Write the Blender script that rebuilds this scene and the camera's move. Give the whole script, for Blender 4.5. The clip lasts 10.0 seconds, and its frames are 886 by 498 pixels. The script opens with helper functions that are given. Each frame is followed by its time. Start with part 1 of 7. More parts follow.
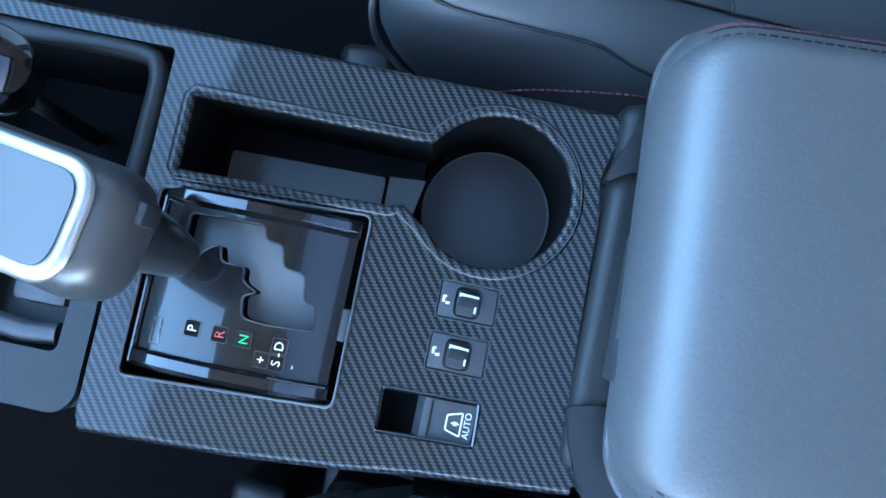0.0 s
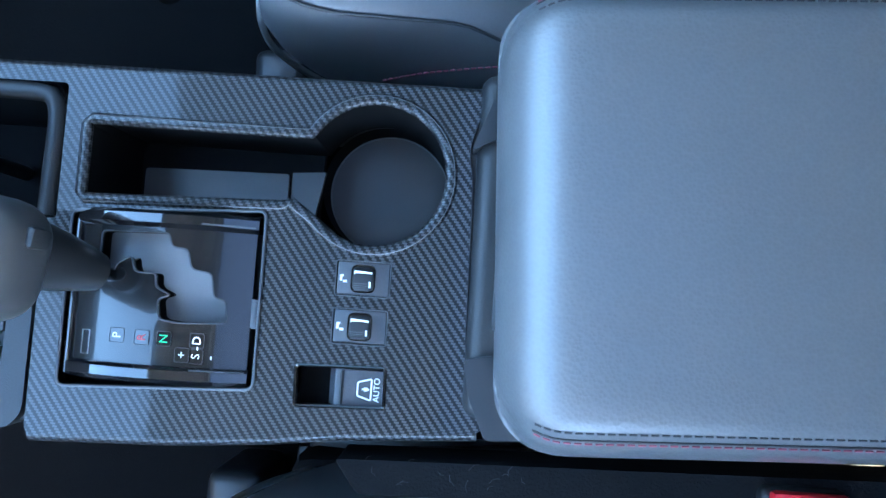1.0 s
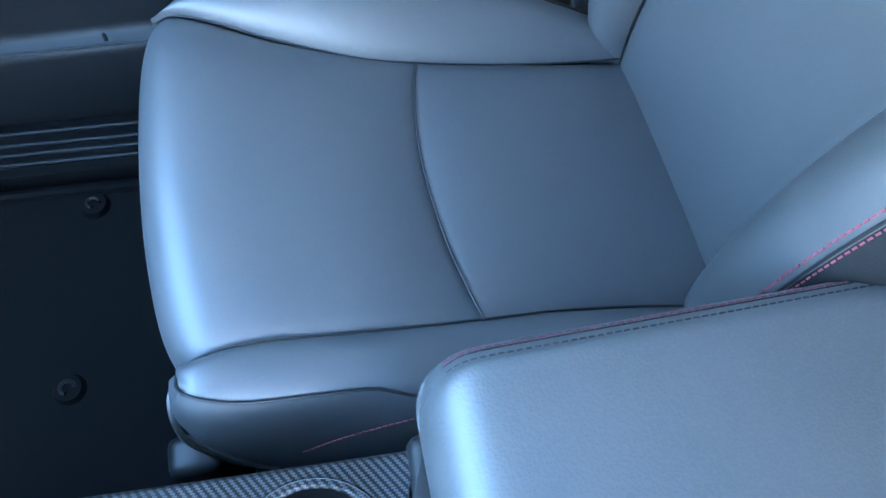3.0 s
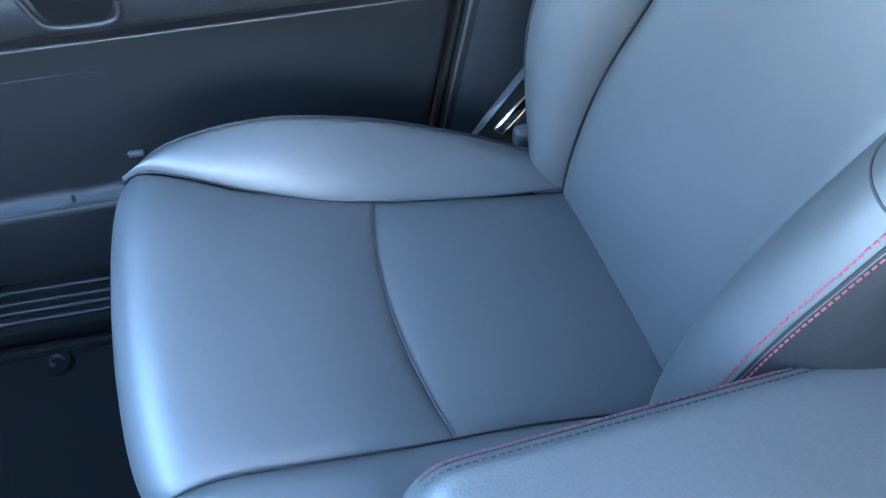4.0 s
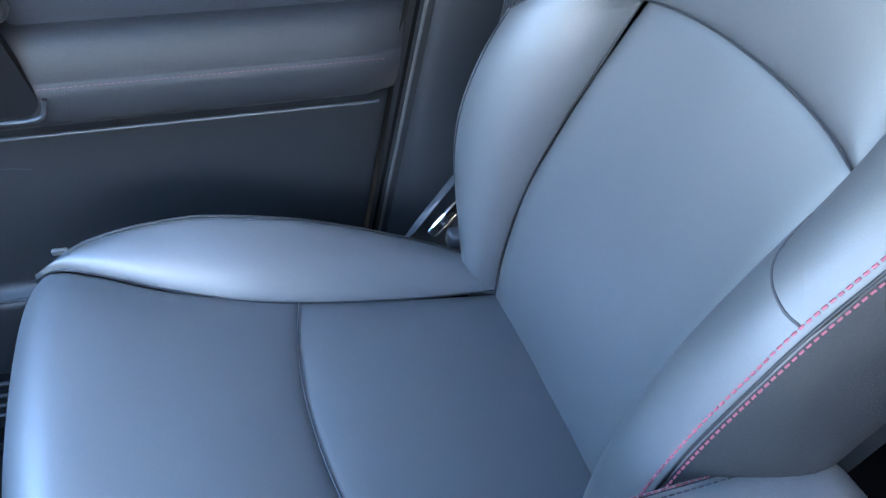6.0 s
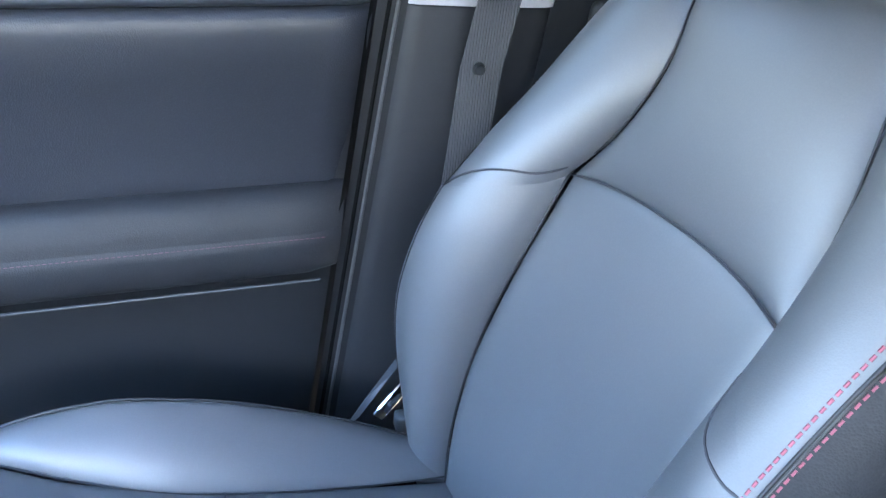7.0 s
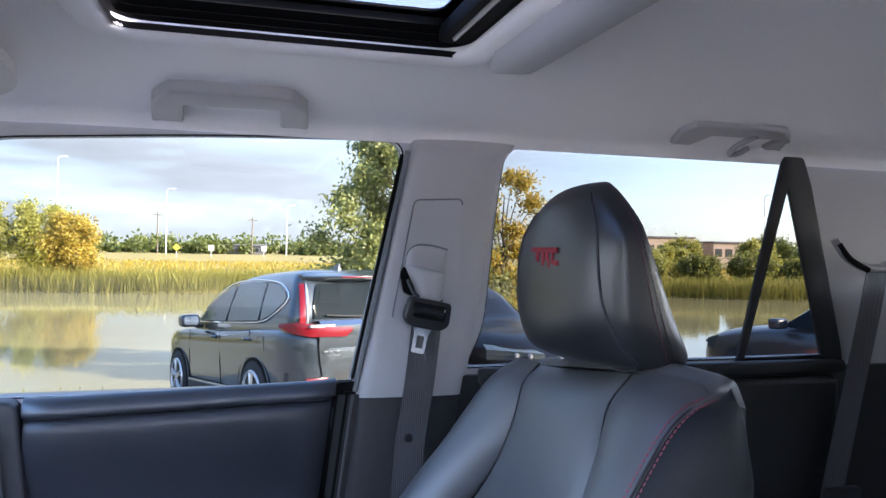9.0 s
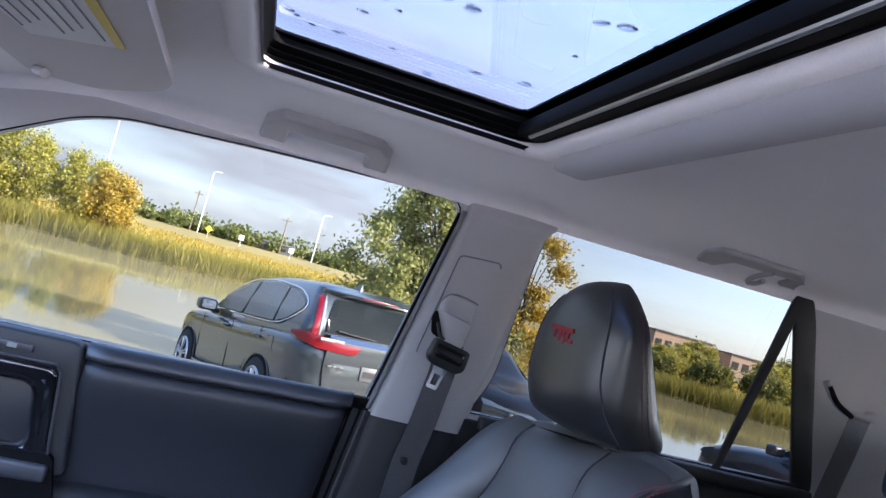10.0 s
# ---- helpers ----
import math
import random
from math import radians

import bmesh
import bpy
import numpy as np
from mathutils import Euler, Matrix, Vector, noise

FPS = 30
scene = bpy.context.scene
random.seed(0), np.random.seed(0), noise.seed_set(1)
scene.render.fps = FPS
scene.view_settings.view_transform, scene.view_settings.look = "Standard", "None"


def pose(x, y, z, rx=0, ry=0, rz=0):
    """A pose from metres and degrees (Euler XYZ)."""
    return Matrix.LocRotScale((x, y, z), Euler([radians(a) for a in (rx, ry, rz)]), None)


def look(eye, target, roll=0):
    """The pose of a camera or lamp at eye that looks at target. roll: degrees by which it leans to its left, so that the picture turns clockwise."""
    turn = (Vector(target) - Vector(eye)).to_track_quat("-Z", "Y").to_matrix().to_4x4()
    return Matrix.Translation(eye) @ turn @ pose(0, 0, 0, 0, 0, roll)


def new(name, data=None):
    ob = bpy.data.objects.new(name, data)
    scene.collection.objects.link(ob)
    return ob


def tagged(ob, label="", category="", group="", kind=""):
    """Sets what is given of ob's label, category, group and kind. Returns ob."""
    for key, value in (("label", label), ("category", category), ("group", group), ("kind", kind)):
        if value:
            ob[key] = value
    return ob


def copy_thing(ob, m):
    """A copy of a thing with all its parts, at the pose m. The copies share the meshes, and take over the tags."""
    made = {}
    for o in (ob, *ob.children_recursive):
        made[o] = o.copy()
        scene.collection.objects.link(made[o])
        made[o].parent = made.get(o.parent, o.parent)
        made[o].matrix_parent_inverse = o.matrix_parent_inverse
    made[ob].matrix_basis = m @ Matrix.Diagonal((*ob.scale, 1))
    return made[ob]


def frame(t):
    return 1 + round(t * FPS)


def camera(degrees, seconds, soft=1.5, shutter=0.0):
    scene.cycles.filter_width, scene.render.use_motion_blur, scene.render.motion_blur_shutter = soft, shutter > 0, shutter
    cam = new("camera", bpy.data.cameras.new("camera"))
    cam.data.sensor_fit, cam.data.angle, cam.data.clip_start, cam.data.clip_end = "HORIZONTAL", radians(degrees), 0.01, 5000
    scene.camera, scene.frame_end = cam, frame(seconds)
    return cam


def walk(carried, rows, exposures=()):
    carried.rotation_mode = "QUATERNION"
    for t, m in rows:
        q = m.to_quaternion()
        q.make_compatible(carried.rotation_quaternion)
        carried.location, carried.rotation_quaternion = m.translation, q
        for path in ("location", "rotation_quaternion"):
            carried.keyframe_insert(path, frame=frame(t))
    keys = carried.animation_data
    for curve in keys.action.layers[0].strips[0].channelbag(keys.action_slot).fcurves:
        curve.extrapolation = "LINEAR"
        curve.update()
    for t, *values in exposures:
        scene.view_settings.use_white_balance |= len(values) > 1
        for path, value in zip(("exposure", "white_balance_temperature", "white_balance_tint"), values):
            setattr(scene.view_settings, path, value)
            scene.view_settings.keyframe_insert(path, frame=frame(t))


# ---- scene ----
from mathutils.bvhtree import BVHTree

cam = camera(61.2, 10.0)
PATH = [
    (0, (-0.054, -0.021, 0.869), (-0.09, 0.149, -1.124), -0.4),
    (0.5, (0.002, -0.037, 0.889), (-0.018, 0.075, -1.108), -5.5),
    (1, (0.026, -0.019, 0.909), (-0.031, 0.106, -1.086), -20.6),
    (1.5, (0.028, -0.018, 0.907), (-0.031, 0.266, -1.072), -7.8),
    (2, (0.027, 0.016, 0.898), (0.027, 0.506, -1.041), 0.8),
    (2.5, (0.039, 0.028, 0.908), (0.128, 0.711, -0.969), 3.8),
    (3, (0.018, 0.017, 0.933), (0.227, 0.892, -0.854), 5.3),
    (3.2, (0.002, -0.003, 0.949), (0.277, 0.973, -0.775), 5.5),
    (4.3, (0.018, -0.025, 0.952), (0.406, 1.186, -0.592), 4.8),
    (4.5, (0.035, -0.034, 0.957), (0.434, 1.204, -0.563), 5.6),
    (5, (0.095, -0.023, 0.971), (0.444, 1.268, -0.516), 4.0),
    (5.2, (0.077, -0.039, 0.968), (0.457, 1.264, -0.501), 4.7),
    (6.3, (0.046, -0.003, 0.94), (0.568, 1.396, -0.391), 7.0),
    (6.5, (0.079, 0.006, 0.936), (0.61, 1.456, -0.335), 6.6),
    (7, (0.099, -0.027, 0.924), (0.686, 1.614, -0.055), 5.6),
    (7.5, (0.124, -0.04, 0.927), (0.765, 1.751, 0.309), 5.2),
    (8, (0.149, -0.098, 0.946), (0.846, 1.742, 0.587), 3.5),
    (8.5, (0.149, -0.306, 0.983), (0.806, 1.58, 0.88), 2.1),
    (9, (0.119, -0.425, 1.0), (0.654, 1.502, 0.997), 1.1),
    (9.5, (0.097, -0.454, 0.972), (0.514, 1.502, 0.972), 4.1),
    (10, (0.056, -0.564, 1.011), (0.509, 1.382, 1.11), 15.1),
]
# the camera opens up for the dark cabin and closes down as the windows come in
EXPOSURES = [(0.0, 5.45, 5480, 0), (0.5, 5.62, 5510, 0), (1.0, 5.66, 5520, 1), (2.5, 5.98, 5350, -1), (5.0, 6.22, 5590, 5), (6.5, 6.22, 5690, 9), (7.0, 6.24, 5690, 10), (7.5, 5.97, 5500, 12),
             (8.0, 5.66, 5200, 14), (8.5, 5.0, 5200, 17), (9.0, 4.65, 5300, 19), (9.5, 4.52, 5320, 21), (10.0, 4.40, 5300, 22)]
walk(cam, [(t, look(eye, target, roll)) for t, eye, target, roll in PATH], EXPOSURES)

# ---- sky and sun ----
SUN_TURN, SUN_UP = radians(118), radians(28)
world = bpy.data.worlds.new("evening_sky")
scene.world = world
world.use_nodes = True
wn, wl = world.node_tree.nodes, world.node_tree.links
wn.clear()


def wnode(kind, **values):
    n = wn.new(kind)
    for key, value in values.items():
        n.inputs[key].default_value = value
    return n


sky = wn.new("ShaderNodeTexSky")
sky.sky_type, sky.sun_disc = "NISHITA", False
sky.sun_elevation, sky.sun_rotation = SUN_UP, SUN_TURN
sky.air_density, sky.dust_density = 1.0, 0.9
coord = wn.new("ShaderNodeTexCoord")
stretch = wn.new("ShaderNodeMapping")
stretch.inputs["Scale"].default_value = (1.2, 1.2, 7.0)
clouds = wnode("ShaderNodeTexNoise", Scale=2.6, Detail=7.0, Roughness=0.55)
ramp = wn.new("ShaderNodeValToRGB")
ramp.color_ramp.elements[0].position, ramp.color_ramp.elements[1].position = 0.27, 0.58
ramp.color_ramp.elements[0].color = (0.72, 0.72, 0.72, 1)
cover = wn.new("ShaderNodeMix")
cover.data_type = "RGBA"
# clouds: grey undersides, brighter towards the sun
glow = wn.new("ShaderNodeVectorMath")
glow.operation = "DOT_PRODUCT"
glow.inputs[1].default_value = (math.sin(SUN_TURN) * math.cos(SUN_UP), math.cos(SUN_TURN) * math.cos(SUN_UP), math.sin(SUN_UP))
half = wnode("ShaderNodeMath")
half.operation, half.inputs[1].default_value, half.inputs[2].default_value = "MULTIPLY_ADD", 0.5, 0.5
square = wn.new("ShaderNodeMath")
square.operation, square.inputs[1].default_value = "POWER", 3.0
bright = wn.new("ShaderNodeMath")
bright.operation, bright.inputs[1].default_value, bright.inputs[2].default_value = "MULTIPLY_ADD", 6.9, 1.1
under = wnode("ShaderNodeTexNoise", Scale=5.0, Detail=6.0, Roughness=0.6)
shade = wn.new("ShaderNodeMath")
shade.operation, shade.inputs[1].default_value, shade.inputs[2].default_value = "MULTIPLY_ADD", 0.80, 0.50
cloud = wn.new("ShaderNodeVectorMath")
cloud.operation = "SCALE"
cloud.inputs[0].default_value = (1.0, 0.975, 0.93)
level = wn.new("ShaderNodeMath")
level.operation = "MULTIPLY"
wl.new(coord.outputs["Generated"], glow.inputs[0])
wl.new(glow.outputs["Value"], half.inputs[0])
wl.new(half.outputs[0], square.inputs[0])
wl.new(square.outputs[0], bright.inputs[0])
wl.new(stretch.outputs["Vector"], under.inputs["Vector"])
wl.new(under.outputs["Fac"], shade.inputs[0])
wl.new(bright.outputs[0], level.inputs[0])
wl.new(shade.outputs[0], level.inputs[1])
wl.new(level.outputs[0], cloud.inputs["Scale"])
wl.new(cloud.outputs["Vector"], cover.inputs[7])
back = wnode("ShaderNodeBackground", Strength=0.13)
outw = wn.new("ShaderNodeOutputWorld")
wl.new(coord.outputs["Generated"], stretch.inputs["Vector"])
wl.new(stretch.outputs["Vector"], clouds.inputs["Vector"])
wl.new(clouds.outputs["Fac"], ramp.inputs["Fac"])
height = wn.new("ShaderNodeSeparateXYZ")
fade = wn.new("ShaderNodeMapRange")
fade.inputs["From Min"].default_value, fade.inputs["From Max"].default_value = 0.22, 0.55
fade.inputs["To Min"].default_value, fade.inputs["To Max"].default_value = 1.0, 0.03
amount = wn.new("ShaderNodeMath")
amount.operation = "MULTIPLY"
wl.new(coord.outputs["Generated"], height.inputs["Vector"])
wl.new(height.outputs["Z"], fade.inputs["Value"])
clear = wn.new("ShaderNodeMapRange")
clear.inputs["From Min"].default_value, clear.inputs["From Max"].default_value = 0.22, 0.62
clear.inputs["To Min"].default_value, clear.inputs["To Max"].default_value = 1.0, 0.38
thin = wn.new("ShaderNodeMath")
thin.operation = "MULTIPLY"
wl.new(height.outputs["X"], clear.inputs["Value"])
wl.new(ramp.outputs["Color"], thin.inputs[0])
wl.new(clear.outputs["Result"], thin.inputs[1])
wl.new(thin.outputs[0], amount.inputs[0])
wl.new(fade.outputs["Result"], amount.inputs[1])
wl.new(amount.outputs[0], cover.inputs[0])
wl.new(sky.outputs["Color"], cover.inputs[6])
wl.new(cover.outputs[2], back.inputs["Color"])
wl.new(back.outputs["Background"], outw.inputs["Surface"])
sun = new("sun", bpy.data.lights.new("sun", "SUN"))
sun.data.energy, sun.data.angle, sun.data.color = 3.6, radians(0.6), (1.0, 0.80, 0.52)
toward = Vector((math.sin(SUN_TURN) * math.cos(SUN_UP), math.cos(SUN_TURN) * math.cos(SUN_UP), math.sin(SUN_UP)))
sun.matrix_world = look(toward * 50, (0, 0, 0))


# ---- materials ----
def material(name, colour=(0.5, 0.5, 0.5), rough=0.5, metal=0.0, spec=0.5, coat=0.0, coat_rough=0.05, sheen=0.0,
             grain=0.0, grain_size=0.001, bump=0.0, stain=0.0, stain_size=0.1, cells=False, transmission=0.0, per_object=0.0):
    """A surface with grain and stains at two scales, and fine relief. Sizes in metres."""
    m = bpy.data.materials.new(name)
    m.use_nodes = True
    n, l = m.node_tree.nodes, m.node_tree.links
    b = n["Principled BSDF"]
    b.inputs["Base Color"].default_value = (*colour, 1)
    b.inputs["Roughness"].default_value = rough
    b.inputs["Metallic"].default_value = metal
    b.inputs["Specular IOR Level"].default_value = spec
    b.inputs["Coat Weight"].default_value = coat
    b.inputs["Coat Roughness"].default_value = coat_rough
    b.inputs["Sheen Weight"].default_value = sheen
    b.inputs["Transmission Weight"].default_value = transmission
    if grain or stain or bump or per_object:
        c = n.new("ShaderNodeTexCoord")
        fine = n.new("ShaderNodeTexVoronoi" if cells else "ShaderNodeTexNoise")
        fine.inputs["Scale"].default_value = 1 / grain_size
        l.new(c.outputs["Object"], fine.inputs["Vector"])
        fine_out = fine.outputs["Distance" if cells else "Fac"]
        broad = n.new("ShaderNodeTexNoise")
        broad.inputs["Scale"].default_value, broad.inputs["Detail"].default_value = 1 / stain_size, 5
        l.new(c.outputs["Object"], broad.inputs["Vector"])
        hsv = n.new("ShaderNodeHueSaturation")
        hsv.inputs["Color"].default_value = (*colour, 1)
        total = n.new("ShaderNodeMath")
        total.operation, total.inputs[1].default_value, total.inputs[2].default_value = "MULTIPLY_ADD", grain, 1 - grain / 2 - stain / 2
        l.new(fine_out, total.inputs[0])
        more = n.new("ShaderNodeMath")
        more.operation, more.inputs[1].default_value = "MULTIPLY_ADD", stain
        l.new(broad.outputs["Fac"], more.inputs[0])
        l.new(total.outputs[0], more.inputs[2])
        last = more
        if per_object:
            info = n.new("ShaderNodeObjectInfo")
            last = n.new("ShaderNodeMath")
            last.operation, last.inputs[1].default_value = "MULTIPLY_ADD", per_object
            l.new(info.outputs["Random"], last.inputs[0])
            l.new(more.outputs[0], last.inputs[2])
        l.new(last.outputs[0], hsv.inputs["Value"])
        l.new(hsv.outputs["Color"], b.inputs["Base Color"])
        gloss = n.new("ShaderNodeMath")
        gloss.operation, gloss.inputs[1].default_value, gloss.inputs[2].default_value = "MULTIPLY_ADD", stain * 0.3, rough - stain * 0.15
        l.new(broad.outputs["Fac"], gloss.inputs[0])
        l.new(gloss.outputs[0], b.inputs["Roughness"])
        if bump:
            up = n.new("ShaderNodeBump")
            up.inputs["Strength"].default_value, up.inputs["Distance"].default_value = bump, grain_size * 0.5
            l.new(fine_out, up.inputs["Height"])
            l.new(up.outputs["Normal"], b.inputs["Normal"])
    return m


def glass_sheet(name, tint, gloss=0.0):
    """A thin pane: clear through, with the gloss that the angle gives."""
    m = bpy.data.materials.new(name)
    m.use_nodes = True
    n, l = m.node_tree.nodes, m.node_tree.links
    n.remove(n["Principled BSDF"])
    clear, shine, mix, edge, steep, fres = (n.new("ShaderNode" + k) for k in ("BsdfTransparent", "BsdfGlossy", "MixShader", "LayerWeight", "Math", "Math"))
    clear.inputs["Color"].default_value = (*tint, 1)
    shine.inputs["Roughness"].default_value = gloss
    edge.inputs["Blend"].default_value = 0.5
    steep.operation, steep.inputs[1].default_value = "POWER", 5.0
    fres.operation, fres.inputs[1].default_value, fres.inputs[2].default_value = "MULTIPLY_ADD", 0.9, 0.015
    l.new(edge.outputs["Facing"], steep.inputs[0])
    l.new(steep.outputs[0], fres.inputs[0])
    l.new(fres.outputs[0], mix.inputs[0])
    l.new(clear.outputs[0], mix.inputs[1])
    l.new(shine.outputs[0], mix.inputs[2])
    l.new(mix.outputs[0], n["Material Output"].inputs["Surface"])
    return m


def carbon_fibre():
    """A two by two twill of dark strands under clear lacquer."""
    m = bpy.data.materials.new("carbon_fibre")
    m.use_nodes = True
    n, l = m.node_tree.nodes, m.node_tree.links
    b = n["Principled BSDF"]
    c, sep = n.new("ShaderNodeTexCoord"), n.new("ShaderNodeSeparateXYZ")
    turn = n.new("ShaderNodeMapping")
    turn.inputs["Scale"].default_value = (610, 610, 610)
    turn.inputs["Rotation"].default_value = (0, 0, radians(8))
    l.new(c.outputs["Object"], turn.inputs["Vector"])
    l.new(turn.outputs["Vector"], sep.inputs["Vector"])

    def op(kind, a, b_=None, second=0.0):
        k = n.new("ShaderNodeMath")
        k.operation = kind
        l.new(a, k.inputs[0])
        if b_ is not None:
            l.new(b_, k.inputs[1])
        else:
            k.inputs[1].default_value = second
        return k.outputs[0]

    fx, fy = op("FLOOR", sep.outputs["X"]), op("FLOOR", sep.outputs["Y"])
    over = op("LESS_THAN", op("FLOORED_MODULO", op("ADD", fx, fy), second=4.0), second=2.0)
    rnd_x = op("ABSOLUTE", op("SUBTRACT", op("FRACT", sep.outputs["X"]), second=0.5))
    rnd_y = op("ABSOLUTE", op("SUBTRACT", op("FRACT", sep.outputs["Y"]), second=0.5))
    pick = n.new("ShaderNodeMix")
    l.new(over, pick.inputs[0])
    l.new(rnd_x, pick.inputs[2])
    l.new(rnd_y, pick.inputs[3])
    # strand rounding and sheen are put into the colour: bright crowns, dark edges
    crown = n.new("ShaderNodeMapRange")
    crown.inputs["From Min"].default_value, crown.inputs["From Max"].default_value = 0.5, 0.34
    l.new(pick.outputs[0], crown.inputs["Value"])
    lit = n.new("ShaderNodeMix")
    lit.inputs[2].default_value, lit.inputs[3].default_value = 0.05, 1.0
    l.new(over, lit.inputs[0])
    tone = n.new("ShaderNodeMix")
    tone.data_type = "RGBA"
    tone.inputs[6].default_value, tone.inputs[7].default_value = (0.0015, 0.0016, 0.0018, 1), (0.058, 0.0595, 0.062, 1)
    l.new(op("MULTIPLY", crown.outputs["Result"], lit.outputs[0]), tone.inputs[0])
    l.new(tone.outputs[2], b.inputs["Base Color"])
    b.inputs["Roughness"].default_value, b.inputs["Metallic"].default_value = 0.40, 0.0
    b.inputs["Coat Weight"].default_value, b.inputs["Coat Roughness"].default_value = 0.36, 0.06
    b.inputs["Specular IOR Level"].default_value = 0.2
    # the lacquer lies slightly wavy over the cloth
    wave, lift = n.new("ShaderNodeTexNoise"), n.new("ShaderNodeBump")
    wave.inputs["Scale"].default_value, wave.inputs["Detail"].default_value = 22.0, 1.0
    lift.inputs["Strength"].default_value, lift.inputs["Distance"].default_value = 0.10, 0.004
    l.new(c.outputs["Object"], wave.inputs["Vector"])
    l.new(wave.outputs["Fac"], lift.inputs["Height"])
    l.new(lift.outputs["Normal"], b.inputs["Coat Normal"])
    up = n.new("ShaderNodeBump")
    up.inputs["Strength"].default_value, up.inputs["Distance"].default_value, up.invert = 0.35, 0.0006, True
    l.new(pick.outputs[0], up.inputs["Height"])
    l.new(up.outputs["Normal"], b.inputs["Normal"])
    return m


def webbing_material():
    """Woven belt with ribs along its length."""
    m = material("belt_webbing", (0.070, 0.071, 0.076), 0.6, stain=0.2, stain_size=0.05)
    n, l = m.node_tree.nodes, m.node_tree.links
    c, w, up = n.new("ShaderNodeTexCoord"), n.new("ShaderNodeTexWave"), n.new("ShaderNodeBump")
    w.inputs["Scale"].default_value, w.bands_direction = 100, "X"
    up.inputs["Strength"].default_value, up.inputs["Distance"].default_value = 1.0, 0.0012
    l.new(c.outputs["Object"], w.inputs["Vector"])
    l.new(w.outputs["Fac"], up.inputs["Height"])
    l.new(up.outputs["Normal"], n["Principled BSDF"].inputs["Normal"])
    return m


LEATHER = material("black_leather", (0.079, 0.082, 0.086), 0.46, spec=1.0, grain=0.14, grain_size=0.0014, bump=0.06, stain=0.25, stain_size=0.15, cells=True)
# the seat leather again, with the headrest's shade put into a darker colour
LEATHER_HEAD_SHADED = material("headrest_leather_shaded", (0.017, 0.018, 0.020), 0.33, spec=0.75, grain=0.3, grain_size=0.0014, bump=0.05, stain=0.25, stain_size=0.1, cells=True)
LEATHER_DARK = material("black_piping", (0.015, 0.016, 0.018), 0.5, grain=0.3, grain_size=0.001, stain=0.2, stain_size=0.05)
LEATHER_ARM = material("armrest_leather", (0.084, 0.087, 0.091), 0.42, spec=0.9, grain=0.18, grain_size=0.0024, bump=0.12, stain=0.25, stain_size=0.12, cells=True)
DOOR_VINYL = material("door_vinyl", (0.0205, 0.0225, 0.0280), 0.42, spec=0.45, grain=0.4, grain_size=0.0015, bump=0.25, stain=0.2, stain_size=0.15, cells=True)
# door vinyl made paler and bluer, with the sky's light on the rail put in
RAIL_VINYL_LIT = material("rail_vinyl_lit", (0.028, 0.031, 0.038), 0.38, spec=0.75, grain=0.4, grain_size=0.0015, bump=0.2, stain=0.2, stain_size=0.15, cells=True)
THREAD_WINE = material("wine_thread", (0.10, 0.025, 0.045), 0.6, grain=0.4, grain_size=0.0008)
THREAD = material("red_thread", (0.29, 0.070, 0.100), 0.6, grain=0.4, grain_size=0.0008)
THREAD_ROSE = material("rose_thread", (0.26, 0.075, 0.10), 0.6, grain=0.4, grain_size=0.0008)
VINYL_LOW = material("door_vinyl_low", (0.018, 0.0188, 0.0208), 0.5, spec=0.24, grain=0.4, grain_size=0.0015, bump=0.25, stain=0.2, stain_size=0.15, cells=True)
THREAD_DARK = material("dark_thread", (0.03, 0.03, 0.035), 0.6)
CARBON = carbon_fibre()
PIANO = material("gloss_black", (0.008, 0.008, 0.009), 0.06, coat=0.6, stain=0.1, stain_size=0.08)
SMOKED = material("smoked_gloss_plate", (0.010, 0.0095, 0.0095), 0.22, spec=0.3, coat=0.6, stain=0.15, stain_size=0.05)
CHROME = material("chrome", (0.72, 0.73, 0.75), 0.10, metal=1.0, stain=0.15, stain_size=0.02)
DARK_CHROME = material("dark_chrome", (0.25, 0.26, 0.28), 0.16, metal=1.0, stain=0.2, stain_size=0.02)
SATIN = material("satin_silver", (0.43, 0.435, 0.43), 0.34, metal=0.85, stain=0.2, stain_size=0.03)
PLASTIC = material("black_plastic", (0.015, 0.016, 0.0175), 0.48, spec=0.38, grain=0.5, grain_size=0.0012, bump=0.25, stain=0.25, stain_size=0.2)
PLASTIC_GREY = material("charcoal_plastic", (0.045, 0.047, 0.052), 0.45, grain=0.4, grain_size=0.0011, bump=0.2, stain=0.2, stain_size=0.1)
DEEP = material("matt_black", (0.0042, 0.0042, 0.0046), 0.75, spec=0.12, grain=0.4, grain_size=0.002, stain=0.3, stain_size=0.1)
RUBBER = material("rubber_mat", (0.006, 0.0064, 0.0068), 0.85, spec=0.10, grain=0.5, grain_size=0.003, bump=0.3, stain=0.4, stain_size=0.08)
CARPET = material("black_carpet", (0.006, 0.006, 0.0065), 0.95, spec=0.1, grain=0.7, grain_size=0.002, bump=0.6, stain=0.4, stain_size=0.1)
SLEEVE = material("lever_sleeve", (0.016, 0.017, 0.018), 0.30, spec=0.45, grain=0.2, grain_size=0.001, stain=0.2, stain_size=0.03)
KNOB_PLATE = material("knob_plate_grey", (0.085, 0.087, 0.09), 0.42, grain=0.2, grain_size=0.001, stain=0.2, stain_size=0.03)
SILVER_GREY = material("seat_pad_grey", (0.14, 0.147, 0.155), 0.5, grain=0.2, grain_size=0.001, stain=0.2, stain_size=0.04)
KNOB_SIDE = material("knob_satin_grey", (0.085, 0.086, 0.088), 0.34, metal=0.5, stain=0.15, stain_size=0.03)
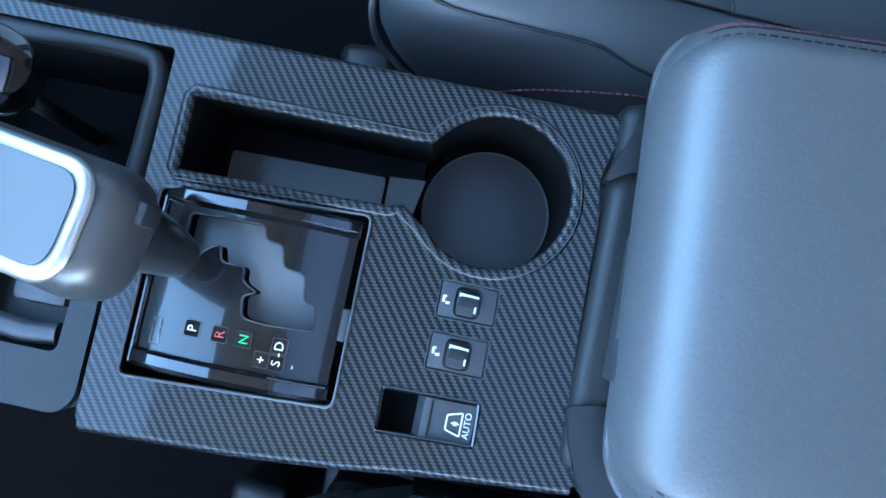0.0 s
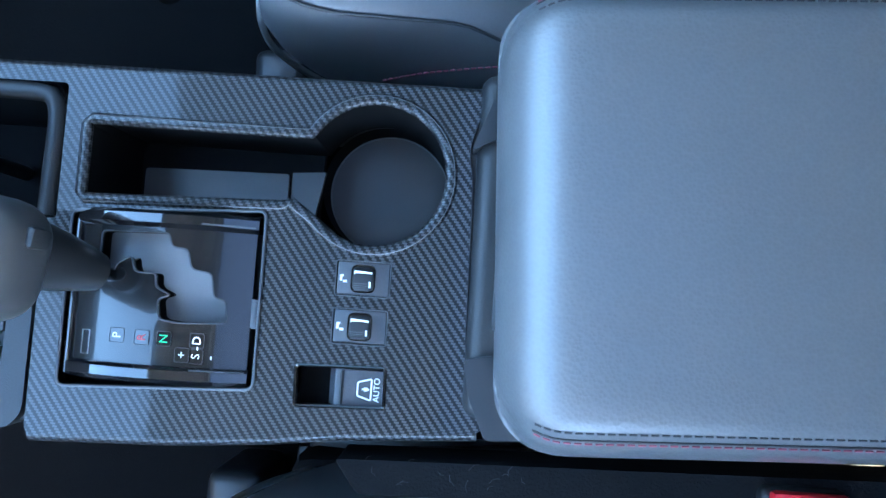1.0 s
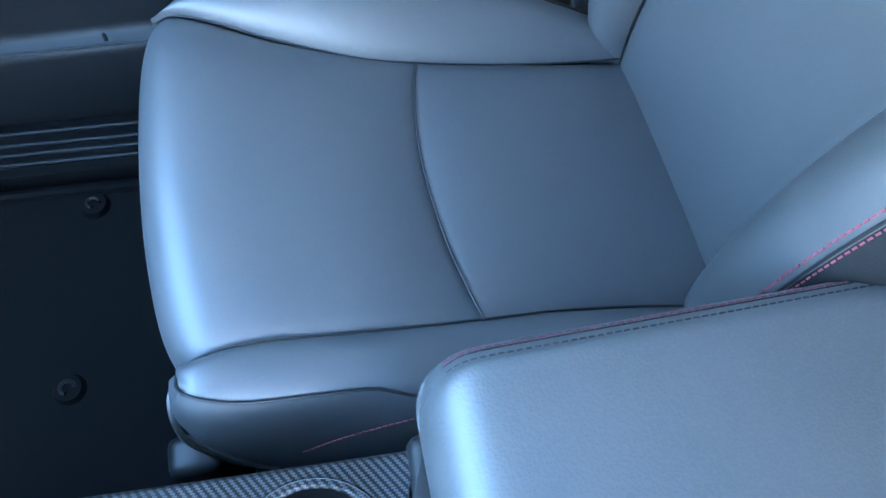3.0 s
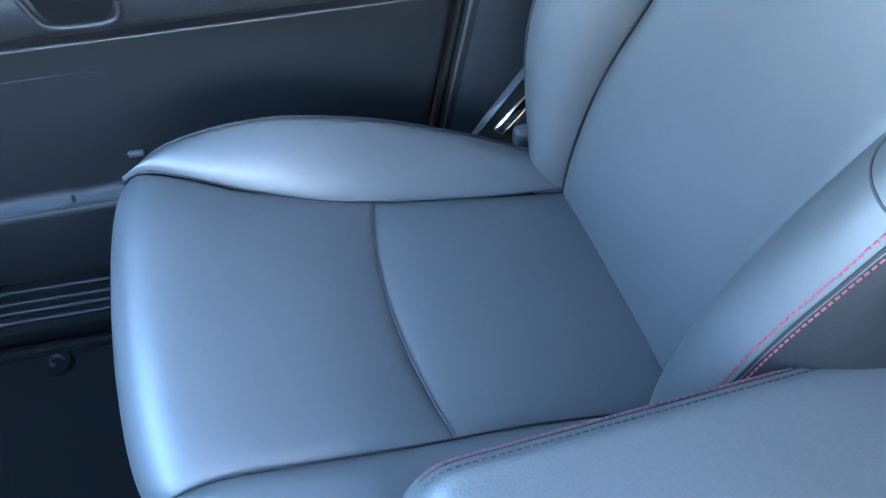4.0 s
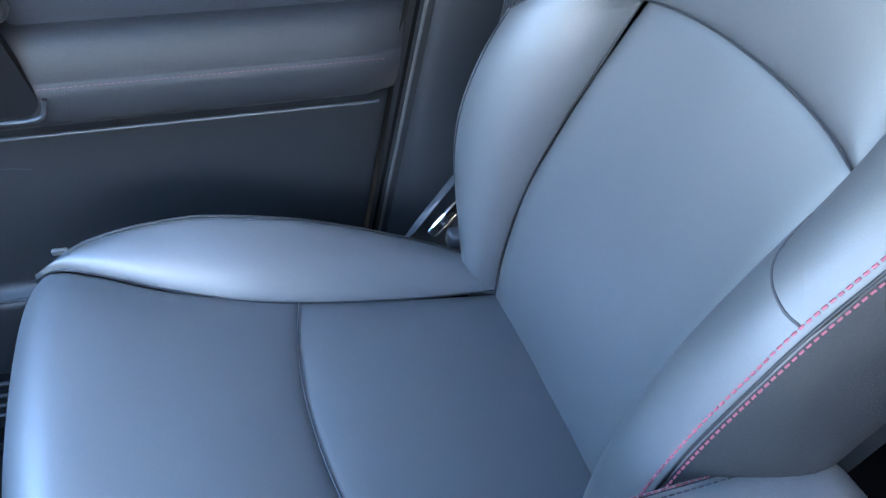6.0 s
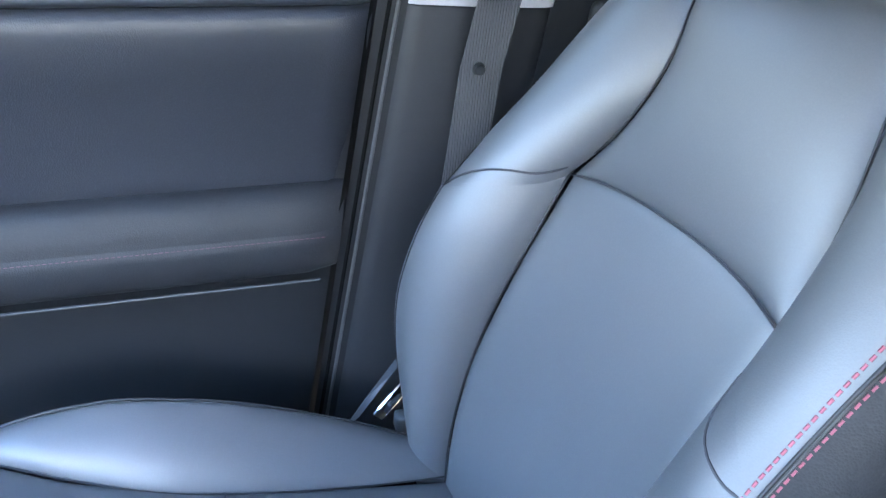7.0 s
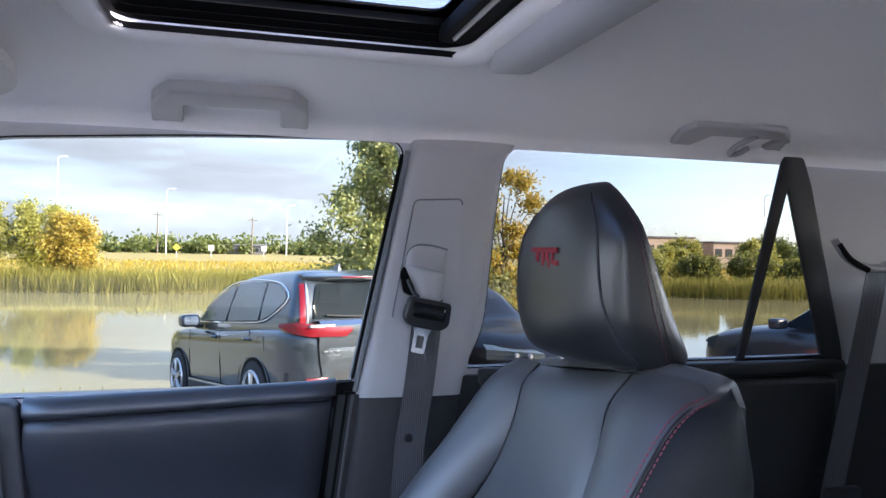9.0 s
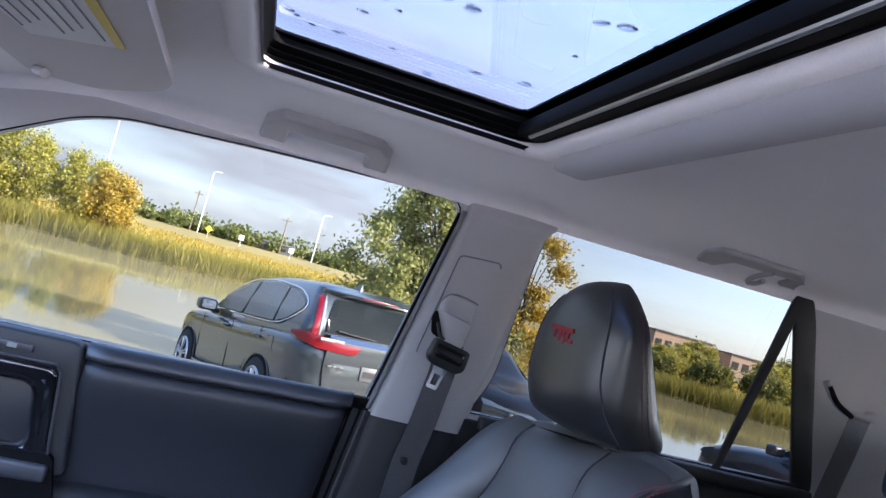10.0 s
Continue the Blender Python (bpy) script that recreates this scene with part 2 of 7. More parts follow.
CHARCOAL = material("dark_charcoal_plastic", (0.022, 0.0235, 0.026), 0.42, spec=0.45, grain=0.3, grain_size=0.0011, bump=0.15, stain=0.2, stain_size=0.1)
ROLL = material("shade_roll_fabric", (0.36, 0.355, 0.36), 0.7, sheen=0.1, grain=0.2, grain_size=0.0012, stain=0.1, stain_size=0.2)
VISOR = material("visor_vinyl", (0.50, 0.48, 0.465), 0.7, grain=0.2, grain_size=0.0012, bump=0.15, stain=0.08, stain_size=0.2)
# pillar plastic darkened in colour to stand in for the handles' shadows
HANDLE = material("handle_plastic_shaded", (0.30, 0.296, 0.302), 0.5, grain=0.2, grain_size=0.0012, bump=0.12, stain=0.08, stain_size=0.2)
CEILING = material("headliner_fabric", (0.74, 0.72, 0.71), 0.95, sheen=0.15, grain=0.25, grain_size=0.0012, bump=0.25, stain=0.10, stain_size=0.25)
PILLAR = material("pale_grey_plastic", (0.39, 0.382, 0.388), 0.5, grain=0.2, grain_size=0.0012, bump=0.15, stain=0.08, stain_size=0.2)
WEBBING = webbing_material()
WHITE = material("white_print", (0.8, 0.8, 0.8), 0.5)
RED_PRINT = material("red_print", (0.55, 0.05, 0.05), 0.5)
GREEN_PRINT = material("green_print", (0.08, 0.6, 0.2), 0.5)
RED_BADGE = material("red_embroidery", (0.24, 0.010, 0.020), 0.7, grain=0.5, grain_size=0.0015, bump=0.4)
RED_PLASTIC = material("red_button", (0.55, 0.02, 0.03), 0.35)
PAPER = material("label_paper", (0.62, 0.62, 0.60), 0.7, stain=0.1, stain_size=0.03)
YELLOW = material("yellow_band", (0.55, 0.42, 0.06), 0.6)
GLASS = glass_sheet("clear_glass", (0.93, 0.96, 0.94))
GLASS_ROOF = glass_sheet("sunroof_glass", (0.160, 0.163, 0.182))
GLASS_GREEN = glass_sheet("green_tinted_glass", (0.198, 0.206, 0.191))
GLASS_DARK = glass_sheet("tinted_glass", (0.098, 0.097, 0.091))
# unseen left and tailgate panes, lightened from privacy glass to brighten the rear
GLASS_SIDE = glass_sheet("lightly_tinted_glass", (0.36, 0.37, 0.365))
GLASS_PRIVACY = glass_sheet("privacy_glass", (0.16, 0.165, 0.165))
WATER_DROP = material("water_drop", (0.9, 0.9, 0.9), 0.0, transmission=1.0)


# ---- building helpers ----
def part(name, bm, mat, parent=None, label="", smooth=True, angle=38, kind=""):
    """Links a bmesh as one mesh object, under a thing or a part if given."""
    bmesh.ops.recalc_face_normals(bm, faces=bm.faces)
    me = bpy.data.meshes.new(name)
    bm.to_mesh(me)
    bm.free()
    if smooth:
        me.shade_smooth()
        me.set_sharp_from_angle(angle=radians(angle))
    me.materials.append(mat)
    ob = new(name, me)
    if parent is not None:
        ob.parent = parent
    return tagged(ob, label, kind=kind)


def thing(name, label, category, group="", kind="", at=None):
    ob = new(name)
    ob.empty_display_size = 0.05
    if at is not None:
        ob.matrix_world = at
    return tagged(ob, label, category, group, kind)


def box(x0, x1, y0, y1, z0, z1, bevel=0.0, seg=2, bm=None, turn=None):
    out = bm or bmesh.new()
    made = bmesh.ops.create_cube(out, size=1.0)["verts"]
    m = Matrix.LocRotScale(((x0 + x1) / 2, (y0 + y1) / 2, (z0 + z1) / 2), None, (x1 - x0, y1 - y0, z1 - z0))
    bmesh.ops.transform(out, matrix=(turn or Matrix()) @ m, verts=made)
    if bevel:
        edges = list({e for v in made for e in v.link_edges})
        bmesh.ops.bevel(out, geom=edges, offset=bevel, segments=seg, profile=0.5, affect="EDGES")
    return out


def rounded(points, radius, steps=5):
    """A closed outline in two coordinates with its corners rounded."""
    out, count = [], len(points)
    for i, p in enumerate(points):
        a, b, c = Vector(points[i - 1]), Vector(p), Vector(points[(i + 1) % count])
        r = radius[i] if isinstance(radius, (list, tuple)) else radius
        d1, d2 = (a - b), (c - b)
        r = min(r, d1.length * 0.45, d2.length * 0.45)
        p1, p2 = b + d1.normalized() * r, b + d2.normalized() * r
        for k in range(steps + 1):
            f = k / steps
            out.append(tuple((1 - f) ** 2 * p1 + 2 * f * (1 - f) * b + f * f * p2))
    return out


FLAT = lambda u, v, w: Vector((u, v, w))
SIDE = lambda u, v, w: Vector((u, w, v))
FRONT = lambda u, v, w: Vector((w, u, v))


def slab(outer, holes, w0, w1, to=FLAT, bm=None):
    """A plate with an outline and holes, from w0 to w1 across its plane."""
    out = bmesh.new()
    edges = []
    for loop in (outer, *holes):
        vs = [out.verts.new(to(u, v, w0)) for u, v in loop]
        edges += [out.edges.new((vs[i - 1], vs[i])) for i in range(len(vs))]
    bmesh.ops.triangle_fill(out, edges=edges, use_beauty=True, use_dissolve=False)
    ext = bmesh.ops.extrude_face_region(out, geom=list(out.faces))
    moved = [g for g in ext["geom"] if isinstance(g, bmesh.types.BMVert)]
    bmesh.ops.translate(out, vec=to(0, 0, w1) - to(0, 0, w0), verts=moved)
    if bm is None:
        return out
    me = bpy.data.meshes.new("tmp")
    out.to_mesh(me)
    out.free()
    bm.from_mesh(me)
    bpy.data.meshes.remove(me)
    return bm


def tube(points, radius, closed=False, sides=8, bm=None, flat=1.0, up=None):
    """A bar along a line of points; radius may be a list; flat squeezes it across."""
    out = bm or bmesh.new()
    pts = [Vector(p) for p in points]
    rings, prev = [], None
    for i, p in enumerate(pts):
        a = pts[i - 1] if (i or closed) else p
        b = pts[(i + 1) % len(pts)] if (i < len(pts) - 1 or closed) else p
        t = (b - a).normalized()
        if prev is None:
            prev = Vector(up) if up else (Vector((0, 0, 1)) if abs(t.z) < 0.9 else Vector((1, 0, 0)))
        nrm = (prev - t * prev.dot(t)).normalized()
        prev = nrm
        side = t.cross(nrm)
        r = radius[i] if isinstance(radius, (list, tuple)) else radius
        rings.append([out.verts.new(p + (nrm * math.cos(k * 2 * math.pi / sides) * flat + side * math.sin(k * 2 * math.pi / sides)) * r)
                      for k in range(sides)])
    for i in range(len(rings) - (0 if closed else 1)):
        r0, r1 = rings[i], rings[(i + 1) % len(rings)]
        for k in range(sides):
            out.faces.new((r0[k], r0[(k + 1) % sides], r1[(k + 1) % sides], r1[k]))
    if not closed:
        out.faces.new(rings[0][::-1])
        out.faces.new(rings[-1])
    return out


def loft(rings, closed=True, cap=True, bm=None):
    """A skin over rings of points of equal number."""
    out = bm or bmesh.new()
    vs = [[out.verts.new(Vector(p)) for p in ring] for ring in rings]
    n = len(vs[0])
    for a, b in zip(vs, vs[1:]):
        for k in range(n if closed else n - 1):
            out.faces.new((a[k], a[(k + 1) % n], b[(k + 1) % n], b[k]))
    if cap and closed:
        out.faces.new(vs[0][::-1])
        out.faces.new(vs[-1])
    return out


def spline(points, count):
    """count points evenly along a smooth line through the given ones."""
    p = [Vector(q) for q in points]
    p = [p[0] * 2 - p[1]] + p + [p[-1] * 2 - p[-2]]
    fine = []
    for i in range(1, len(p) - 2):
        for k in range(12):
            t = k / 12
            a, b, c, d = p[i - 1], p[i], p[i + 1], p[i + 2]
            fine.append(0.5 * (2 * b + (c - a) * t + (2 * a - 5 * b + 4 * c - d) * t * t + (3 * b - a - 3 * c + d) * t ** 3))
    fine.append(p[-2])
    run = [0.0]
    for a, b in zip(fine, fine[1:]):
        run.append(run[-1] + (b - a).length)
    out, j = [], 0
    for k in range(count):
        want = run[-1] * k / (count - 1)
        while j < len(run) - 2 and run[j + 1] < want:
            j += 1
        f = (want - run[j]) / max(run[j + 1] - run[j], 1e-9)
        out.append(fine[j].lerp(fine[j + 1], min(max(f, 0), 1)))
    return out


def cushion_panel(edges, outward, puff=0.012, tuck=0.004, across=18, along=30, power=4.0, bm=None, ends=True, roll=0.007, skip=()):
    """A stuffed panel of leather over two or more lines, its outer edges drawn in at the stitching. skip: edges that run on smoothly ("first", "last")."""
    lines = [spline(e, along) for e in edges]
    steps = [0.5 - 0.5 * math.cos(math.pi * k / across) for k in range(across + 1)]
    base = []
    for i in range(along):
        fine = spline([ln[i] for ln in lines], 61) if len(lines) > 2 else [lines[0][i].lerp(lines[1][i], k / 60) for k in range(61)]
        base.append([fine[min(59, int(s * 60))].lerp(fine[min(59, int(s * 60)) + 1], s * 60 - min(59, int(s * 60))) for s in steps])
    out = bm or bmesh.new()
    want = Vector(outward)
    rows = []
    for i in range(along):
        row = []
        width = sum((b - a).length for a, b in zip(base[i], base[i][1:]))
        for j in range(across + 1):
            du = base[min(i + 1, along - 1)][j] - base[max(i - 1, 0)][j]
            dv = base[i][min(j + 1, across)] - base[i][max(j - 1, 0)]
            nrm = du.cross(dv)
            nrm = nrm.normalized() if nrm.length > 1e-9 else want.normalized()
            if nrm.dot(want) < 0:
                nrm = -nrm
            s, u = steps[j], i / (along - 1)
            near = min(9 if "first" in skip else s, 9 if "last" in skip else 1 - s) * width
            fill = puff[0] + (puff[1] - puff[0]) * u if isinstance(puff, tuple) else puff
            lift = fill * (1 - abs(2 * s - 1) ** power)
            dip = -tuck * math.exp(-near / roll)
            if ends:
                e = min(u, 1 - u) * (base[-1][j] - base[0][j]).length
                lift *= 1 - math.exp(-e / 0.03)
                dip = min(dip, -tuck * math.exp(-e / roll))
            row.append(out.verts.new(base[i][j] + nrm * (lift + dip)))
        rows.append(row)
    for a, b in zip(rows, rows[1:]):
        for j in range(across):
            out.faces.new((a[j], a[j + 1], b[j + 1], b[j]))
    return out


def laid(points, obs, lift=0.0005, count=24):
    """A smooth line through points, laid on the nearest of the given parts."""
    trees = []
    for ob in obs:
        trees.append(BVHTree.FromPolygons([v.co for v in ob.data.vertices], [tuple(q.vertices) for q in ob.data.polygons]))
    out = []
    for p in spline(points, count):
        place, normal, _, _ = min((t.find_nearest(p) for t in trees), key=lambda h: h[3])
        out.append(place + normal * (lift if normal.dot(p - place) >= 0 or normal.z > 0 or normal.x < 0 else -lift))
    return out


def stitches(points, step=0.0055, length=0.0036, radius=0.0006, lift=(0, 0, 0), bm=None):
    """Short stitches along a line."""
    out = bm or bmesh.new()
    rough_len = sum((Vector(b) - Vector(a)).length for a, b in zip(points, points[1:]))
    line = spline(points, max(4, int(rough_len / step)))
    for a, b in zip(line, line[1:]):
        d = (b - a).normalized() * length
        mid = (a + b) / 2 + Vector(lift)
        tube([mid - d / 2, mid - d / 4 + Vector(lift) * 0.15, mid + d / 4 + Vector(lift) * 0.15, mid + d / 2], radius, sides=5, bm=out)
    return out


def lettering(text, size, m, mat, parent, name="letter", thick=0.0002, label=""):
    """Letters of the built-in font as a flat mesh at the pose m."""
    cu = bpy.data.curves.new("letters", "FONT")
    cu.body, cu.size, cu.extrude, cu.align_x, cu.align_y = text, size, thick, "CENTER", "CENTER"
    cu.resolution_u = 3
    tmp = new("tmp", cu)
    bpy.context.view_layer.update()
    me = bpy.data.meshes.new_from_object(tmp)
    bpy.data.objects.remove(tmp)
    bpy.data.curves.remove(cu)
    me.name = name
    me.materials.clear()
    me.materials.append(mat)
    ob = new(name, me)
    ob.parent = parent
    ob.matrix_local = m
    return tagged(ob, label)


# ---- cabin shell ----
part("floor", box(-0.95, 2.35, -0.74, 0.70, -0.03, 0.02), CARPET, kind="structure", label="black carpeted cabin floor")


def side_wall(name, s, label):
    """The inner side of the cabin: lower panel, window openings, header. s: 1 or -1."""
    thing_ = thing(name, label, "wall", kind="structure")
    front_win = rounded([(-0.89, 0.773), (-0.70, 0.895), (-0.40, 1.062), (-0.29, 1.124), (-0.215, 1.146), (0.08, 1.166), (0.388, 1.176), (0.300, 0.773)],
                        [0.02, 0.05, 0.1, 0.1, 0.1, 0.1, 0.045, 0.006])
    rear_win = rounded([(0.488, 0.80), (0.520, 0.869), (0.543, 1.102), (0.556, 1.175), (1.150, 1.178), (1.236, 0.806)], [0.01, 0.03, 0.03, 0.035, 0.014, 0.006])
    # unseen left rear opening, cut low to block direct sun on the console
    if s < 0:
        rear_win = rounded([(0.488, 0.80), (0.530, 1.04), (1.14, 1.04), (1.206, 0.806)], 0.03)
    cargo = rounded([(1.42, 0.82), (1.44, 1.13), (2.05, 1.11), (2.15, 0.82)], 0.04)
    outer = [(-1.05, 0.02), (-1.05, 0.84), (-0.75, 1.00), (-0.42, 1.18), (-0.28, 1.22), (0.0, 1.22), (2.30, 1.19), (2.42, 0.8), (2.42, 0.02)]
    lower = [(-1.05, 0.02), (-1.05, 0.765), (0.40, 0.765), (0.40, 0.79), (2.42, 0.79), (2.42, 0.02)]
    upper = [(-1.05, 0.7655)] + outer[1:8] + [(2.42, 0.7905), (0.40, 0.7905), (0.40, 0.7655)]
    # the unseen driver's window is left open to light the cabin
    if s < 0:
        upper = [(0.30, 0.7655), (0.395, 1.178), (-0.21, 1.150), (-0.40, 1.066), (-0.80, 0.83), (-0.80, 0.7655), (-1.05, 0.7655)] + outer[1:8] + [(2.42, 0.7905), (0.40, 0.7905), (0.40, 0.7655)]
    part("upper_panel", slab(upper, [front_win, rear_win, cargo] if s > 0 else [rear_win, cargo], s * 0.762, s * 0.80, SIDE), PILLAR, thing_,
         "pale grey plastic pillar and header trim")
    part("lower_panel", slab(lower, [], s * 0.752, s * 0.80, SIDE), PLASTIC, thing_, "black plastic lower side trim")
    # unseen skin in an assumed dark paint, added to darken parked cars' reflections
    part("body_skin", slab([(-1.05, -0.40), (-1.05, 0.765), (2.42, 0.785), (2.42, -0.40)], [], s * 0.803, s * 0.830, SIDE), BODY, thing_, "unseen dark outer door skins")
    for nm, loop, g in (("front_pane", front_win, GLASS_GREEN), ("rear_pane", rear_win, GLASS_DARK if s > 0 else GLASS_SIDE), ("cargo_pane", cargo, GLASS_PRIVACY if s > 0 else GLASS_SIDE)):
        if s < 0 and nm == "front_pane":
            continue
        bm = bmesh.new()
        bm.faces.new([bm.verts.new((u, s * 0.784, v)) for u, v in loop])
        part(nm, bm, g, thing_, "clear window glass", smooth=False)
    # black rubber seals round the openings
    for nm, loop, r in (("front_seal", front_win, 0.0024), ("rear_seal", rear_win, 0.0025)):
        if s > 0:
            part(nm, tube([(u, s * 0.765, v) for u, v in loop], r, closed=True, sides=6), DEEP, thing_, "black rubber window seal")
    frame_bar = [(1.106, 1.190), (1.148, 1.190), (1.170, 1.13), (1.246, 0.82), (1.248, 0.78), (1.000, 0.78), (1.014, 0.812)]
    bar = slab(rounded(frame_bar, [0.004, 0.02, 0.01, 0.01, 0.002, 0.002, 0.004]), [[(1.1165, 1.122), (1.197, 0.811), (1.029, 0.808)]], s * 0.7545, s * 0.7615, SIDE)
    sharp = [e for e in bar.edges if len(e.link_faces) == 2 and e.calc_face_angle() > 0.9 and all(abs(v.co.y - s * 0.7545) < 1e-4 for v in e.verts)]
    bmesh.ops.bevel(bar, geom=sharp, offset=0.004, segments=3, profile=0.5, affect="EDGES")
    part("quarter_frame", bar, VINYL_LOW, thing_, "black plastic frame round the small rear window")
    return thing_


BODY = material("own_car_paint", (0.030, 0.031, 0.034), 0.35, coat=0.8, coat_rough=0.04, stain=0.1, stain_size=0.8)


side_wall("wall_right", 1, "grey and black cabin side trim with windows")
side_wall("wall_left", -1, "grey and black cabin side trim with windows")

# header rail that rounds from the window tops into the roof lining, and the roof lining with its opening
HOLE_X, HOLE_Y = (-0.006, 0.380), 0.415


def ceiling_sheet():
    prof = [(0.7615, 1.166), (0.756, 1.180), (0.742, 1.190), (0.70, 1.196), (0.64, 1.203), (0.56, 1.212), (0.49, 1.219), (HOLE_Y, 1.224), (0.30, 1.230), (0.15, 1.234)]
    ys = [(-y, z) for y, z in prof] + [(0, 1.235)] + [(y, z) for y, z in reversed(prof)]
    xs = [-0.48, -0.44, -0.40, -0.34, -0.26, -0.16, -0.08, HOLE_X[0], 0.06, 0.15, 0.25, HOLE_X[1], 0.46, 0.56, 0.7, 0.9, 1.1, 1.3, 1.6, 1.9, 2.2, 2.35]
    bm = bmesh.new()
    drop = lambda x: -0.075 * max(0, (-0.22 - x) / 0.22) ** 1.5 - 0.02 * max(0, (x - 0.9) / 1.4) ** 2 + 0.004
    grid = [[bm.verts.new((x, y, z + drop(x) * (1 if abs(y) < 0.72 else 0.6))) for y, z in ys] for x in xs]
    for i, (a, b) in enumerate(zip(grid, grid[1:])):
        for j in range(len(ys) - 1):
            inside = HOLE_X[0] - 1e-6 <= xs[i] and xs[i + 1] <= HOLE_X[1] + 1e-6 and abs(ys[j][0]) <= HOLE_Y + 1e-6 and abs(ys[j + 1][0]) <= HOLE_Y + 1e-6
            if not inside:
                bm.faces.new((a[j], a[j + 1], b[j + 1], b[j]))
    # rolled lip round the opening
    lip = rounded([(HOLE_X[0] - 0.021, -HOLE_Y - 0.021), (HOLE_X[1] + 0.014, -HOLE_Y - 0.021), (HOLE_X[1] + 0.014, HOLE_Y + 0.021), (HOLE_X[0] - 0.021, HOLE_Y + 0.021)], 0.055, 8)
    tube([(u, v, 1.2285) for u, v in lip], 0.0205, closed=True, sides=16, bm=bm, flat=0.62)
    return part("ceiling", bm, CEILING, kind="structure", label="pale grey fabric roof lining round an open sunroof shade", angle=60)


ceiling = ceiling_sheet()

# sunroof: black frame with ridged sides, glass with rain drops, rolled rear edge
sunroof = thing("window_1", "glass sunroof with black ridged frame and rain drops", "sunroof", kind="structure")
bm = bmesh.new()
for k, (inset, z) in enumerate(((0.000, 1.222), (0.004, 1.228), (-0.004, 1.231), (0.006, 1.236), (-0.002, 1.239), (0.009, 1.244), (0.002, 1.247), (0.016, 1.253), (0.016, 1.262), (-0.03, 1.266))):
    ring = rounded([(HOLE_X[0] + inset * 0.4, -HOLE_Y + inset), (HOLE_X[1] - inset, -HOLE_Y + inset), (HOLE_X[1] - inset, HOLE_Y - inset), (HOLE_X[0] + inset * 0.4, HOLE_Y - inset)], 0.02, 5)
    vs = [bm.verts.new((u, v, z)) for u, v in ring]
    if k:
        for i in range(len(vs)):
            bm.faces.new((prev[i - 1], prev[i], vs[i], vs[i - 1]))
    prev = vs
part("frame", bm, DEEP, sunroof, "black rubber frame with fine ridges", angle=25)
part("rear_rail", box(HOLE_X[1] - 0.040, HOLE_X[1] - 0.005, -0.41, 0.41, 1.236, 1.256, 0.004), DEEP, sunroof, "black cross rail")
part("rail_strip", tube([(HOLE_X[1] - 0.027, y, 1.236) for y in (-0.40, -0.1, 0.2, 0.385)], 0.0032, sides=8), SATIN, sunroof, "thin bright strip")
bm = bmesh.new()
bm.faces.new([bm.verts.new(p) for p in ((-0.06, -0.46, 1.2635), (0.44, -0.46, 1.2635), (0.44, 0.46, 1.2635), (-0.06, 0.46, 1.2635))])
part("pane", bm, GLASS_ROOF, sunroof, "tinted sunroof glass", smooth=False)
part("frit", slab([(-0.07, -0.47), (0.45, -0.47), (0.45, 0.47), (-0.07, 0.47)], [rounded([(-0.004, -0.392), (0.338, -0.392), (0.338, 0.390), (-0.004, 0.390)], 0.02)], 1.2650, 1.2680), DEEP, sunroof, "black border of the glass")
rng = random.Random(4)
for k in range(40):
    bm = bmesh.new()
    bmesh.ops.create_uvsphere(bm, u_segments=10, v_segments=6, radius=1.0)
    r = rng.choice((0.003, 0.004, 0.0055, 0.0085))
    bmesh.ops.transform(bm, matrix=Matrix.LocRotScale((rng.uniform(0.0, 0.34), rng.uniform(-0.40, 0.37), 1.2655), Euler((0, 0, rng.uniform(0, 3))), (r * rng.uniform(1, 1.6), r, 0.0016)), verts=bm.verts)
    part("rain_drop", bm, WATER_DROP, sunroof)
part("trim", tube([(0.420, y, 1.2195) for y in np.linspace(-0.43, 0.43, 12)], [0.010] + [0.031] * 10 + [0.010], sides=18, flat=0.85), ROLL, kind="structure",
     label="rolled grey fabric edge behind the sunroof")

# windscreen, dashboard and tailgate close the cabin
bm = bmesh.new()
bm.faces.new([bm.verts.new(p) for p in ((-0.43, -0.72, 1.155), (-0.43, 0.72, 1.155), (-1.04, 0.75, 0.81), (-1.04, -0.75, 0.81))])
part("window_2", bm, GLASS, kind="structure", label="clear windscreen glass", smooth=False)
dash = thing("dashboard", "black plastic dashboard under the windscreen", "dashboard", kind="structure")
prof = [(-1.06, 0.02), (-1.06, 0.80), (-0.98, 0.815), (-0.74, 0.78), (-0.66, 0.72), (-0.64, 0.60), (-0.70, 0.48), (-0.76, 0.40), (-0.80, 0.02)]
part("body", loft([[(x, y, z) for x, z in prof] for y in np.linspace(-0.75, 0.75, 9)]), PLASTIC, dash)
part("wall_back", slab([(-0.75, 0.02), (0.75, 0.02), (0.75, 0.82), (0.66, 1.20), (-0.66, 1.20), (-0.75, 0.82)], [rounded([(-0.60, 0.84), (0.60, 0.84), (0.54, 1.12), (-0.54, 1.12)], 0.03)], 2.36, 2.40, FRONT),
     PLASTIC, kind="structure", label="black tailgate trim with a window")
bm = bmesh.new()
bm.faces.new([bm.verts.new((2.38, y, z)) for y, z in ((-0.62, 0.82), (0.62, 0.82), (0.56, 1.14), (-0.56, 1.14))])
part("window_3", bm, GLASS_SIDE, kind="structure", label="tinted tailgate glass", smooth=False)

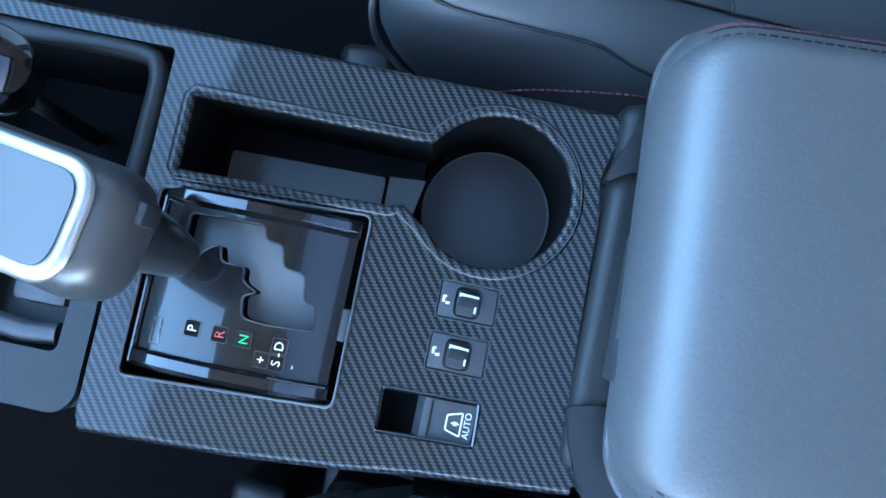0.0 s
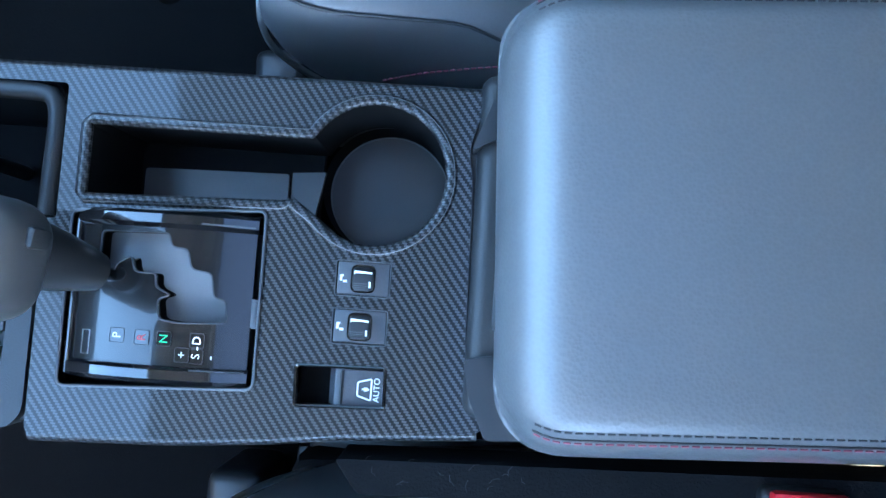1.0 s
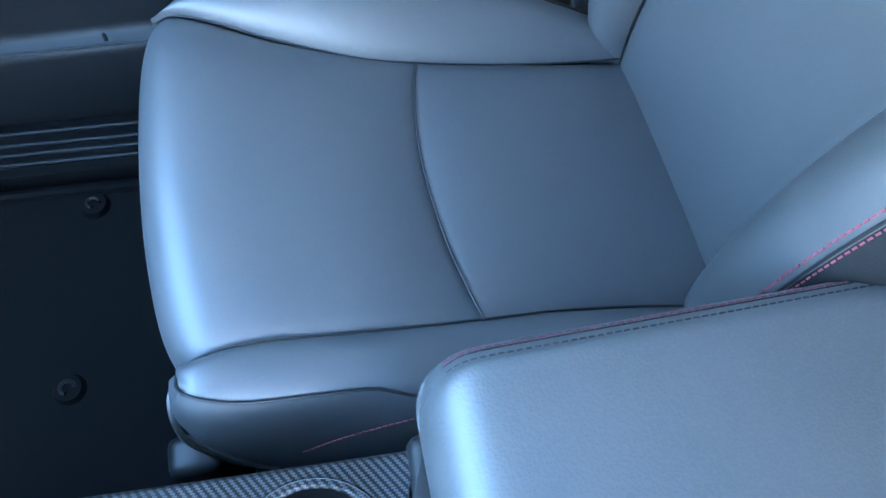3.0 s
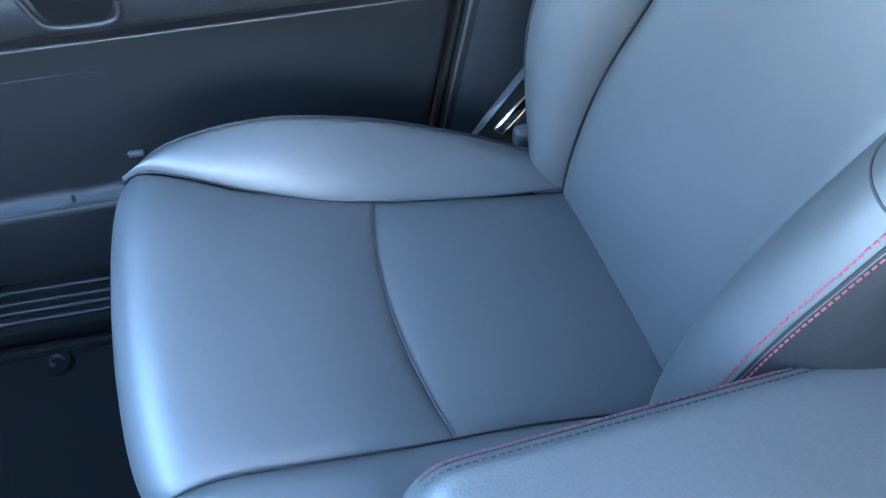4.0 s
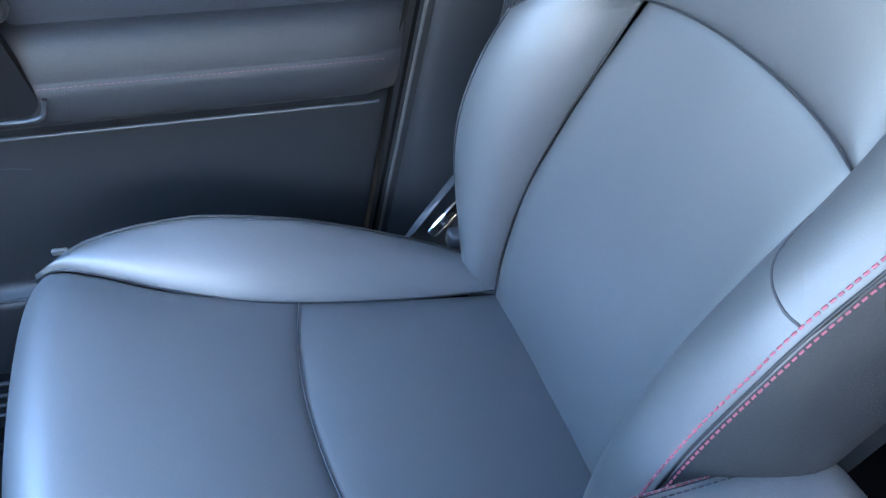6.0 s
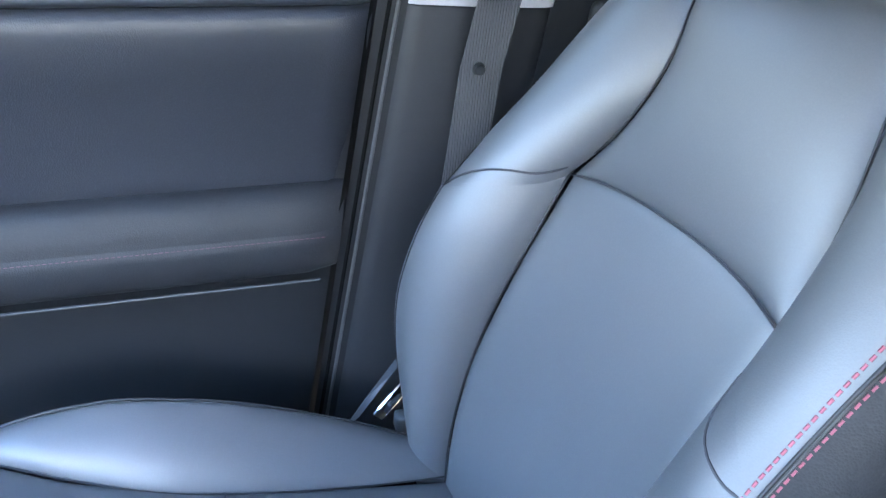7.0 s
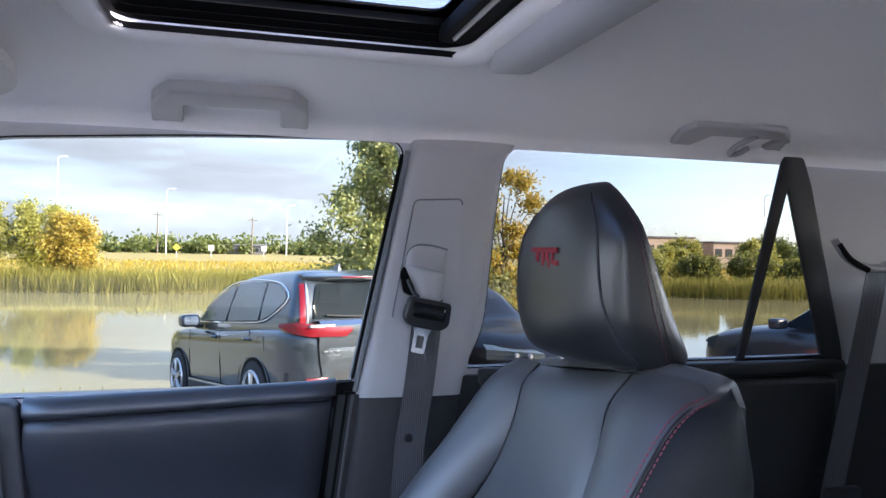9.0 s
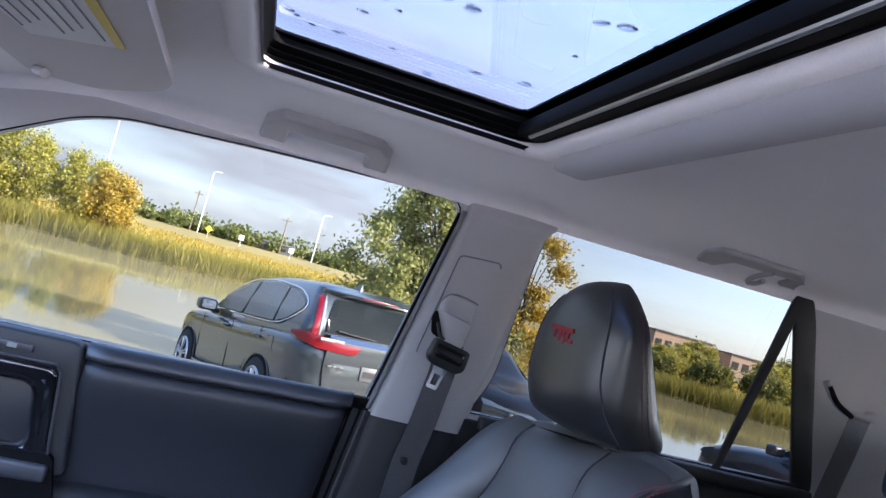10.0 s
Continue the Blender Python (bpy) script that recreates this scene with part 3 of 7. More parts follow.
# ---- floor mat, sill and small floor fixings ----
mat_ = thing("floor_mat", "black rubber floor mat with raised edge", "floor mat")
part("sheet", slab(rounded([(-0.78, 0.16), (-0.10, 0.16), (-0.10, 0.62), (-0.78, 0.62)], 0.04), [], 0.021, 0.030), RUBBER, mat_)
part("rim", tube([(u, v, 0.034) for u, v in rounded([(-0.77, 0.17), (-0.11, 0.17), (-0.11, 0.61), (-0.77, 0.61)], 0.04)], 0.008, closed=True, sides=8), RUBBER, mat_)
for (x, y) in ((-0.352, 0.330), (-0.335, 0.585)):
    clip = thing("mat_clip", "round black plastic floor mat clip", "mat clip", "mat clips")
    bm = bmesh.new()
    bmesh.ops.create_cone(bm, cap_ends=True, segments=24, radius1=0.020, radius2=0.016, depth=0.008, matrix=Matrix.Translation((x, y, 0.034)))
    part("base", bm, DEEP, clip)
    part("hook", tube([(x + 0.008 * math.cos(a), y + 0.008 * math.sin(a), 0.039 + 0.0006 * a) for a in np.linspace(0, 4.6, 12)], 0.0026, sides=6), PLASTIC, clip)
sill = thing("door_sill", "black plastic door sill plate with raised ribs", "door sill", kind="structure")
part("plate", box(-0.95, 0.20, 0.63, 0.728, 0.02, 0.052, 0.006), RUBBER, sill)
for k, y in enumerate((0.648, 0.664, 0.680, 0.700)):
    part("rib", tube([(-0.94, y, 0.054), (-0.3, y, 0.054), (0.19, y, 0.054)], 0.0032, sides=6), VINYL_LOW, sill)

# ---- front door panel ----
door = thing("door_1", "closed front door panel, black leather pad and armrest with red stitching", "car door", kind="structure")


def door_end(z):
    return 0.212 + (z - 0.25) * 0.118


def door_piece(name, prof, mat, x0, label="", end_off=0.0, rows=22, x0_rise=0.0, wave=None):
    """A length of door trim with the profile (y, z), ending along the slanting rear edge."""
    ring = spline([(y, z, 0) for y, z in prof], len(prof) * 4)
    secs = []
    for k in range(rows):
        f = k / (rows - 1)
        sec = []
        for q in ring:
            y, z = q.x, q.y
            xa, xb = x0 + x0_rise * (0.78 - z), door_end(z) + end_off
            x = xa + (xb - xa) * f
            tuck_in = 0.012 * (math.exp(-(x - xa) / 0.006) + math.exp(-(xb - x) / 0.006))
            slope = 0.034 * (x - 0.1) if wave else 0.0
            sec.append((x, y + tuck_in, z + slope))
        secs.append(sec)
    bm = loft(secs, closed=False, cap=False)
    return part(name, bm, mat, door, label, angle=50)


door_piece("belt_rail", [(0.768, 0.781), (0.745, 0.786), (0.732, 0.783), (0.723, 0.772), (0.722, 0.762), (0.730, 0.757)], RAIL_VINYL_LIT, -0.164, "black leather rail below the window", wave=1)
door_piece("upper_pad", [(0.735, 0.7585), (0.724, 0.752), (0.720, 0.735), (0.724, 0.700), (0.735, 0.650), (0.743, 0.600), (0.746, 0.565), (0.752, 0.545)], DOOR_VINYL, -0.160, "black leather door pad", x0_rise=-0.03, wave=1)
door_piece("armrest", [(0.765, 0.560), (0.742, 0.559), (0.728, 0.550), (0.718, 0.530), (0.713, 0.512)], VINYL_LOW, -0.52, "black leather armrest top", wave=1)
door_piece("armrest_side", [(0.7135, 0.5115), (0.709, 0.500), (0.709, 0.480), (0.714, 0.462), (0.728, 0.453)], VINYL_LOW, -0.52, "black leather armrest side", wave=1)
door_piece("lower_panel", [(0.730, 0.450), (0.733, 0.435), (0.735, 0.400), (0.735, 0.300), (0.735, 0.220), (0.728, 0.210), (0.720, 0.2055)], PLASTIC, -0.80, "black plastic lower door trim", wave=1)
door_piece("pocket", [(0.718, 0.2045), (0.713, 0.200), (0.713, 0.150), (0.716, 0.080), (0.725, 0.050)], PLASTIC, -0.80, "black plastic map pocket", wave=1)
part("strip", tube([(x, 0.711, 0.4515 + 0.034 * (x - 0.1)) for x in np.linspace(-0.55, 0.216, 14)], 0.0019, sides=8), CHARCOAL, door, "thin grey strip under the armrest")
part("pocket_edge", tube([(x, 0.716, 0.2065 + 0.034 * (x - 0.1)) for x in np.linspace(-0.75, 0.19, 12)], 0.0020, sides=8), CHARCOAL, door, "pocket edge")
part("armrest_stitching", stitches([(x, 0.7115, 0.5065 + 0.034 * (x - 0.1)) for x in np.linspace(-0.14, 0.222, 8)], 0.0058, radius=0.0006), THREAD_WINE, door, "dark red stitching along the armrest")
part("belt_stitching", stitches([(x, 0.7215, 0.7675 + 0.034 * (x - 0.1)) for x in np.linspace(-0.15, 0.268, 8)], 0.0058, radius=0.0005), THREAD_DARK, door, "dark stitching")
# rear face of the door and its rubber seal
part("rear_edge", loft([[(door_end(z) + dx, y, z) for y, dx in ((0.728, -0.006), (0.740, 0.004), (0.770, 0.008), (0.80, 0.008))] for z in np.linspace(0.04, 0.768, 14)], closed=False, cap=False), DEEP, door, "black door edge")
post_edge = lambda z: 0.302 + (z - 0.76) * (0.125 if z < 0.76 else 0.205)
part("edge_seal", tube([(post_edge(z) - 0.010, 0.757, z) for z in np.linspace(0.05, 0.77, 12)], 0.0060, sides=8), DEEP, door, "black rubber door seal")
part("edge_seal", tube([(post_edge(z) - 0.006, 0.760, z) for z in np.linspace(0.79, 1.15, 12)], 0.0028, sides=8), DEEP, door, "black rubber door seal")
part("seal_lip", tube([(post_edge(z) - 0.0005, 0.7515, z) for z in np.linspace(0.05, 0.765, 14)], 0.0022, sides=8), KNOB_PLATE, door, "lighter seal lip")
part("seal_lip", tube([(post_edge(z) + 0.002, 0.7545, z) for z in np.linspace(0.770, 1.155, 14)], 0.0042, sides=8), SILVER_GREY, door, "lighter seal lip")
part("corner_cover", slab(rounded([(0.262, 0.760), (0.265, 0.776), (0.282, 0.785), (0.308, 0.785), (0.308, 0.760)], 0.004), [], 0.756, 0.776, SIDE), DEEP, door, "black corner cover at the window end")
# handle surround ahead of the pad
def rounded_face(bm, axis, value, width, seg=3):
    """Rounds the edges of the face of a plate that lies at value on the axis."""
    sharp = [e for e in bm.edges if len(e.link_faces) == 2 and e.calc_face_angle() > 0.9 and all(abs(v.co[axis] - value) < 1e-4 for v in e.verts)]
    bmesh.ops.bevel(bm, geom=sharp, offset=width, segments=seg, profile=0.5, affect="EDGES")
    return bm


part("front_trim", rounded_face(slab(rounded([(-0.60, 0.45), (-0.60, 0.772), (-0.169, 0.776), (-0.152, 0.62), (-0.146, 0.565)], [0.01, 0.01, 0.02, 0.03, 0.01]), [rounded([(-0.56, 0.585), (-0.56, 0.700), (-0.228, 0.705), (-0.212, 0.600)], 0.03)], 0.726, 0.760, SIDE), 1, 0.726, 0.006), CHARCOAL, door, "black plastic trim ahead of the pad")
part("gloss_frame", rounded_face(slab(rounded([(-0.58, 0.575), (-0.58, 0.728), (-0.192, 0.735), (-0.172, 0.575)], [0.02, 0.02, 0.02, 0.02]), [rounded([(-0.55, 0.592), (-0.55, 0.694), (-0.222, 0.700), (-0.206, 0.600)], 0.024)], 0.712, 0.730, SIDE), 1, 0.712, 0.010, 5), PIANO, door, "gloss black handle surround")
part("frame_edge", tube([(u, 0.7115, v) for u, v in ((-0.58, 0.731), (-0.4, 0.7345), (-0.197, 0.738), (-0.188, 0.728), (-0.176, 0.62), (-0.170, 0.575))], 0.0022, sides=8), PLASTIC_GREY, door, "thin grey edge")
part("handle_bowl", box(-0.565, -0.20, 0.744, 0.762, 0.58, 0.715, 0.008), CHARCOAL, door, "dark bowl behind the door handle")
part("handle", box(-0.48, -0.300, 0.720, 0.742, 0.632, 0.668, 0.009, 3), SATIN, door, "silver inner door handle")
part("lock_switch", box(-0.300, -0.238, 0.7215, 0.729, 0.7445, 0.7575, 0.003), PLASTIC_GREY, door, "small lock switch")
part("lock_bar", box(-0.276, -0.262, 0.7205, 0.7225, 0.7475, 0.7545), SATIN, door, "silver mark")
# grip pocket and switch plate on the armrest
part("grip_pocket", slab(rounded([(-0.245, 0.600), (-0.205, 0.470), (-0.15, 0.470), (-0.138, 0.485), (-0.165, 0.600)], 0.012), [], 0.7065, 0.720, SIDE), DEEP, door, "dark grip pocket")
part("grip_rim", tube([(q.x, 0.7065, q.y) for q in spline([(u, v, 0) for u, v in ((-0.235, 0.53), (-0.216, 0.479), (-0.205, 0.467), (-0.180, 0.465), (-0.152, 0.466), (-0.138, 0.472), (-0.133, 0.49))], 30)], 0.0032, sides=10), CHARCOAL, door, "rounded grip rim")
part("pull_handle", box(-0.26, -0.165, 0.698, 0.712, 0.556, 0.585, 0.007, 3), PLASTIC_GREY, door, "grey pull handle")
part("screw_cover", box(-0.187, -0.167, 0.728, 0.735, 0.252, 0.261, 0.003), SATIN, door, "small bright catch")
part("pocket_hook", box(-0.268, -0.263, 0.710, 0.715, 0.205, 0.217, 0.002), CHARCOAL, door, "small hook on the pocket")
part("scuff", tube([(-0.40, 0.7335, 0.380), (-0.30, 0.7335, 0.384), (-0.20, 0.7335, 0.388), (-0.175, 0.7335, 0.384)], [0.0003, 0.0006, 0.0008, 0.0003], sides=5), CHARCOAL, door, "pale scuff mark")

# ---- centre pillar ----
pillar = thing("trim_pillar", "centre pillar, pale grey above and black below", "pillar", kind="structure")


def pillar_sections(zs, left, right, depth):
    secs = []
    for z in zs:
        a, b = left(z), right(z)
        sink = 0.024 * max(0.0, (z - 1.152) / 0.034) ** 2
        secs.append([(a, 0.792 + sink, z), (a + 0.002, 0.768 + sink, z), (a + 0.012, 0.750 + sink, z), (a + 0.030, 0.744 + depth(z) + sink, z), ((a + b) / 2, 0.741 + depth(z) + sink, z),
                     (b - 0.030, 0.744 + depth(z) + sink, z), (b - 0.010, 0.752 + sink, z), (b, 0.768 + sink, z), (b, 0.792 + sink, z)])
    return [[tuple(q) for q in spline(sec, 30)] for sec in secs]


lf = lambda z: 0.302 + (z - 0.76) * (0.125 if z < 0.76 else 0.205)
rt = lambda z: 0.487 + (z - 0.765) * (0.10 if z < 0.765 else 0.18)
part("lower", loft(pillar_sections(np.linspace(0.03, 0.7595, 12), lf, rt, lambda z: 0.0), closed=False, cap=False), CHARCOAL, pillar, "black plastic lower pillar trim", angle=60)
rt2 = lambda z: 0.489 + (z - 0.76) * 0.165 + 0.040 - math.sqrt(max(0.0, 0.0016 - max(0.0, z - 1.136) ** 2))
lf2 = lambda z: lf(z) - 0.010 * max(0, (z - 1.15) / 0.036) ** 2
part("upper", loft(pillar_sections(list(np.linspace(0.7605, 1.13, 14)) + list(np.linspace(1.138, 1.186, 13)), lf2, rt2, lambda z: 0.002 + 0.004 * max(0, z - 1.0)), closed=False, cap=False), PILLAR, pillar, "pale grey upper pillar trim", angle=60)
track = rounded([(0.360, 0.885), (0.394, 1.076), (0.474, 1.080), (0.470, 0.885)], 0.010)
bm = slab(track, [], 0.7395, 0.748, SIDE)
part("slide_cover", bm, PILLAR, pillar, "raised cover of the belt height adjuster")
part("cover_gap", tube([(u, 0.7396, v) for u, v in rounded([(0.360, 0.885), (0.394, 1.076), (0.474, 1.080), (0.470, 0.885)], 0.010)][3:-6], 0.0014, sides=5), SILVER_GREY, pillar, "fine joint line")

# ---- front seat belt ----
belt = thing("seat_belt", "dark grey seat belt on the centre pillar, tongue hanging", "seat belt")
secs = []
for z, x0, x1, d in ((0.898, 0.402, 0.432, 0.020), (0.914, 0.400, 0.437, 0.026), (0.932, 0.395, 0.439, 0.029), (0.950, 0.386, 0.441, 0.031), (0.960, 0.381, 0.442, 0.032), (0.9645, 0.380, 0.443, 0.031), (0.968, 0.380, 0.443, 0.027), (0.978, 0.381, 0.445, 0.016), (0.990, 0.386, 0.447, 0.006), (1.000, 0.394, 0.449, 0.001)):
    outline = [(x0, 0.743), (x0 + 0.001, 0.7395 - d * 0.55), (x0 + 0.010, 0.7395 - d * 0.92), ((x0 + x1) / 2, 0.7395 - d), (x1 - 0.010, 0.7395 - d * 0.94), (x1 - 0.001, 0.7395 - d * 0.55), (x1, 0.743)]
    secs.append([(p.x, p.y, z + (0.412 - p.x) * 0.18) for p in spline([(x, y, 0) for x, y in outline], 22)])
part("guide_cover", loft(secs), PILLAR, belt, "pale grey hood of the belt guide", angle=40)
# drawn tubes stand in for shading along the hood's fold and top edge
part("guide_crease", tube(spline([(0.3805, 0.7265, 0.9725), (0.390, 0.7105, 0.9695), (0.411, 0.7065, 0.9655), (0.434, 0.7105, 0.9610), (0.4425, 0.7220, 0.9590)], 20), 0.0010, sides=6), HANDLE, belt, "shading line drawn along the hood's fold")
part("guide_crease", tube(spline([(0.380, 0.7392, 0.974), (0.386, 0.7388, 0.994), (0.400, 0.7385, 1.004), (0.425, 0.7385, 1.003), (0.450, 0.7388, 0.997)], 20), 0.0014, sides=6), SILVER_GREY, belt, "shading line drawn along the hood's top edge")
part("guide_slot", slab(rounded([(0.3715, 0.958), (0.377, 0.970), (0.384, 0.964), (0.398, 0.930), (0.392, 0.922), (0.378, 0.928)], 0.005), [], 0.7345, 0.7405, SIDE), DEEP, belt, "dark slot beside the guide")
part("slot_guide", tube(spline([(0.384, 0.731, 0.948), (0.387, 0.722, 0.936), (0.392, 0.716, 0.926), (0.398, 0.713, 0.922)], 10), 0.0034, sides=8), PLASTIC, belt, "black belt edge in the slot")


def ribbon(line, widths, thick=0.0016):
    """A flat strap: line of points with its across direction."""
    bm = bmesh.new()
    rows = []
    for (p, across), w in zip(line, widths):
        p, a = Vector(p), Vector(across).normalized() * w / 2
        nrm = Vector((0, -1, 0)) if abs(a.normalized().y) < 0.8 else Vector((-1, 0, 0))
        rows.append([bm.verts.new(q) for q in (p - a, p + a, p + a - nrm * thick, p - a - nrm * thick)])
    for a, b in zip(rows, rows[1:]):
        for k in range(4):
            bm.faces.new((a[k], a[(k + 1) % 4], b[(k + 1) % 4], b[k]))
    bm.faces.new(rows[0])
    bm.faces.new(rows[-1][::-1])
    return bm


strap = [((0.415, 0.722, 0.915), (1, 0, 0.1)), ((0.408, 0.709, 0.86), (1, 0, 0.05)), ((0.400, 0.712, 0.78), (1, 0, 0.03)), ((0.389, 0.718, 0.70), (1, 0, 0)), ((0.382, 0.716, 0.60), (1, 0, 0)), ((0.365, 0.712, 0.40), (1, 0, 0)), ((0.345, 0.715, 0.12), (1, 0, 0))]
part("webbing", ribbon(strap, [0.048] * 7), WEBBING, belt, "dark grey ribbed webbing")
plate = part("tongue_housing", rounded_face(slab(rounded([(-0.034, 0.021), (0.036, 0.021), (0.038, -0.014), (0.026, -0.024), (-0.024, -0.024), (-0.037, -0.014)], 0.008), [], -0.008, 0.006, SIDE), 1, -0.008, 0.003), SLEEVE, belt, "glossy black plastic tongue housing")
plate.matrix_local = pose(0.4075, 0.700, 0.8985, 0, 11, 3)
part("housing_slot", rounded_face(slab(rounded([(-0.027, 0.014), (0.028, 0.014), (0.028, -0.009), (-0.024, -0.009)], 0.005), [], -0.0095, -0.006, SIDE), 1, -0.0095, 0.001), DEEP, plate, "dark slot in the housing")
part("slot_roll", tube([(-0.025, -0.0095, 0.002), (0.0, -0.0105, 0.0025), (0.024, -0.0095, 0.002)], 0.0048, sides=10), SLEEVE, plate, "glossy roll of webbing in the slot")
part("housing_dot", box(0.0235, 0.0265, -0.0112, -0.0096, 0.006, 0.0105, 0.0006), SATIN, plate, "small pale mark")
tongue_out = [(-0.018, 0.008), (0.018, 0.008), (0.0115, -0.009), (0.0105, -0.039), (-0.0105, -0.039), (-0.0115, -0.009)]
tg = part("tongue", slab(rounded(tongue_out, 0.003), [rounded([(-0.0058, -0.012), (0.0058, -0.012), (0.0055, -0.0315), (-0.0055, -0.0315)], 0.0015)], -0.0012, 0.0012, SIDE), CHROME, belt, "bright metal tongue with a square hole")
tg.matrix_local = pose(0.4010, 0.7005, 0.8750, 0, 12, 3)
bm = bmesh.new()
bmesh.ops.create_cone(bm, cap_ends=True, segments=20, radius1=0.0075, radius2=0.0055, depth=0.005, matrix=Matrix.Translation((0.386, 0.7145, 0.701)) @ Euler((radians(90), 0, 0)).to_matrix().to_4x4())
part("button", bm, PLASTIC, belt, "round black stop button")
# lower anchor beside the cushion
anchor = thing("belt_anchor", "grey metal lower belt anchor beside the cushion", "belt anchor")
part("blade", box(-0.030, 0.030, -0.003, 0.003, -0.010, 0.010, 0.003), CHROME, anchor, "bright metal blade").matrix_local = pose(0.300, 0.665, 0.300, 0, -42, 18)
part("webbing", ribbon([((0.250, 0.672, 0.262), (0.7, 0, 0.7)), ((0.285, 0.680, 0.31), (0.7, 0, 0.7)), ((0.34, 0.700, 0.37), (0.7, 0, 0.7))], [0.03, 0.04, 0.045]), PLASTIC_GREY, anchor, "grey strap")
part("bolt_cover", box(0.300, 0.335, 0.640, 0.662, 0.262, 0.288, 0.006, 3), PLASTIC_GREY, anchor, "rounded bolt cover")


# ---- grab handles ----
def grab_handle(low, high, legs, tops, inner, hook=None):
    """A folded handle lying along the slope of the lining. low, high: (y, z) of its foot and its top; legs: x of the feet, outer and inner; tops: x of the top; inner: height of the opening, 0 to 1."""
    g = thing("grab_handle", "pale grey folding grab handle above the window", "grab handle", "grab handles")
    lo, hi = Vector((0, *low)), Vector((0, *high))
    out = Vector((0, -(hi - lo).z, (hi - lo).y)).normalized()
    out = out if out.z < 0 else -out
    to = lambda u, v, w: Vector((u, 0, 0)) + lo.lerp(hi, v) + out * w
    (a0, a1, b0, b1), (t0, t1) = legs, tops
    shape = [(a0, 0.0), (a0 + (t0 - a0) * 0.6, 0.62), (t0 + 0.022, 1.0), (t1 - 0.022, 1.0), (b1 + (t1 - b1) * 0.6, 0.62), (b1, 0.0), (b0, 0.0), (b0 - 0.004, inner), (a1 + 0.004, inner), (a1, 0.0)]
    bm = slab(rounded(shape, [0.012, 0.03, 0.05, 0.05, 0.03, 0.012, 0.012, 0.010, 0.010, 0.012], 5), [], -0.004, 0.014, to)
    sharp = [e for e in bm.edges if len(e.link_faces) == 2 and e.calc_face_angle() > 1.0 and all(abs((v.co - lo).dot(out) - 0.014) < 0.001 for v in e.verts)]
    bmesh.ops.bevel(bm, geom=sharp, offset=0.006, segments=3, profile=0.5, affect="EDGES")
    part("grip", bm, HANDLE, g, angle=50)
    for u0, u1 in ((a0 + 0.006, a1 - 0.006), (b0 + 0.006, b1 - 0.006)):
        part("hinge", slab(rounded([(u0, -0.10), (u1, -0.10), (u1, 0.30), (u0, 0.30)], 0.006), [], -0.014, 0.006, to), HANDLE, g, "grey hinge foot")
    if hook:
        h = [to(hook, 0.72, 0.014), to(hook - 0.008, 0.35, 0.020), to(hook, 0.05, 0.026), to(hook + 0.014, 0.10, 0.026), to(hook + 0.016, 0.30, 0.022)]
        part("coat_hook", tube(spline(h, 14), 0.0052, sides=8), HANDLE, g, "small coat hook")
    return g


grab_handle((0.728, 1.188), (0.600, 1.208), (0.000, 0.044, 0.181, 0.223), (0.012, 0.210), 0.58)
grab_handle((0.722, 1.200), (0.612, 1.214), (0.842, 0.880, 1.028, 1.068), (0.800, 1.010), 0.55, hook=0.955)

# ---- sun visor ----
visor = thing("sun_visor", "folded grey sun visor with a pale warning label", "sun visor")
prof = rounded([(-0.300, 0.08), (-0.090, 0.06), (-0.116, 0.50), (-0.140, 0.572), (-0.245, 0.655), (-0.318, 0.60)], [0.02, 0.02, 0.03, 0.04, 0.05, 0.05])
vb = part("board", slab(prof, [], -0.008, 0.008), VISOR, visor, "grey vinyl visor board")
vb.matrix_local = pose(0, 0, 1.200, 0, -7, 0)
lab = part("label", slab([(-0.255, 0.125), (-0.150, 0.120), (-0.155, 0.325), (-0.245, 0.335)], [], -0.0095, -0.0085), PAPER, vb, "pale printed warning label", smooth=False)
part("label_band", slab([(-0.150, 0.12), (-0.138, 0.12), (-0.145, 0.325), (-0.155, 0.325)], [], -0.0095, -0.0085), YELLOW, vb, "yellow label band", smooth=False)
for k in range(7):
    part("print_line", box(-0.244 + k * 0.0135, -0.242 + k * 0.0135, 0.135, 0.30 - 0.02 * (k % 3), -0.0102, -0.0096), PLASTIC_GREY, vb)
part("pivot", tube([(-0.27, 0.51, 1.145), (-0.29, 0.54, 1.150), (-0.30, 0.57, 1.158)], 0.007), PILLAR, visor, "grey pivot arm")
# overhead console ahead of the sunroof
over = thing("overhead_console", "grey overhead console with reading lamps", "overhead console")
part("housing", box(-0.24, -0.045, -0.11, 0.105, 1.196, 1.235, 0.012, 3), PILLAR, over)
part("lamp_lens", box(-0.16, -0.075, 0.02, 0.085, 1.192, 1.200, 0.004), PAPER, over, "milky lamp lens")
part("lens_frame", tube([(u, v, 1.1955) for u, v in rounded([(-0.168, 0.012), (-0.068, 0.012), (-0.068, 0.093), (-0.168, 0.093)], 0.01)], 0.003, closed=True, sides=6), PLASTIC_GREY, over, "dark lens frame")
dome = thing("dome_lamp", "unlit dome lamp in the roof lining", "lamp")
part("lens", box(0.86, 0.98, -0.05, 0.18, 1.205, 1.234, 0.01, 3), PAPER, dome, "milky lamp lens")
part("frame", tube([(u, v, 1.2165) for u, v in rounded([(0.85, -0.06), (0.99, -0.06), (0.99, 0.19), (0.85, 0.19)], 0.02)], 0.006, closed=True, sides=8), PILLAR, dome)
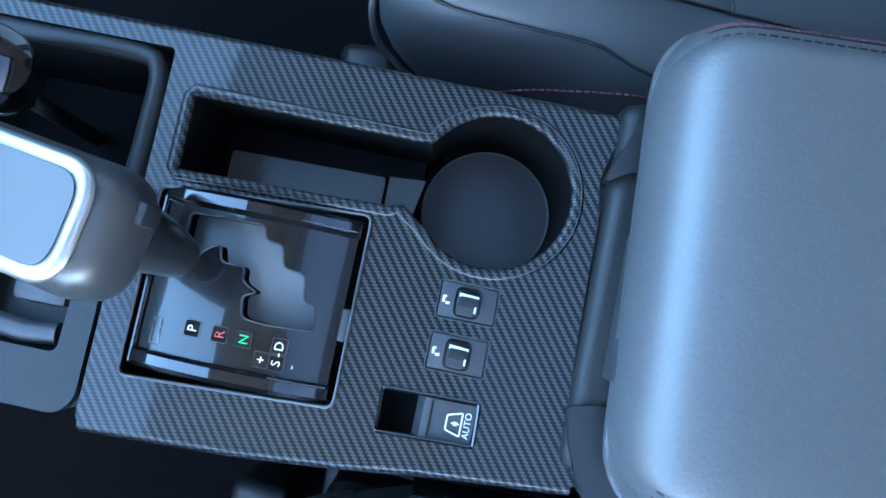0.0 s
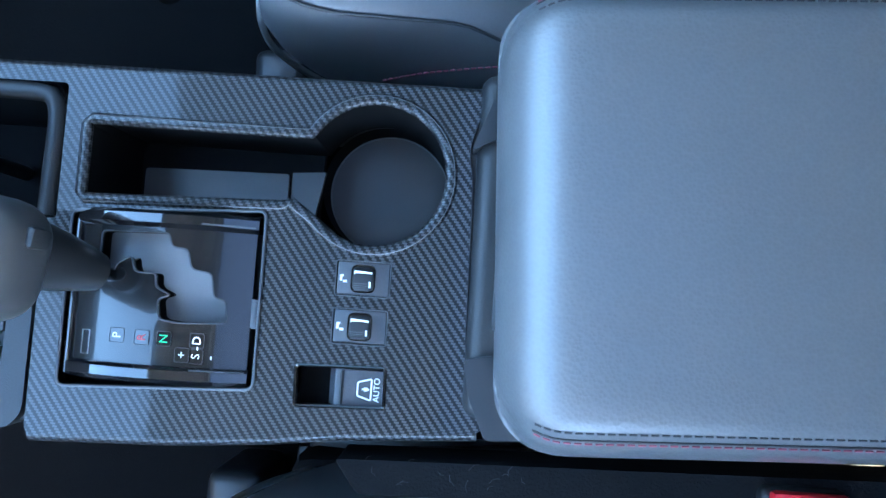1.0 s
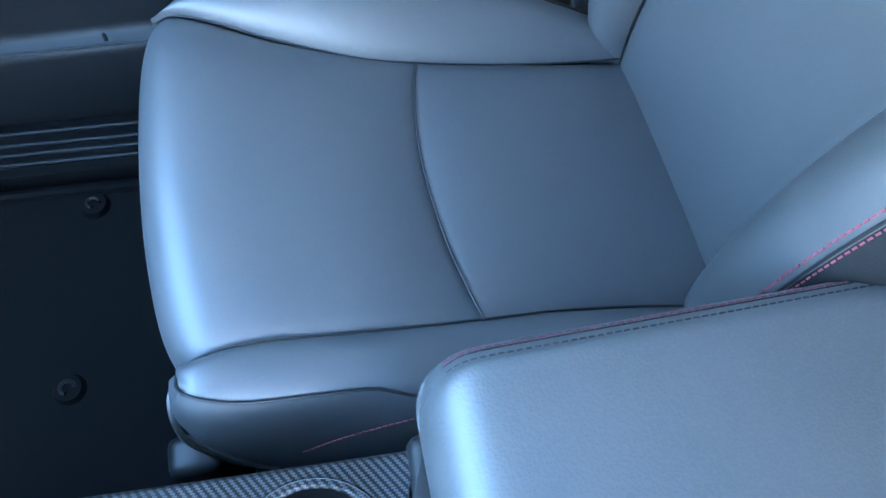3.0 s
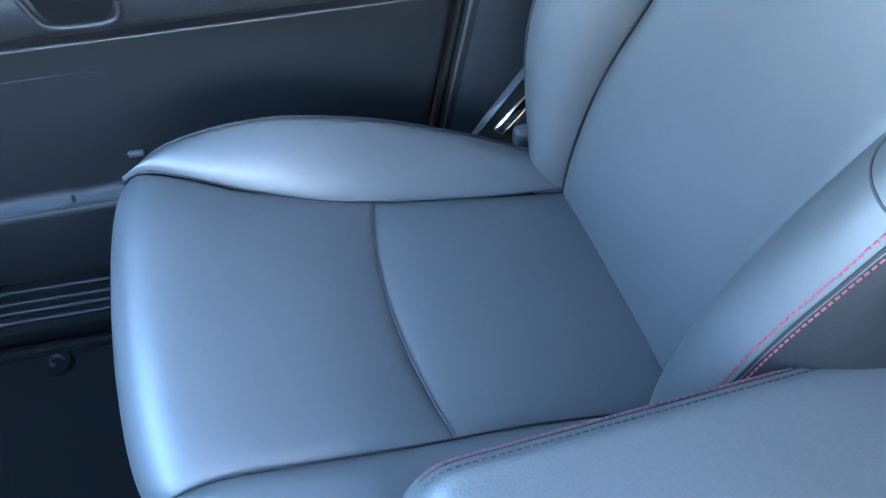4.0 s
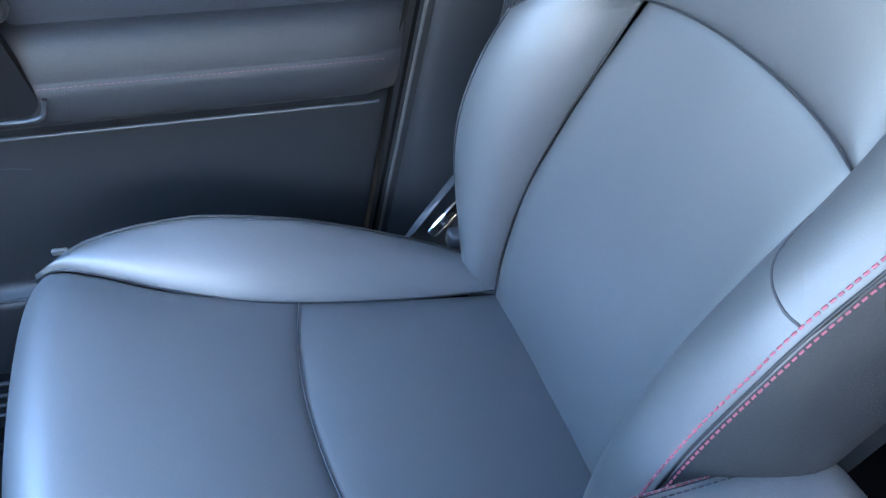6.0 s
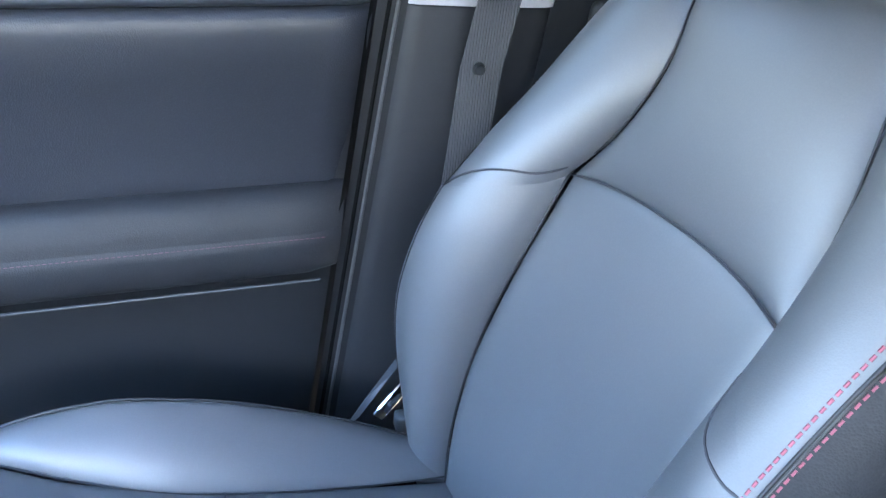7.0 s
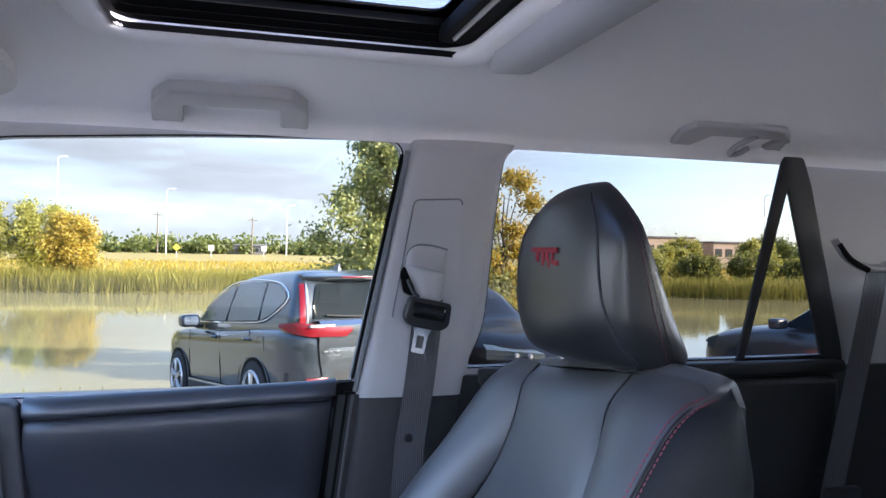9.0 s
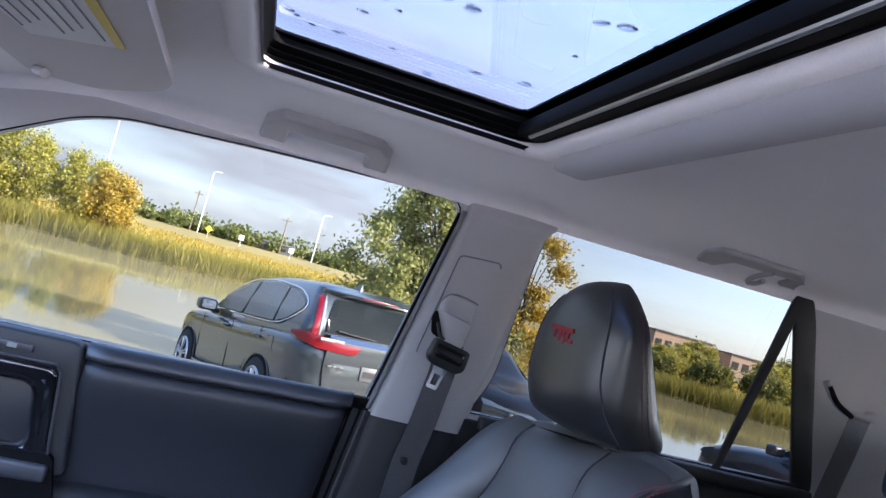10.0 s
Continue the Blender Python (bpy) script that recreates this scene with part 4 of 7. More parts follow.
# ---- centre console ----
TOP = 0.405
console = thing("center_console", "centre console with carbon fibre trim, cup holder and switches", "center console")
CUP, CUP_R = (-0.038, 0.060), 0.0525
arc = [(CUP[0] + CUP_R * math.cos(radians(a)), CUP[1] + CUP_R * math.sin(radians(a))) for a in range(150, -145, -8)]
cup_slot = [(-0.236, 0.0310), (-0.2395, 0.035), (-0.2395, 0.083), (-0.236, 0.0870), (-0.093, 0.0858)] + arc + [(-0.094, 0.0370), (-0.10, 0.0345)]
gate_out = rounded([(-0.2425, 0.0225), (-0.1095, 0.0300), (-0.1090, -0.0905), (-0.2425, -0.0965)], 0.006)
win_out = rounded([(-0.0815, -0.0715), (-0.0215, -0.0700), (-0.0205, -0.0965), (-0.0805, -0.0985)], 0.002)
heat_out = [rounded([(-0.0595, y), (-0.0225, y), (-0.0220, y - 0.0235), (-0.0585, y - 0.0240)], 0.002) for y in (0.0005, -0.0317)]
outline = rounded([(-0.4, 0.119), (0.036, 0.1185), (0.0245, 0.082), (0.0285, 0.060), (0.0310, -0.055), (0.0455, -0.1075), (-0.049, -0.1150), (-0.092, -0.1210), (-0.262, -0.1300), (-0.262, 0.016), (-0.2545, 0.016), (-0.2545, 0.1105), (-0.4, 0.1105)],
                  [0.001, 0.004, 0.01, 0.005, 0.01, 0.004, 0.02, 0.02, 0.006, 0.003, 0.003, 0.004, 0.001])
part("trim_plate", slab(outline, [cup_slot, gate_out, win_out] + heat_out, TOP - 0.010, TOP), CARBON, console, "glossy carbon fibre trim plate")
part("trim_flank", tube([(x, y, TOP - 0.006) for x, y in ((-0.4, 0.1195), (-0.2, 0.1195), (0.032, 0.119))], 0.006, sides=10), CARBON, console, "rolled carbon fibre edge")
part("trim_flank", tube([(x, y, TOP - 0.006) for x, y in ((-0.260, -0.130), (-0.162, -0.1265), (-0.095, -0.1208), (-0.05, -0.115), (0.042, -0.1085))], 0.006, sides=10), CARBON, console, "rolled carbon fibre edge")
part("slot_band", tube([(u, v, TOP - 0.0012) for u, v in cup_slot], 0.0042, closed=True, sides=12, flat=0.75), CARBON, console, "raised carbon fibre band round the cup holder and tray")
inward = lambda loop, d: [tuple(Vector(p) + Vector((-(Vector(q) - Vector(o)).y, (Vector(q) - Vector(o)).x)).normalized() * -d) for o, p, q in zip([loop[-1]] + loop[:-1], loop, loop[1:] + [loop[0]])]
part("slot_lip", tube([(u, v, TOP - 0.0055) for u, v in inward(cup_slot, -0.0036)], 0.0012, closed=True, sides=8), PIANO, console, "gloss black lip of the cup holder")
# pale tube drawn for the highlight that runs along the rim
part("slot_edge_line", tube([(u, v, TOP + 0.0012) for u, v in inward(cup_slot, -0.0020)], 0.0005, closed=True, sides=6), KNOB_SIDE, console, "pale glint line on the cup holder's polished edge")
# well under the plate; walls and tray floor carry its shade in near-black
inset = lambda loop, k: [(CUP[0] - 0.05 + (u - CUP[0] + 0.05) * k, CUP[1] + (v - CUP[1]) * k) for u, v in loop]
bm = loft([[(u, v, TOP - 0.002) for u, v in cup_slot], [(u, v, TOP - 0.02) for u, v in inset(cup_slot, 0.985)], [(u, v + 0.0, 0.326) for u, v in inset(cup_slot, 0.955)]], cap=False)
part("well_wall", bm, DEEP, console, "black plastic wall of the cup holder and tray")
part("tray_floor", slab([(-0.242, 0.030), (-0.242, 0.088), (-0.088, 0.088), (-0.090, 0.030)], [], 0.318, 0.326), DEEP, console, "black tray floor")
part("tray_pad", slab(rounded([(-0.229, 0.034), (-0.229, 0.066), (-0.115, 0.068), (-0.115, 0.034)], 0.003), [], 0.326, 0.3285), KNOB_PLATE, console, "ribless rubber tray pad")
part("tray_step", slab([(-0.112, 0.036), (-0.112, 0.069), (-0.086, 0.071), (-0.092, 0.036)], [], 0.325, 0.3300), KNOB_PLATE, console, "low step between tray and cup holder")
cr = [(CUP[0] + math.cos(a), CUP[1] + math.sin(a)) for a in np.linspace(0, 2 * math.pi, 49)[:-1]]
ring_at = lambda r, z, dx=0.0, dy=0.0: [(CUP[0] + dx + (u - CUP[0]) * r, CUP[1] + dy + (v - CUP[1]) * r, z) for u, v in cr]
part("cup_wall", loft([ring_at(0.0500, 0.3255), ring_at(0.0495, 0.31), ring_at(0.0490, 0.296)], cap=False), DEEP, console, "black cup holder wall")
part("cup_floor", loft([ring_at(0.0492, 0.288), ring_at(0.0492, 0.296)]), KNOB_PLATE, console, "dark grey rubber cup holder floor")
part("cup_rim", tube(ring_at(0.0486, 0.2970), 0.0008, closed=True, sides=6), SILVER_GREY, console, "thin pale edge of the rubber insert")
# gear gate
gate = part("gate_frame", tube([(u, v, TOP + 0.001) for u, v in gate_out], 0.0011, closed=True, sides=8), KNOB_SIDE, console, "polished frame round the gear gate")
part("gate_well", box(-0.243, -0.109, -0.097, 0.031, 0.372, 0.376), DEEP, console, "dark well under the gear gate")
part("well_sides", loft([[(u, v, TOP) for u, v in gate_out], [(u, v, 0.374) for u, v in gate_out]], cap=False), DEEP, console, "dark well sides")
zig = [(-0.2200, 0.0096), (-0.1760, 0.0104), (-0.1735, 0.0013), (-0.1640, 0.0006), (-0.1610, -0.0127), (-0.1490, -0.0146), (-0.1466, -0.0310), (-0.1400, -0.0320), (-0.1380, -0.0475), (-0.1660, -0.0490), (-0.1780, -0.0475),
       (-0.1800, -0.0340), (-0.1720, -0.0310), (-0.1820, -0.0260), (-0.1820, -0.0170), (-0.1960, -0.0170), (-0.1985, -0.0060), (-0.2085, -0.0127), (-0.2100, -0.0225), (-0.2200, -0.0200)]
zig = [(-0.220 + (u + 0.220) * 1.10, v) for u, v in zig]


def arch(bm):
    for v in bm.verts:
        v.co.z += 0.010 - 0.011 * ((v.co.x + 0.176) / 0.060) ** 2
    return bm


def fine_grid_plate(outer, holes, z0, z1):
    bm = slab(outer, holes, z0, z1)
    for x in np.linspace(-0.23, -0.125, 12):
        bmesh.ops.bisect_plane(bm, geom=list(bm.verts) + list(bm.edges) + list(bm.faces), plane_co=(float(x), 0, 0), plane_no=(1, 0, 0))
    return arch(bm)


part("gate_plate", fine_grid_plate(rounded([(-0.2360, 0.0145), (-0.1155, 0.0200), (-0.1155, -0.0790), (-0.2360, -0.0845)], 0.002), [rounded(zig, 0.0035, 4)], TOP - 0.006, TOP - 0.002), SMOKED, console, "smoked gloss gear gate plate with zigzag slot", angle=30)
part("slot_sleeve", fine_grid_plate(rounded(zig, 0.0035, 4), [], TOP - 0.020, TOP - 0.016), SILVER_GREY, console, "grey slide under the gear slot")
part("slot_edge", arch(tube([(u, v, TOP - 0.0018) for u, v in rounded(zig, 0.0035, 4)], 0.0006, closed=True, sides=5)), PLASTIC_GREY, console, "dark edge of the gear slot")
for y0, dy in ((0.0170, 0.0055), (-0.0805, -0.0055)):
    bm = bmesh.new()
    secs = [[(x, y0 + min(0, dy) - 0.0035 + (0.0003 if dy > 0 else 0) + yy, z) for yy, z in ((0.0, TOP - 0.010), (0.0, TOP - 0.001), (0.003, TOP + 0.002), (0.009, TOP + 0.002), (0.0115, TOP - 0.001), (0.0115, TOP - 0.010))] for x in np.linspace(-0.238, -0.114, 14)]
    part("gate_rail", arch(loft(secs)), PIANO, console, "gloss black side rail")
    part("rail_strip", arch(tube([(x, y0 + 0.001, TOP + 0.0022) for x in np.linspace(-0.150, -0.116, 6)], 0.0005, sides=6)), PLASTIC_GREY, console, "grey line on the rail")
part("gate_end", box(-0.2405, -0.2365, -0.088, 0.018, 0.385, 0.404, 0.001), PIANO, console, "gloss end face")
part("gate_tab", box(-0.1155, -0.110, -0.050, -0.030, 0.388, 0.4035, 0.001), PLASTIC_GREY, console, "grey tab beside the gate")
TXT = lambda x, y, dz=0.0105: pose(x, y, TOP - 0.0018 + dz - 0.011 * ((x + 0.176) / 0.060) ** 2, 0, 0, 90)
for x, y, s, mat in ((-0.2015, -0.0598, "P", WHITE), (-0.1840, -0.0600, "R", RED_PRINT), (-0.1690, -0.0600, "N", GREEN_PRINT), (-0.1475, -0.0600, "D", WHITE), (-0.1475, -0.0705, "S", WHITE), (-0.1565, -0.0700, "+", WHITE)):
    w = 0.0048
    part("marker_cell", box(x - w, x + w, y - w, y + w, -0.0004, 0.0002, 0.0), PIANO, console, "dark gear marker cell").location = (0, 0, TOP - 0.0018 + 0.0101 - 0.011 * ((x + 0.176) / 0.060) ** 2)
    part("cell_edge", tube([(x + u, y + v, TOP - 0.0014 + 0.0101 - 0.011 * ((x + 0.176) / 0.060) ** 2) for u, v in rounded([(-w, -w), (w, -w), (w, w), (-w, w)], 0.0016)], 0.00022, closed=True, sides=5), PLASTIC_GREY, console, "fine edge of a marker cell")
    lettering(s, 0.0080, TXT(x, y), mat, console, label="gear marking")
lettering("-", 0.0088, TXT(-0.1475, -0.0652), WHITE, console, label="gear marking")
lettering("-", 0.0088, TXT(-0.1385, -0.0710), WHITE, console, label="gear marking")
part("lock_cover", tube([(u, v, TOP - 0.0012 + 0.0095 - 0.011 * ((u + 0.176) / 0.060) ** 2) for u, v in ((-0.2280, -0.0740), (-0.2280, -0.0580), (-0.2225, -0.0580), (-0.2225, -0.0740))], 0.0004, closed=True, sides=5), SATIN, console, "outline of the shift lock cover")
# seat heater switches
for k, y in enumerate((-0.0113, -0.0436)):
    part("switch_plate", box(-0.0585, -0.0230, y - 0.0112, y + 0.0112, TOP - 0.008, TOP - 0.0005, 0.001), PLASTIC_GREY, console, "grey seat heater switch plate")
    part("plate_edge", tube([(u, v, TOP + 0.0001) for u, v in rounded([(-0.0592, y + 0.0119), (-0.0223, y + 0.0119), (-0.0223, y - 0.0119), (-0.0592, y - 0.0119)], 0.002)], 0.00045, closed=True, sides=5), PLASTIC_GREY, console, "fine edge of the switch plate")
    part("switch_well", slab(rounded([(-0.0490, y + 0.0095), (-0.0325, y + 0.0095), (-0.0325, y - 0.0095), (-0.0490, y - 0.0095)], 0.005), [], TOP - 0.0012, TOP + 0.0002), PIANO, console, "dark wheel opening")
    # the wheel turns about an axis along the car: smooth with a pale mark above, ribbed below
    WR = 0.0092
    cap = [(-0.0072, 0.86), (-0.0066, 0.96), (-0.0050, 1.0), (0.0050, 1.0), (0.0066, 0.96), (0.0072, 0.86)]
    part("thumb_wheel", loft([[(-0.0405 + u, y + WR * k * math.cos(a), TOP - 0.0048 + WR * k * math.sin(a)) for a in np.linspace(0, 2 * math.pi, 29)[:-1]] for u, k in cap]), PLASTIC, console, "black thumb wheel", angle=50)
    for a in np.linspace(-2.72, -1.92, 6):
        part("wheel_rib", tube([(-0.0465, y + (WR + 0.0002) * math.cos(a), TOP - 0.0048 - (WR + 0.0002) * math.sin(a)), (-0.0365, y + (WR + 0.0002) * math.cos(a), TOP - 0.0048 - (WR + 0.0002) * math.sin(a))], 0.0004, sides=5), PLASTIC_GREY, console, "fine rib of the thumb wheel")
    part("wheel_mark", loft([[(-0.0465, y + 0.0040 - h, TOP + 0.0037), (-0.0465, y + 0.0040 + h, TOP + 0.0035), (-0.0465, y + 0.0040 + h, TOP + 0.0031), (-0.0465, y + 0.0040 - h, TOP + 0.0031)] if k == 0 else [(-0.0345, y + 0.0040 - h, TOP + 0.0037), (-0.0345, y + 0.0040 + h, TOP + 0.0035), (-0.0345, y + 0.0040 + h, TOP + 0.0031), (-0.0345, y + 0.0040 - h, TOP + 0.0031)] for k, h in ((0, 0.0015), (1, 0.0007))]), WHITE, console, "pale wedge mark on the wheel", smooth=False)
    part("wheel_mark", box(-0.0362, -0.0350, y - 0.0058, y - 0.0018, TOP + 0.0012, TOP + 0.0042), WHITE, console, "pale mark on the wheel")
    for j, (dx, dy, w, h) in enumerate(((0.0, -0.002, 0.0016, 0.0042), (0.0022, -0.003, 0.0026, 0.0016), (0.0012, 0.0012, 0.0012, 0.0012))):
        part("seat_symbol", box(-0.0565 + dx, -0.0565 + dx + w, y + dy, y + dy + h, TOP - 0.0006, TOP - 0.0001), WHITE, console, "white seat symbol")
# rear window switch in its recess
part("switch_recess", box(-0.0815, -0.0205, -0.0990, -0.0695, 0.382, 0.386), DEEP, console, "black switch recess")
part("recess_rim", tube([(u, v, TOP + 0.0003) for u, v in win_out], 0.0012, closed=True, sides=6), PIANO, console)
prof = [(-0.0590, 0.384), (-0.0590, 0.397), (-0.0545, 0.4035), (-0.050, 0.4045), (-0.040, 0.4020), (-0.0225, 0.4030), (-0.0225, 0.384)]
part("rocker", loft([[(x, y, z) for x, z in prof] for y in (-0.0965, -0.0955, -0.0735, -0.0725)]), PLASTIC_GREY, console, "dark grey rear window rocker switch")
part("rocker_ridge", tube([(-0.0500, y, 0.4045) for y in (-0.0955, -0.085, -0.0735)], 0.0012, sides=6), PLASTIC, console)
for (x0, x1, y0, y1) in ((-0.0350, -0.0325, -0.0862, -0.0838), (-0.0362, -0.0313, -0.0855, -0.0845)):
    part("window_symbol", box(x0, x1, y0, y1, 0.4022, 0.4036), WHITE, console, "white rear window symbol")
part("window_outline", tube([(u, v, 0.4031) for u, v in rounded([(-0.0392, -0.0895), (-0.0392, -0.0805), (-0.0300, -0.0778), (-0.0300, -0.0922)], 0.0012)], 0.0006, closed=True, sides=6), WHITE, console, "white outline of a rear window")
lettering("AUTO", 0.0058, pose(-0.0262, -0.0850, 0.4034, 0, 0, 90), WHITE, console, label="white printed word")
# body of the console
part("body_side", slab([(-0.45, 0.1135), (0.05, 0.1135), (0.05, 0.1170), (-0.45, 0.1175)], [], 0.03, TOP - 0.010), PLASTIC, console, "black console flank")
part("body_side", slab([(-0.45, -0.128), (-0.1, -0.119), (0.05, -0.106), (0.05, -0.098), (-0.1, -0.110), (-0.45, -0.118)], [], 0.03, TOP - 0.010), PLASTIC, console, "black console flank")
part("body_floor", box(-0.45, 0.05, -0.115, 0.105, 0.24, 0.262), DEEP, console)
part("rear_box", box(0.030, 0.475, -0.100, 0.135, 0.022, 0.412, 0.012, 3), PLASTIC, console, "black storage box under the armrest")
part("rear_step", box(0.022, 0.060, -0.098, 0.112, 0.386, 0.4015, 0.004), CHARCOAL, console, "charcoal step behind the trim plate")
part("hinge_ear", slab(rounded([(0.026, 0.078), (0.042, 0.120), (0.085, 0.120), (0.085, 0.088), (0.044, 0.088)], 0.004), [], 0.392, 0.4165), CHARCOAL, console, "charcoal hinge ear")
part("hinge_ear", slab(rounded([(0.030, -0.060), (0.0345, -0.082), (0.047, -0.111), (0.100, -0.108), (0.100, -0.058), (0.046, -0.056)], 0.004), [], 0.392, 0.4150), CHARCOAL, console, "charcoal hinge ear")
part("latch", box(0.047, 0.054, -0.040, 0.050, 0.408, 0.440, 0.003), PLASTIC_GREY, console, "grey lid latch")
# front tray and pocket ahead of the plate
part("front_tray", loft([[(u, v, TOP - 0.001) for u, v in rounded([(-0.46, 0.018), (-0.46, 0.109), (-0.257, 0.109), (-0.2575, 0.018)], 0.010)], [(u, v, 0.27) for u, v in rounded([(-0.455, 0.024), (-0.455, 0.104), (-0.268, 0.104), (-0.268, 0.024)], 0.012)]], cap=False), DEEP, console, "black front tray wall")
part("tray_bottom", box(-0.46, -0.262, 0.018, 0.108, 0.264, 0.271), DEEP, console, "dark front tray bottom")
part("tray_lip", tube(spline([(-0.46, 0.1035, TOP - 0.003), (-0.36, 0.1035, TOP - 0.003), (-0.280, 0.1035, TOP - 0.003), (-0.266, 0.099, TOP - 0.003), (-0.2615, 0.086, TOP - 0.003), (-0.2620, 0.05, TOP - 0.003), (-0.2625, 0.018, TOP - 0.003)], 40), 0.0064, sides=12), PLASTIC, console, "rounded black tray lip")
part("front_panel", slab(rounded([(-0.48, -0.126), (-0.276, -0.1285), (-0.266, -0.118), (-0.2655, 0.012), (-0.48, 0.012)], 0.008), [rounded([(-0.345, -0.092), (-0.284, -0.092), (-0.281, -0.012), (-0.345, -0.012)], 0.006)], TOP - 0.03, TOP - 0.002), PLASTIC, console, "grey panel with a small pocket")
part("pocket_floor", box(-0.348, -0.278, -0.096, -0.008, 0.368, 0.374), PLASTIC, console, "dark pocket floor")
part("pocket_bar", tube([(-0.337, -0.082, 0.392), (-0.31, -0.084, 0.394), (-0.290, -0.082, 0.392)], 0.0075, sides=10), PLASTIC_GREY, console, "grey bar in the pocket")
part("pocket_block", box(-0.328, -0.292, -0.066, -0.014, 0.374, 0.390, 0.004), PLASTIC_GREY, console, "grey block in the pocket")

# armrest lid with stitched edges
PIV = Vector((0.05, 0.026, 0))
arm = thing("armrest", "black leather console armrest with red stitched edges", "armrest", at=Matrix.Translation(PIV) @ pose(0, 0, 0, 0, 0, 2.8) @ Matrix.Translation(-PIV))
X0, X1, Y0, Y1 = 0.045, 0.476, -0.114, 0.177
ARM_MID, ARM_HALF, ARM_TOP, ARM_CORNER = (Y0 + Y1) / 2, (Y1 - Y0) / 2, 0.484, 0.040


def arm_half(x):
    """Half width of the lid, its corners rounded in plan."""
    run = min(x - X0, X1 - x)
    return ARM_HALF - (0.0 if run >= ARM_CORNER else ARM_CORNER - math.sqrt(max(0.0, ARM_CORNER ** 2 - (ARM_CORNER - run) ** 2)))


def arm_rise(x):
    """How far the lid has risen to its full height: a wide soft roll at the front, a shorter one behind."""
    e = min(1.0, max(0.0, min((x - X0) / 0.056, (X1 - x) / 0.045)))
    return (1 - (1 - e) ** 2.0) ** 0.5


# from the middle outwards: the top, the stitched edge, the side
ARM_PROFILE = [(0.0, 0.0), (0.25, -0.0003), (0.5, -0.0012), (0.70, -0.0026), (0.80, -0.0040), (0.845, -0.0060), (0.872, -0.0085), (0.888, -0.0112), (0.898, -0.0118), (0.915, -0.0135), (0.945, -0.0185), (0.975, -0.0270), (0.992, -0.0370), (1.0, -0.0480)]


def arm_point(x, u, lift=0.0):
    """A point of the lid at x, u from -1 to 1 across it."""
    rise, half = arm_rise(x), arm_half(x)
    low = 0.436
    top = low + (ARM_TOP - low) * rise
    drop = float(np.interp(abs(u), [q[0] for q in ARM_PROFILE], [q[1] for q in ARM_PROFILE]))
    return (x, ARM_MID + half * u, max(low, top + drop) + lift)


def arm_section(x):
    us = [-q[0] for q in reversed(ARM_PROFILE)] + [q[0] for q in ARM_PROFILE[1:]]
    ring = [arm_point(x, u) for u in us]
    rise = arm_rise(x)
    low, half = 0.436, arm_half(x)
    ring += [(x, ARM_MID + half * 0.985, low - 0.004), (x, ARM_MID + half * 0.93, low - 0.006), (x, ARM_MID - half * 0.93, low - 0.006), (x, ARM_MID - half * 0.985, low - 0.004)]
    return ring


fs = [X0, X0 + 0.0008, X0 + 0.002, X0 + 0.004, X0 + 0.007, X0 + 0.011, X0 + 0.016, X0 + 0.022, X0 + 0.029, X0 + 0.037, X0 + 0.046, X0 + 0.056, X0 + 0.068]
fs += list(np.linspace(X0 + 0.085, X1 - 0.055, 20)) + [X1 - 0.04, X1 - 0.028, X1 - 0.018, X1 - 0.010, X1 - 0.005, X1 - 0.002, X1]
part("lid", loft([arm_section(x) for x in fs]), LEATHER_ARM, arm, "black grained leather lid", angle=60)
for sgn in (-1, 1):
    run = list(np.linspace(X0 + 0.022, X0 + 0.07, 8)) + list(np.linspace(X0 + 0.09, X1 - 0.05, 10)) + [X1 - 0.03, X1 - 0.018]
    part("red_stitching", stitches([arm_point(x, -0.906 if sgn < 0 else 0.940, 0.0010) for x in run], 0.006, 0.0042, 0.00065), THREAD_ROSE, arm, "red edge stitching")
    part("seam", tube(spline([arm_point(x, -0.893 if sgn < 0 else 0.925, 0.0002) for x in run], 60), 0.0007, sides=6), LEATHER_DARK, arm, "sewn seam")
    part("dark_stitching", stitches([arm_point(x, -0.860 if sgn < 0 else 0.885, 0.0007) for x in run], 0.006, 0.0042, 0.0006), THREAD_DARK, arm, "dark edge stitching")

# gear lever
lever = thing("gear_lever", "dark gear lever with silver framed grey knob", "gear lever")
axis = [(-0.208, -0.0205, 0.392), (-0.211, -0.0200, 0.412), (-0.218, -0.0175, 0.430)]
part("stem", tube(axis, 0.0048, sides=10), PIANO, lever, "black metal stem")
part("boot", tube([(-0.2125, -0.0190, 0.424), (-0.218, -0.017, 0.434), (-0.226, -0.014, 0.448), (-0.236, -0.011, 0.463), (-0.248, -0.008, 0.478)], [0.0125, 0.0155, 0.0190, 0.0225, 0.025], sides=18), SLEEVE, lever, "satin black lever sleeve")
part("collar", tube([(-0.2235 + 0.0, -0.0150, 0.4435), (-0.2255, -0.0143, 0.4458)], 0.0179, sides=20), SILVER_GREY, lever, "fine silver collar")
kb = part("knob", box(-0.072, 0.060, -0.034, 0.034, -0.028, 0.024, 0.022, 6), KNOB_SIDE, lever, "satin grey knob")
kb.matrix_local = pose(-0.262, -0.010, 0.505, 0, -14, -9)
part("knob_frame", tube([(u, v, 0.0225) for u, v in rounded([(-0.066, -0.0265), (0.046, -0.0255), (0.046, 0.0255), (-0.066, 0.0265)], 0.016, 6)], 0.0050, closed=True, sides=12, flat=0.7), SATIN, kb, "satin silver knob frame")
part("knob_plate", slab(rounded([(-0.064, -0.024), (0.043, -0.023), (0.043, 0.023), (-0.064, 0.024)], 0.014, 6), [], 0.018, 0.0262), KNOB_PLATE, kb, "matt grey knob plate")
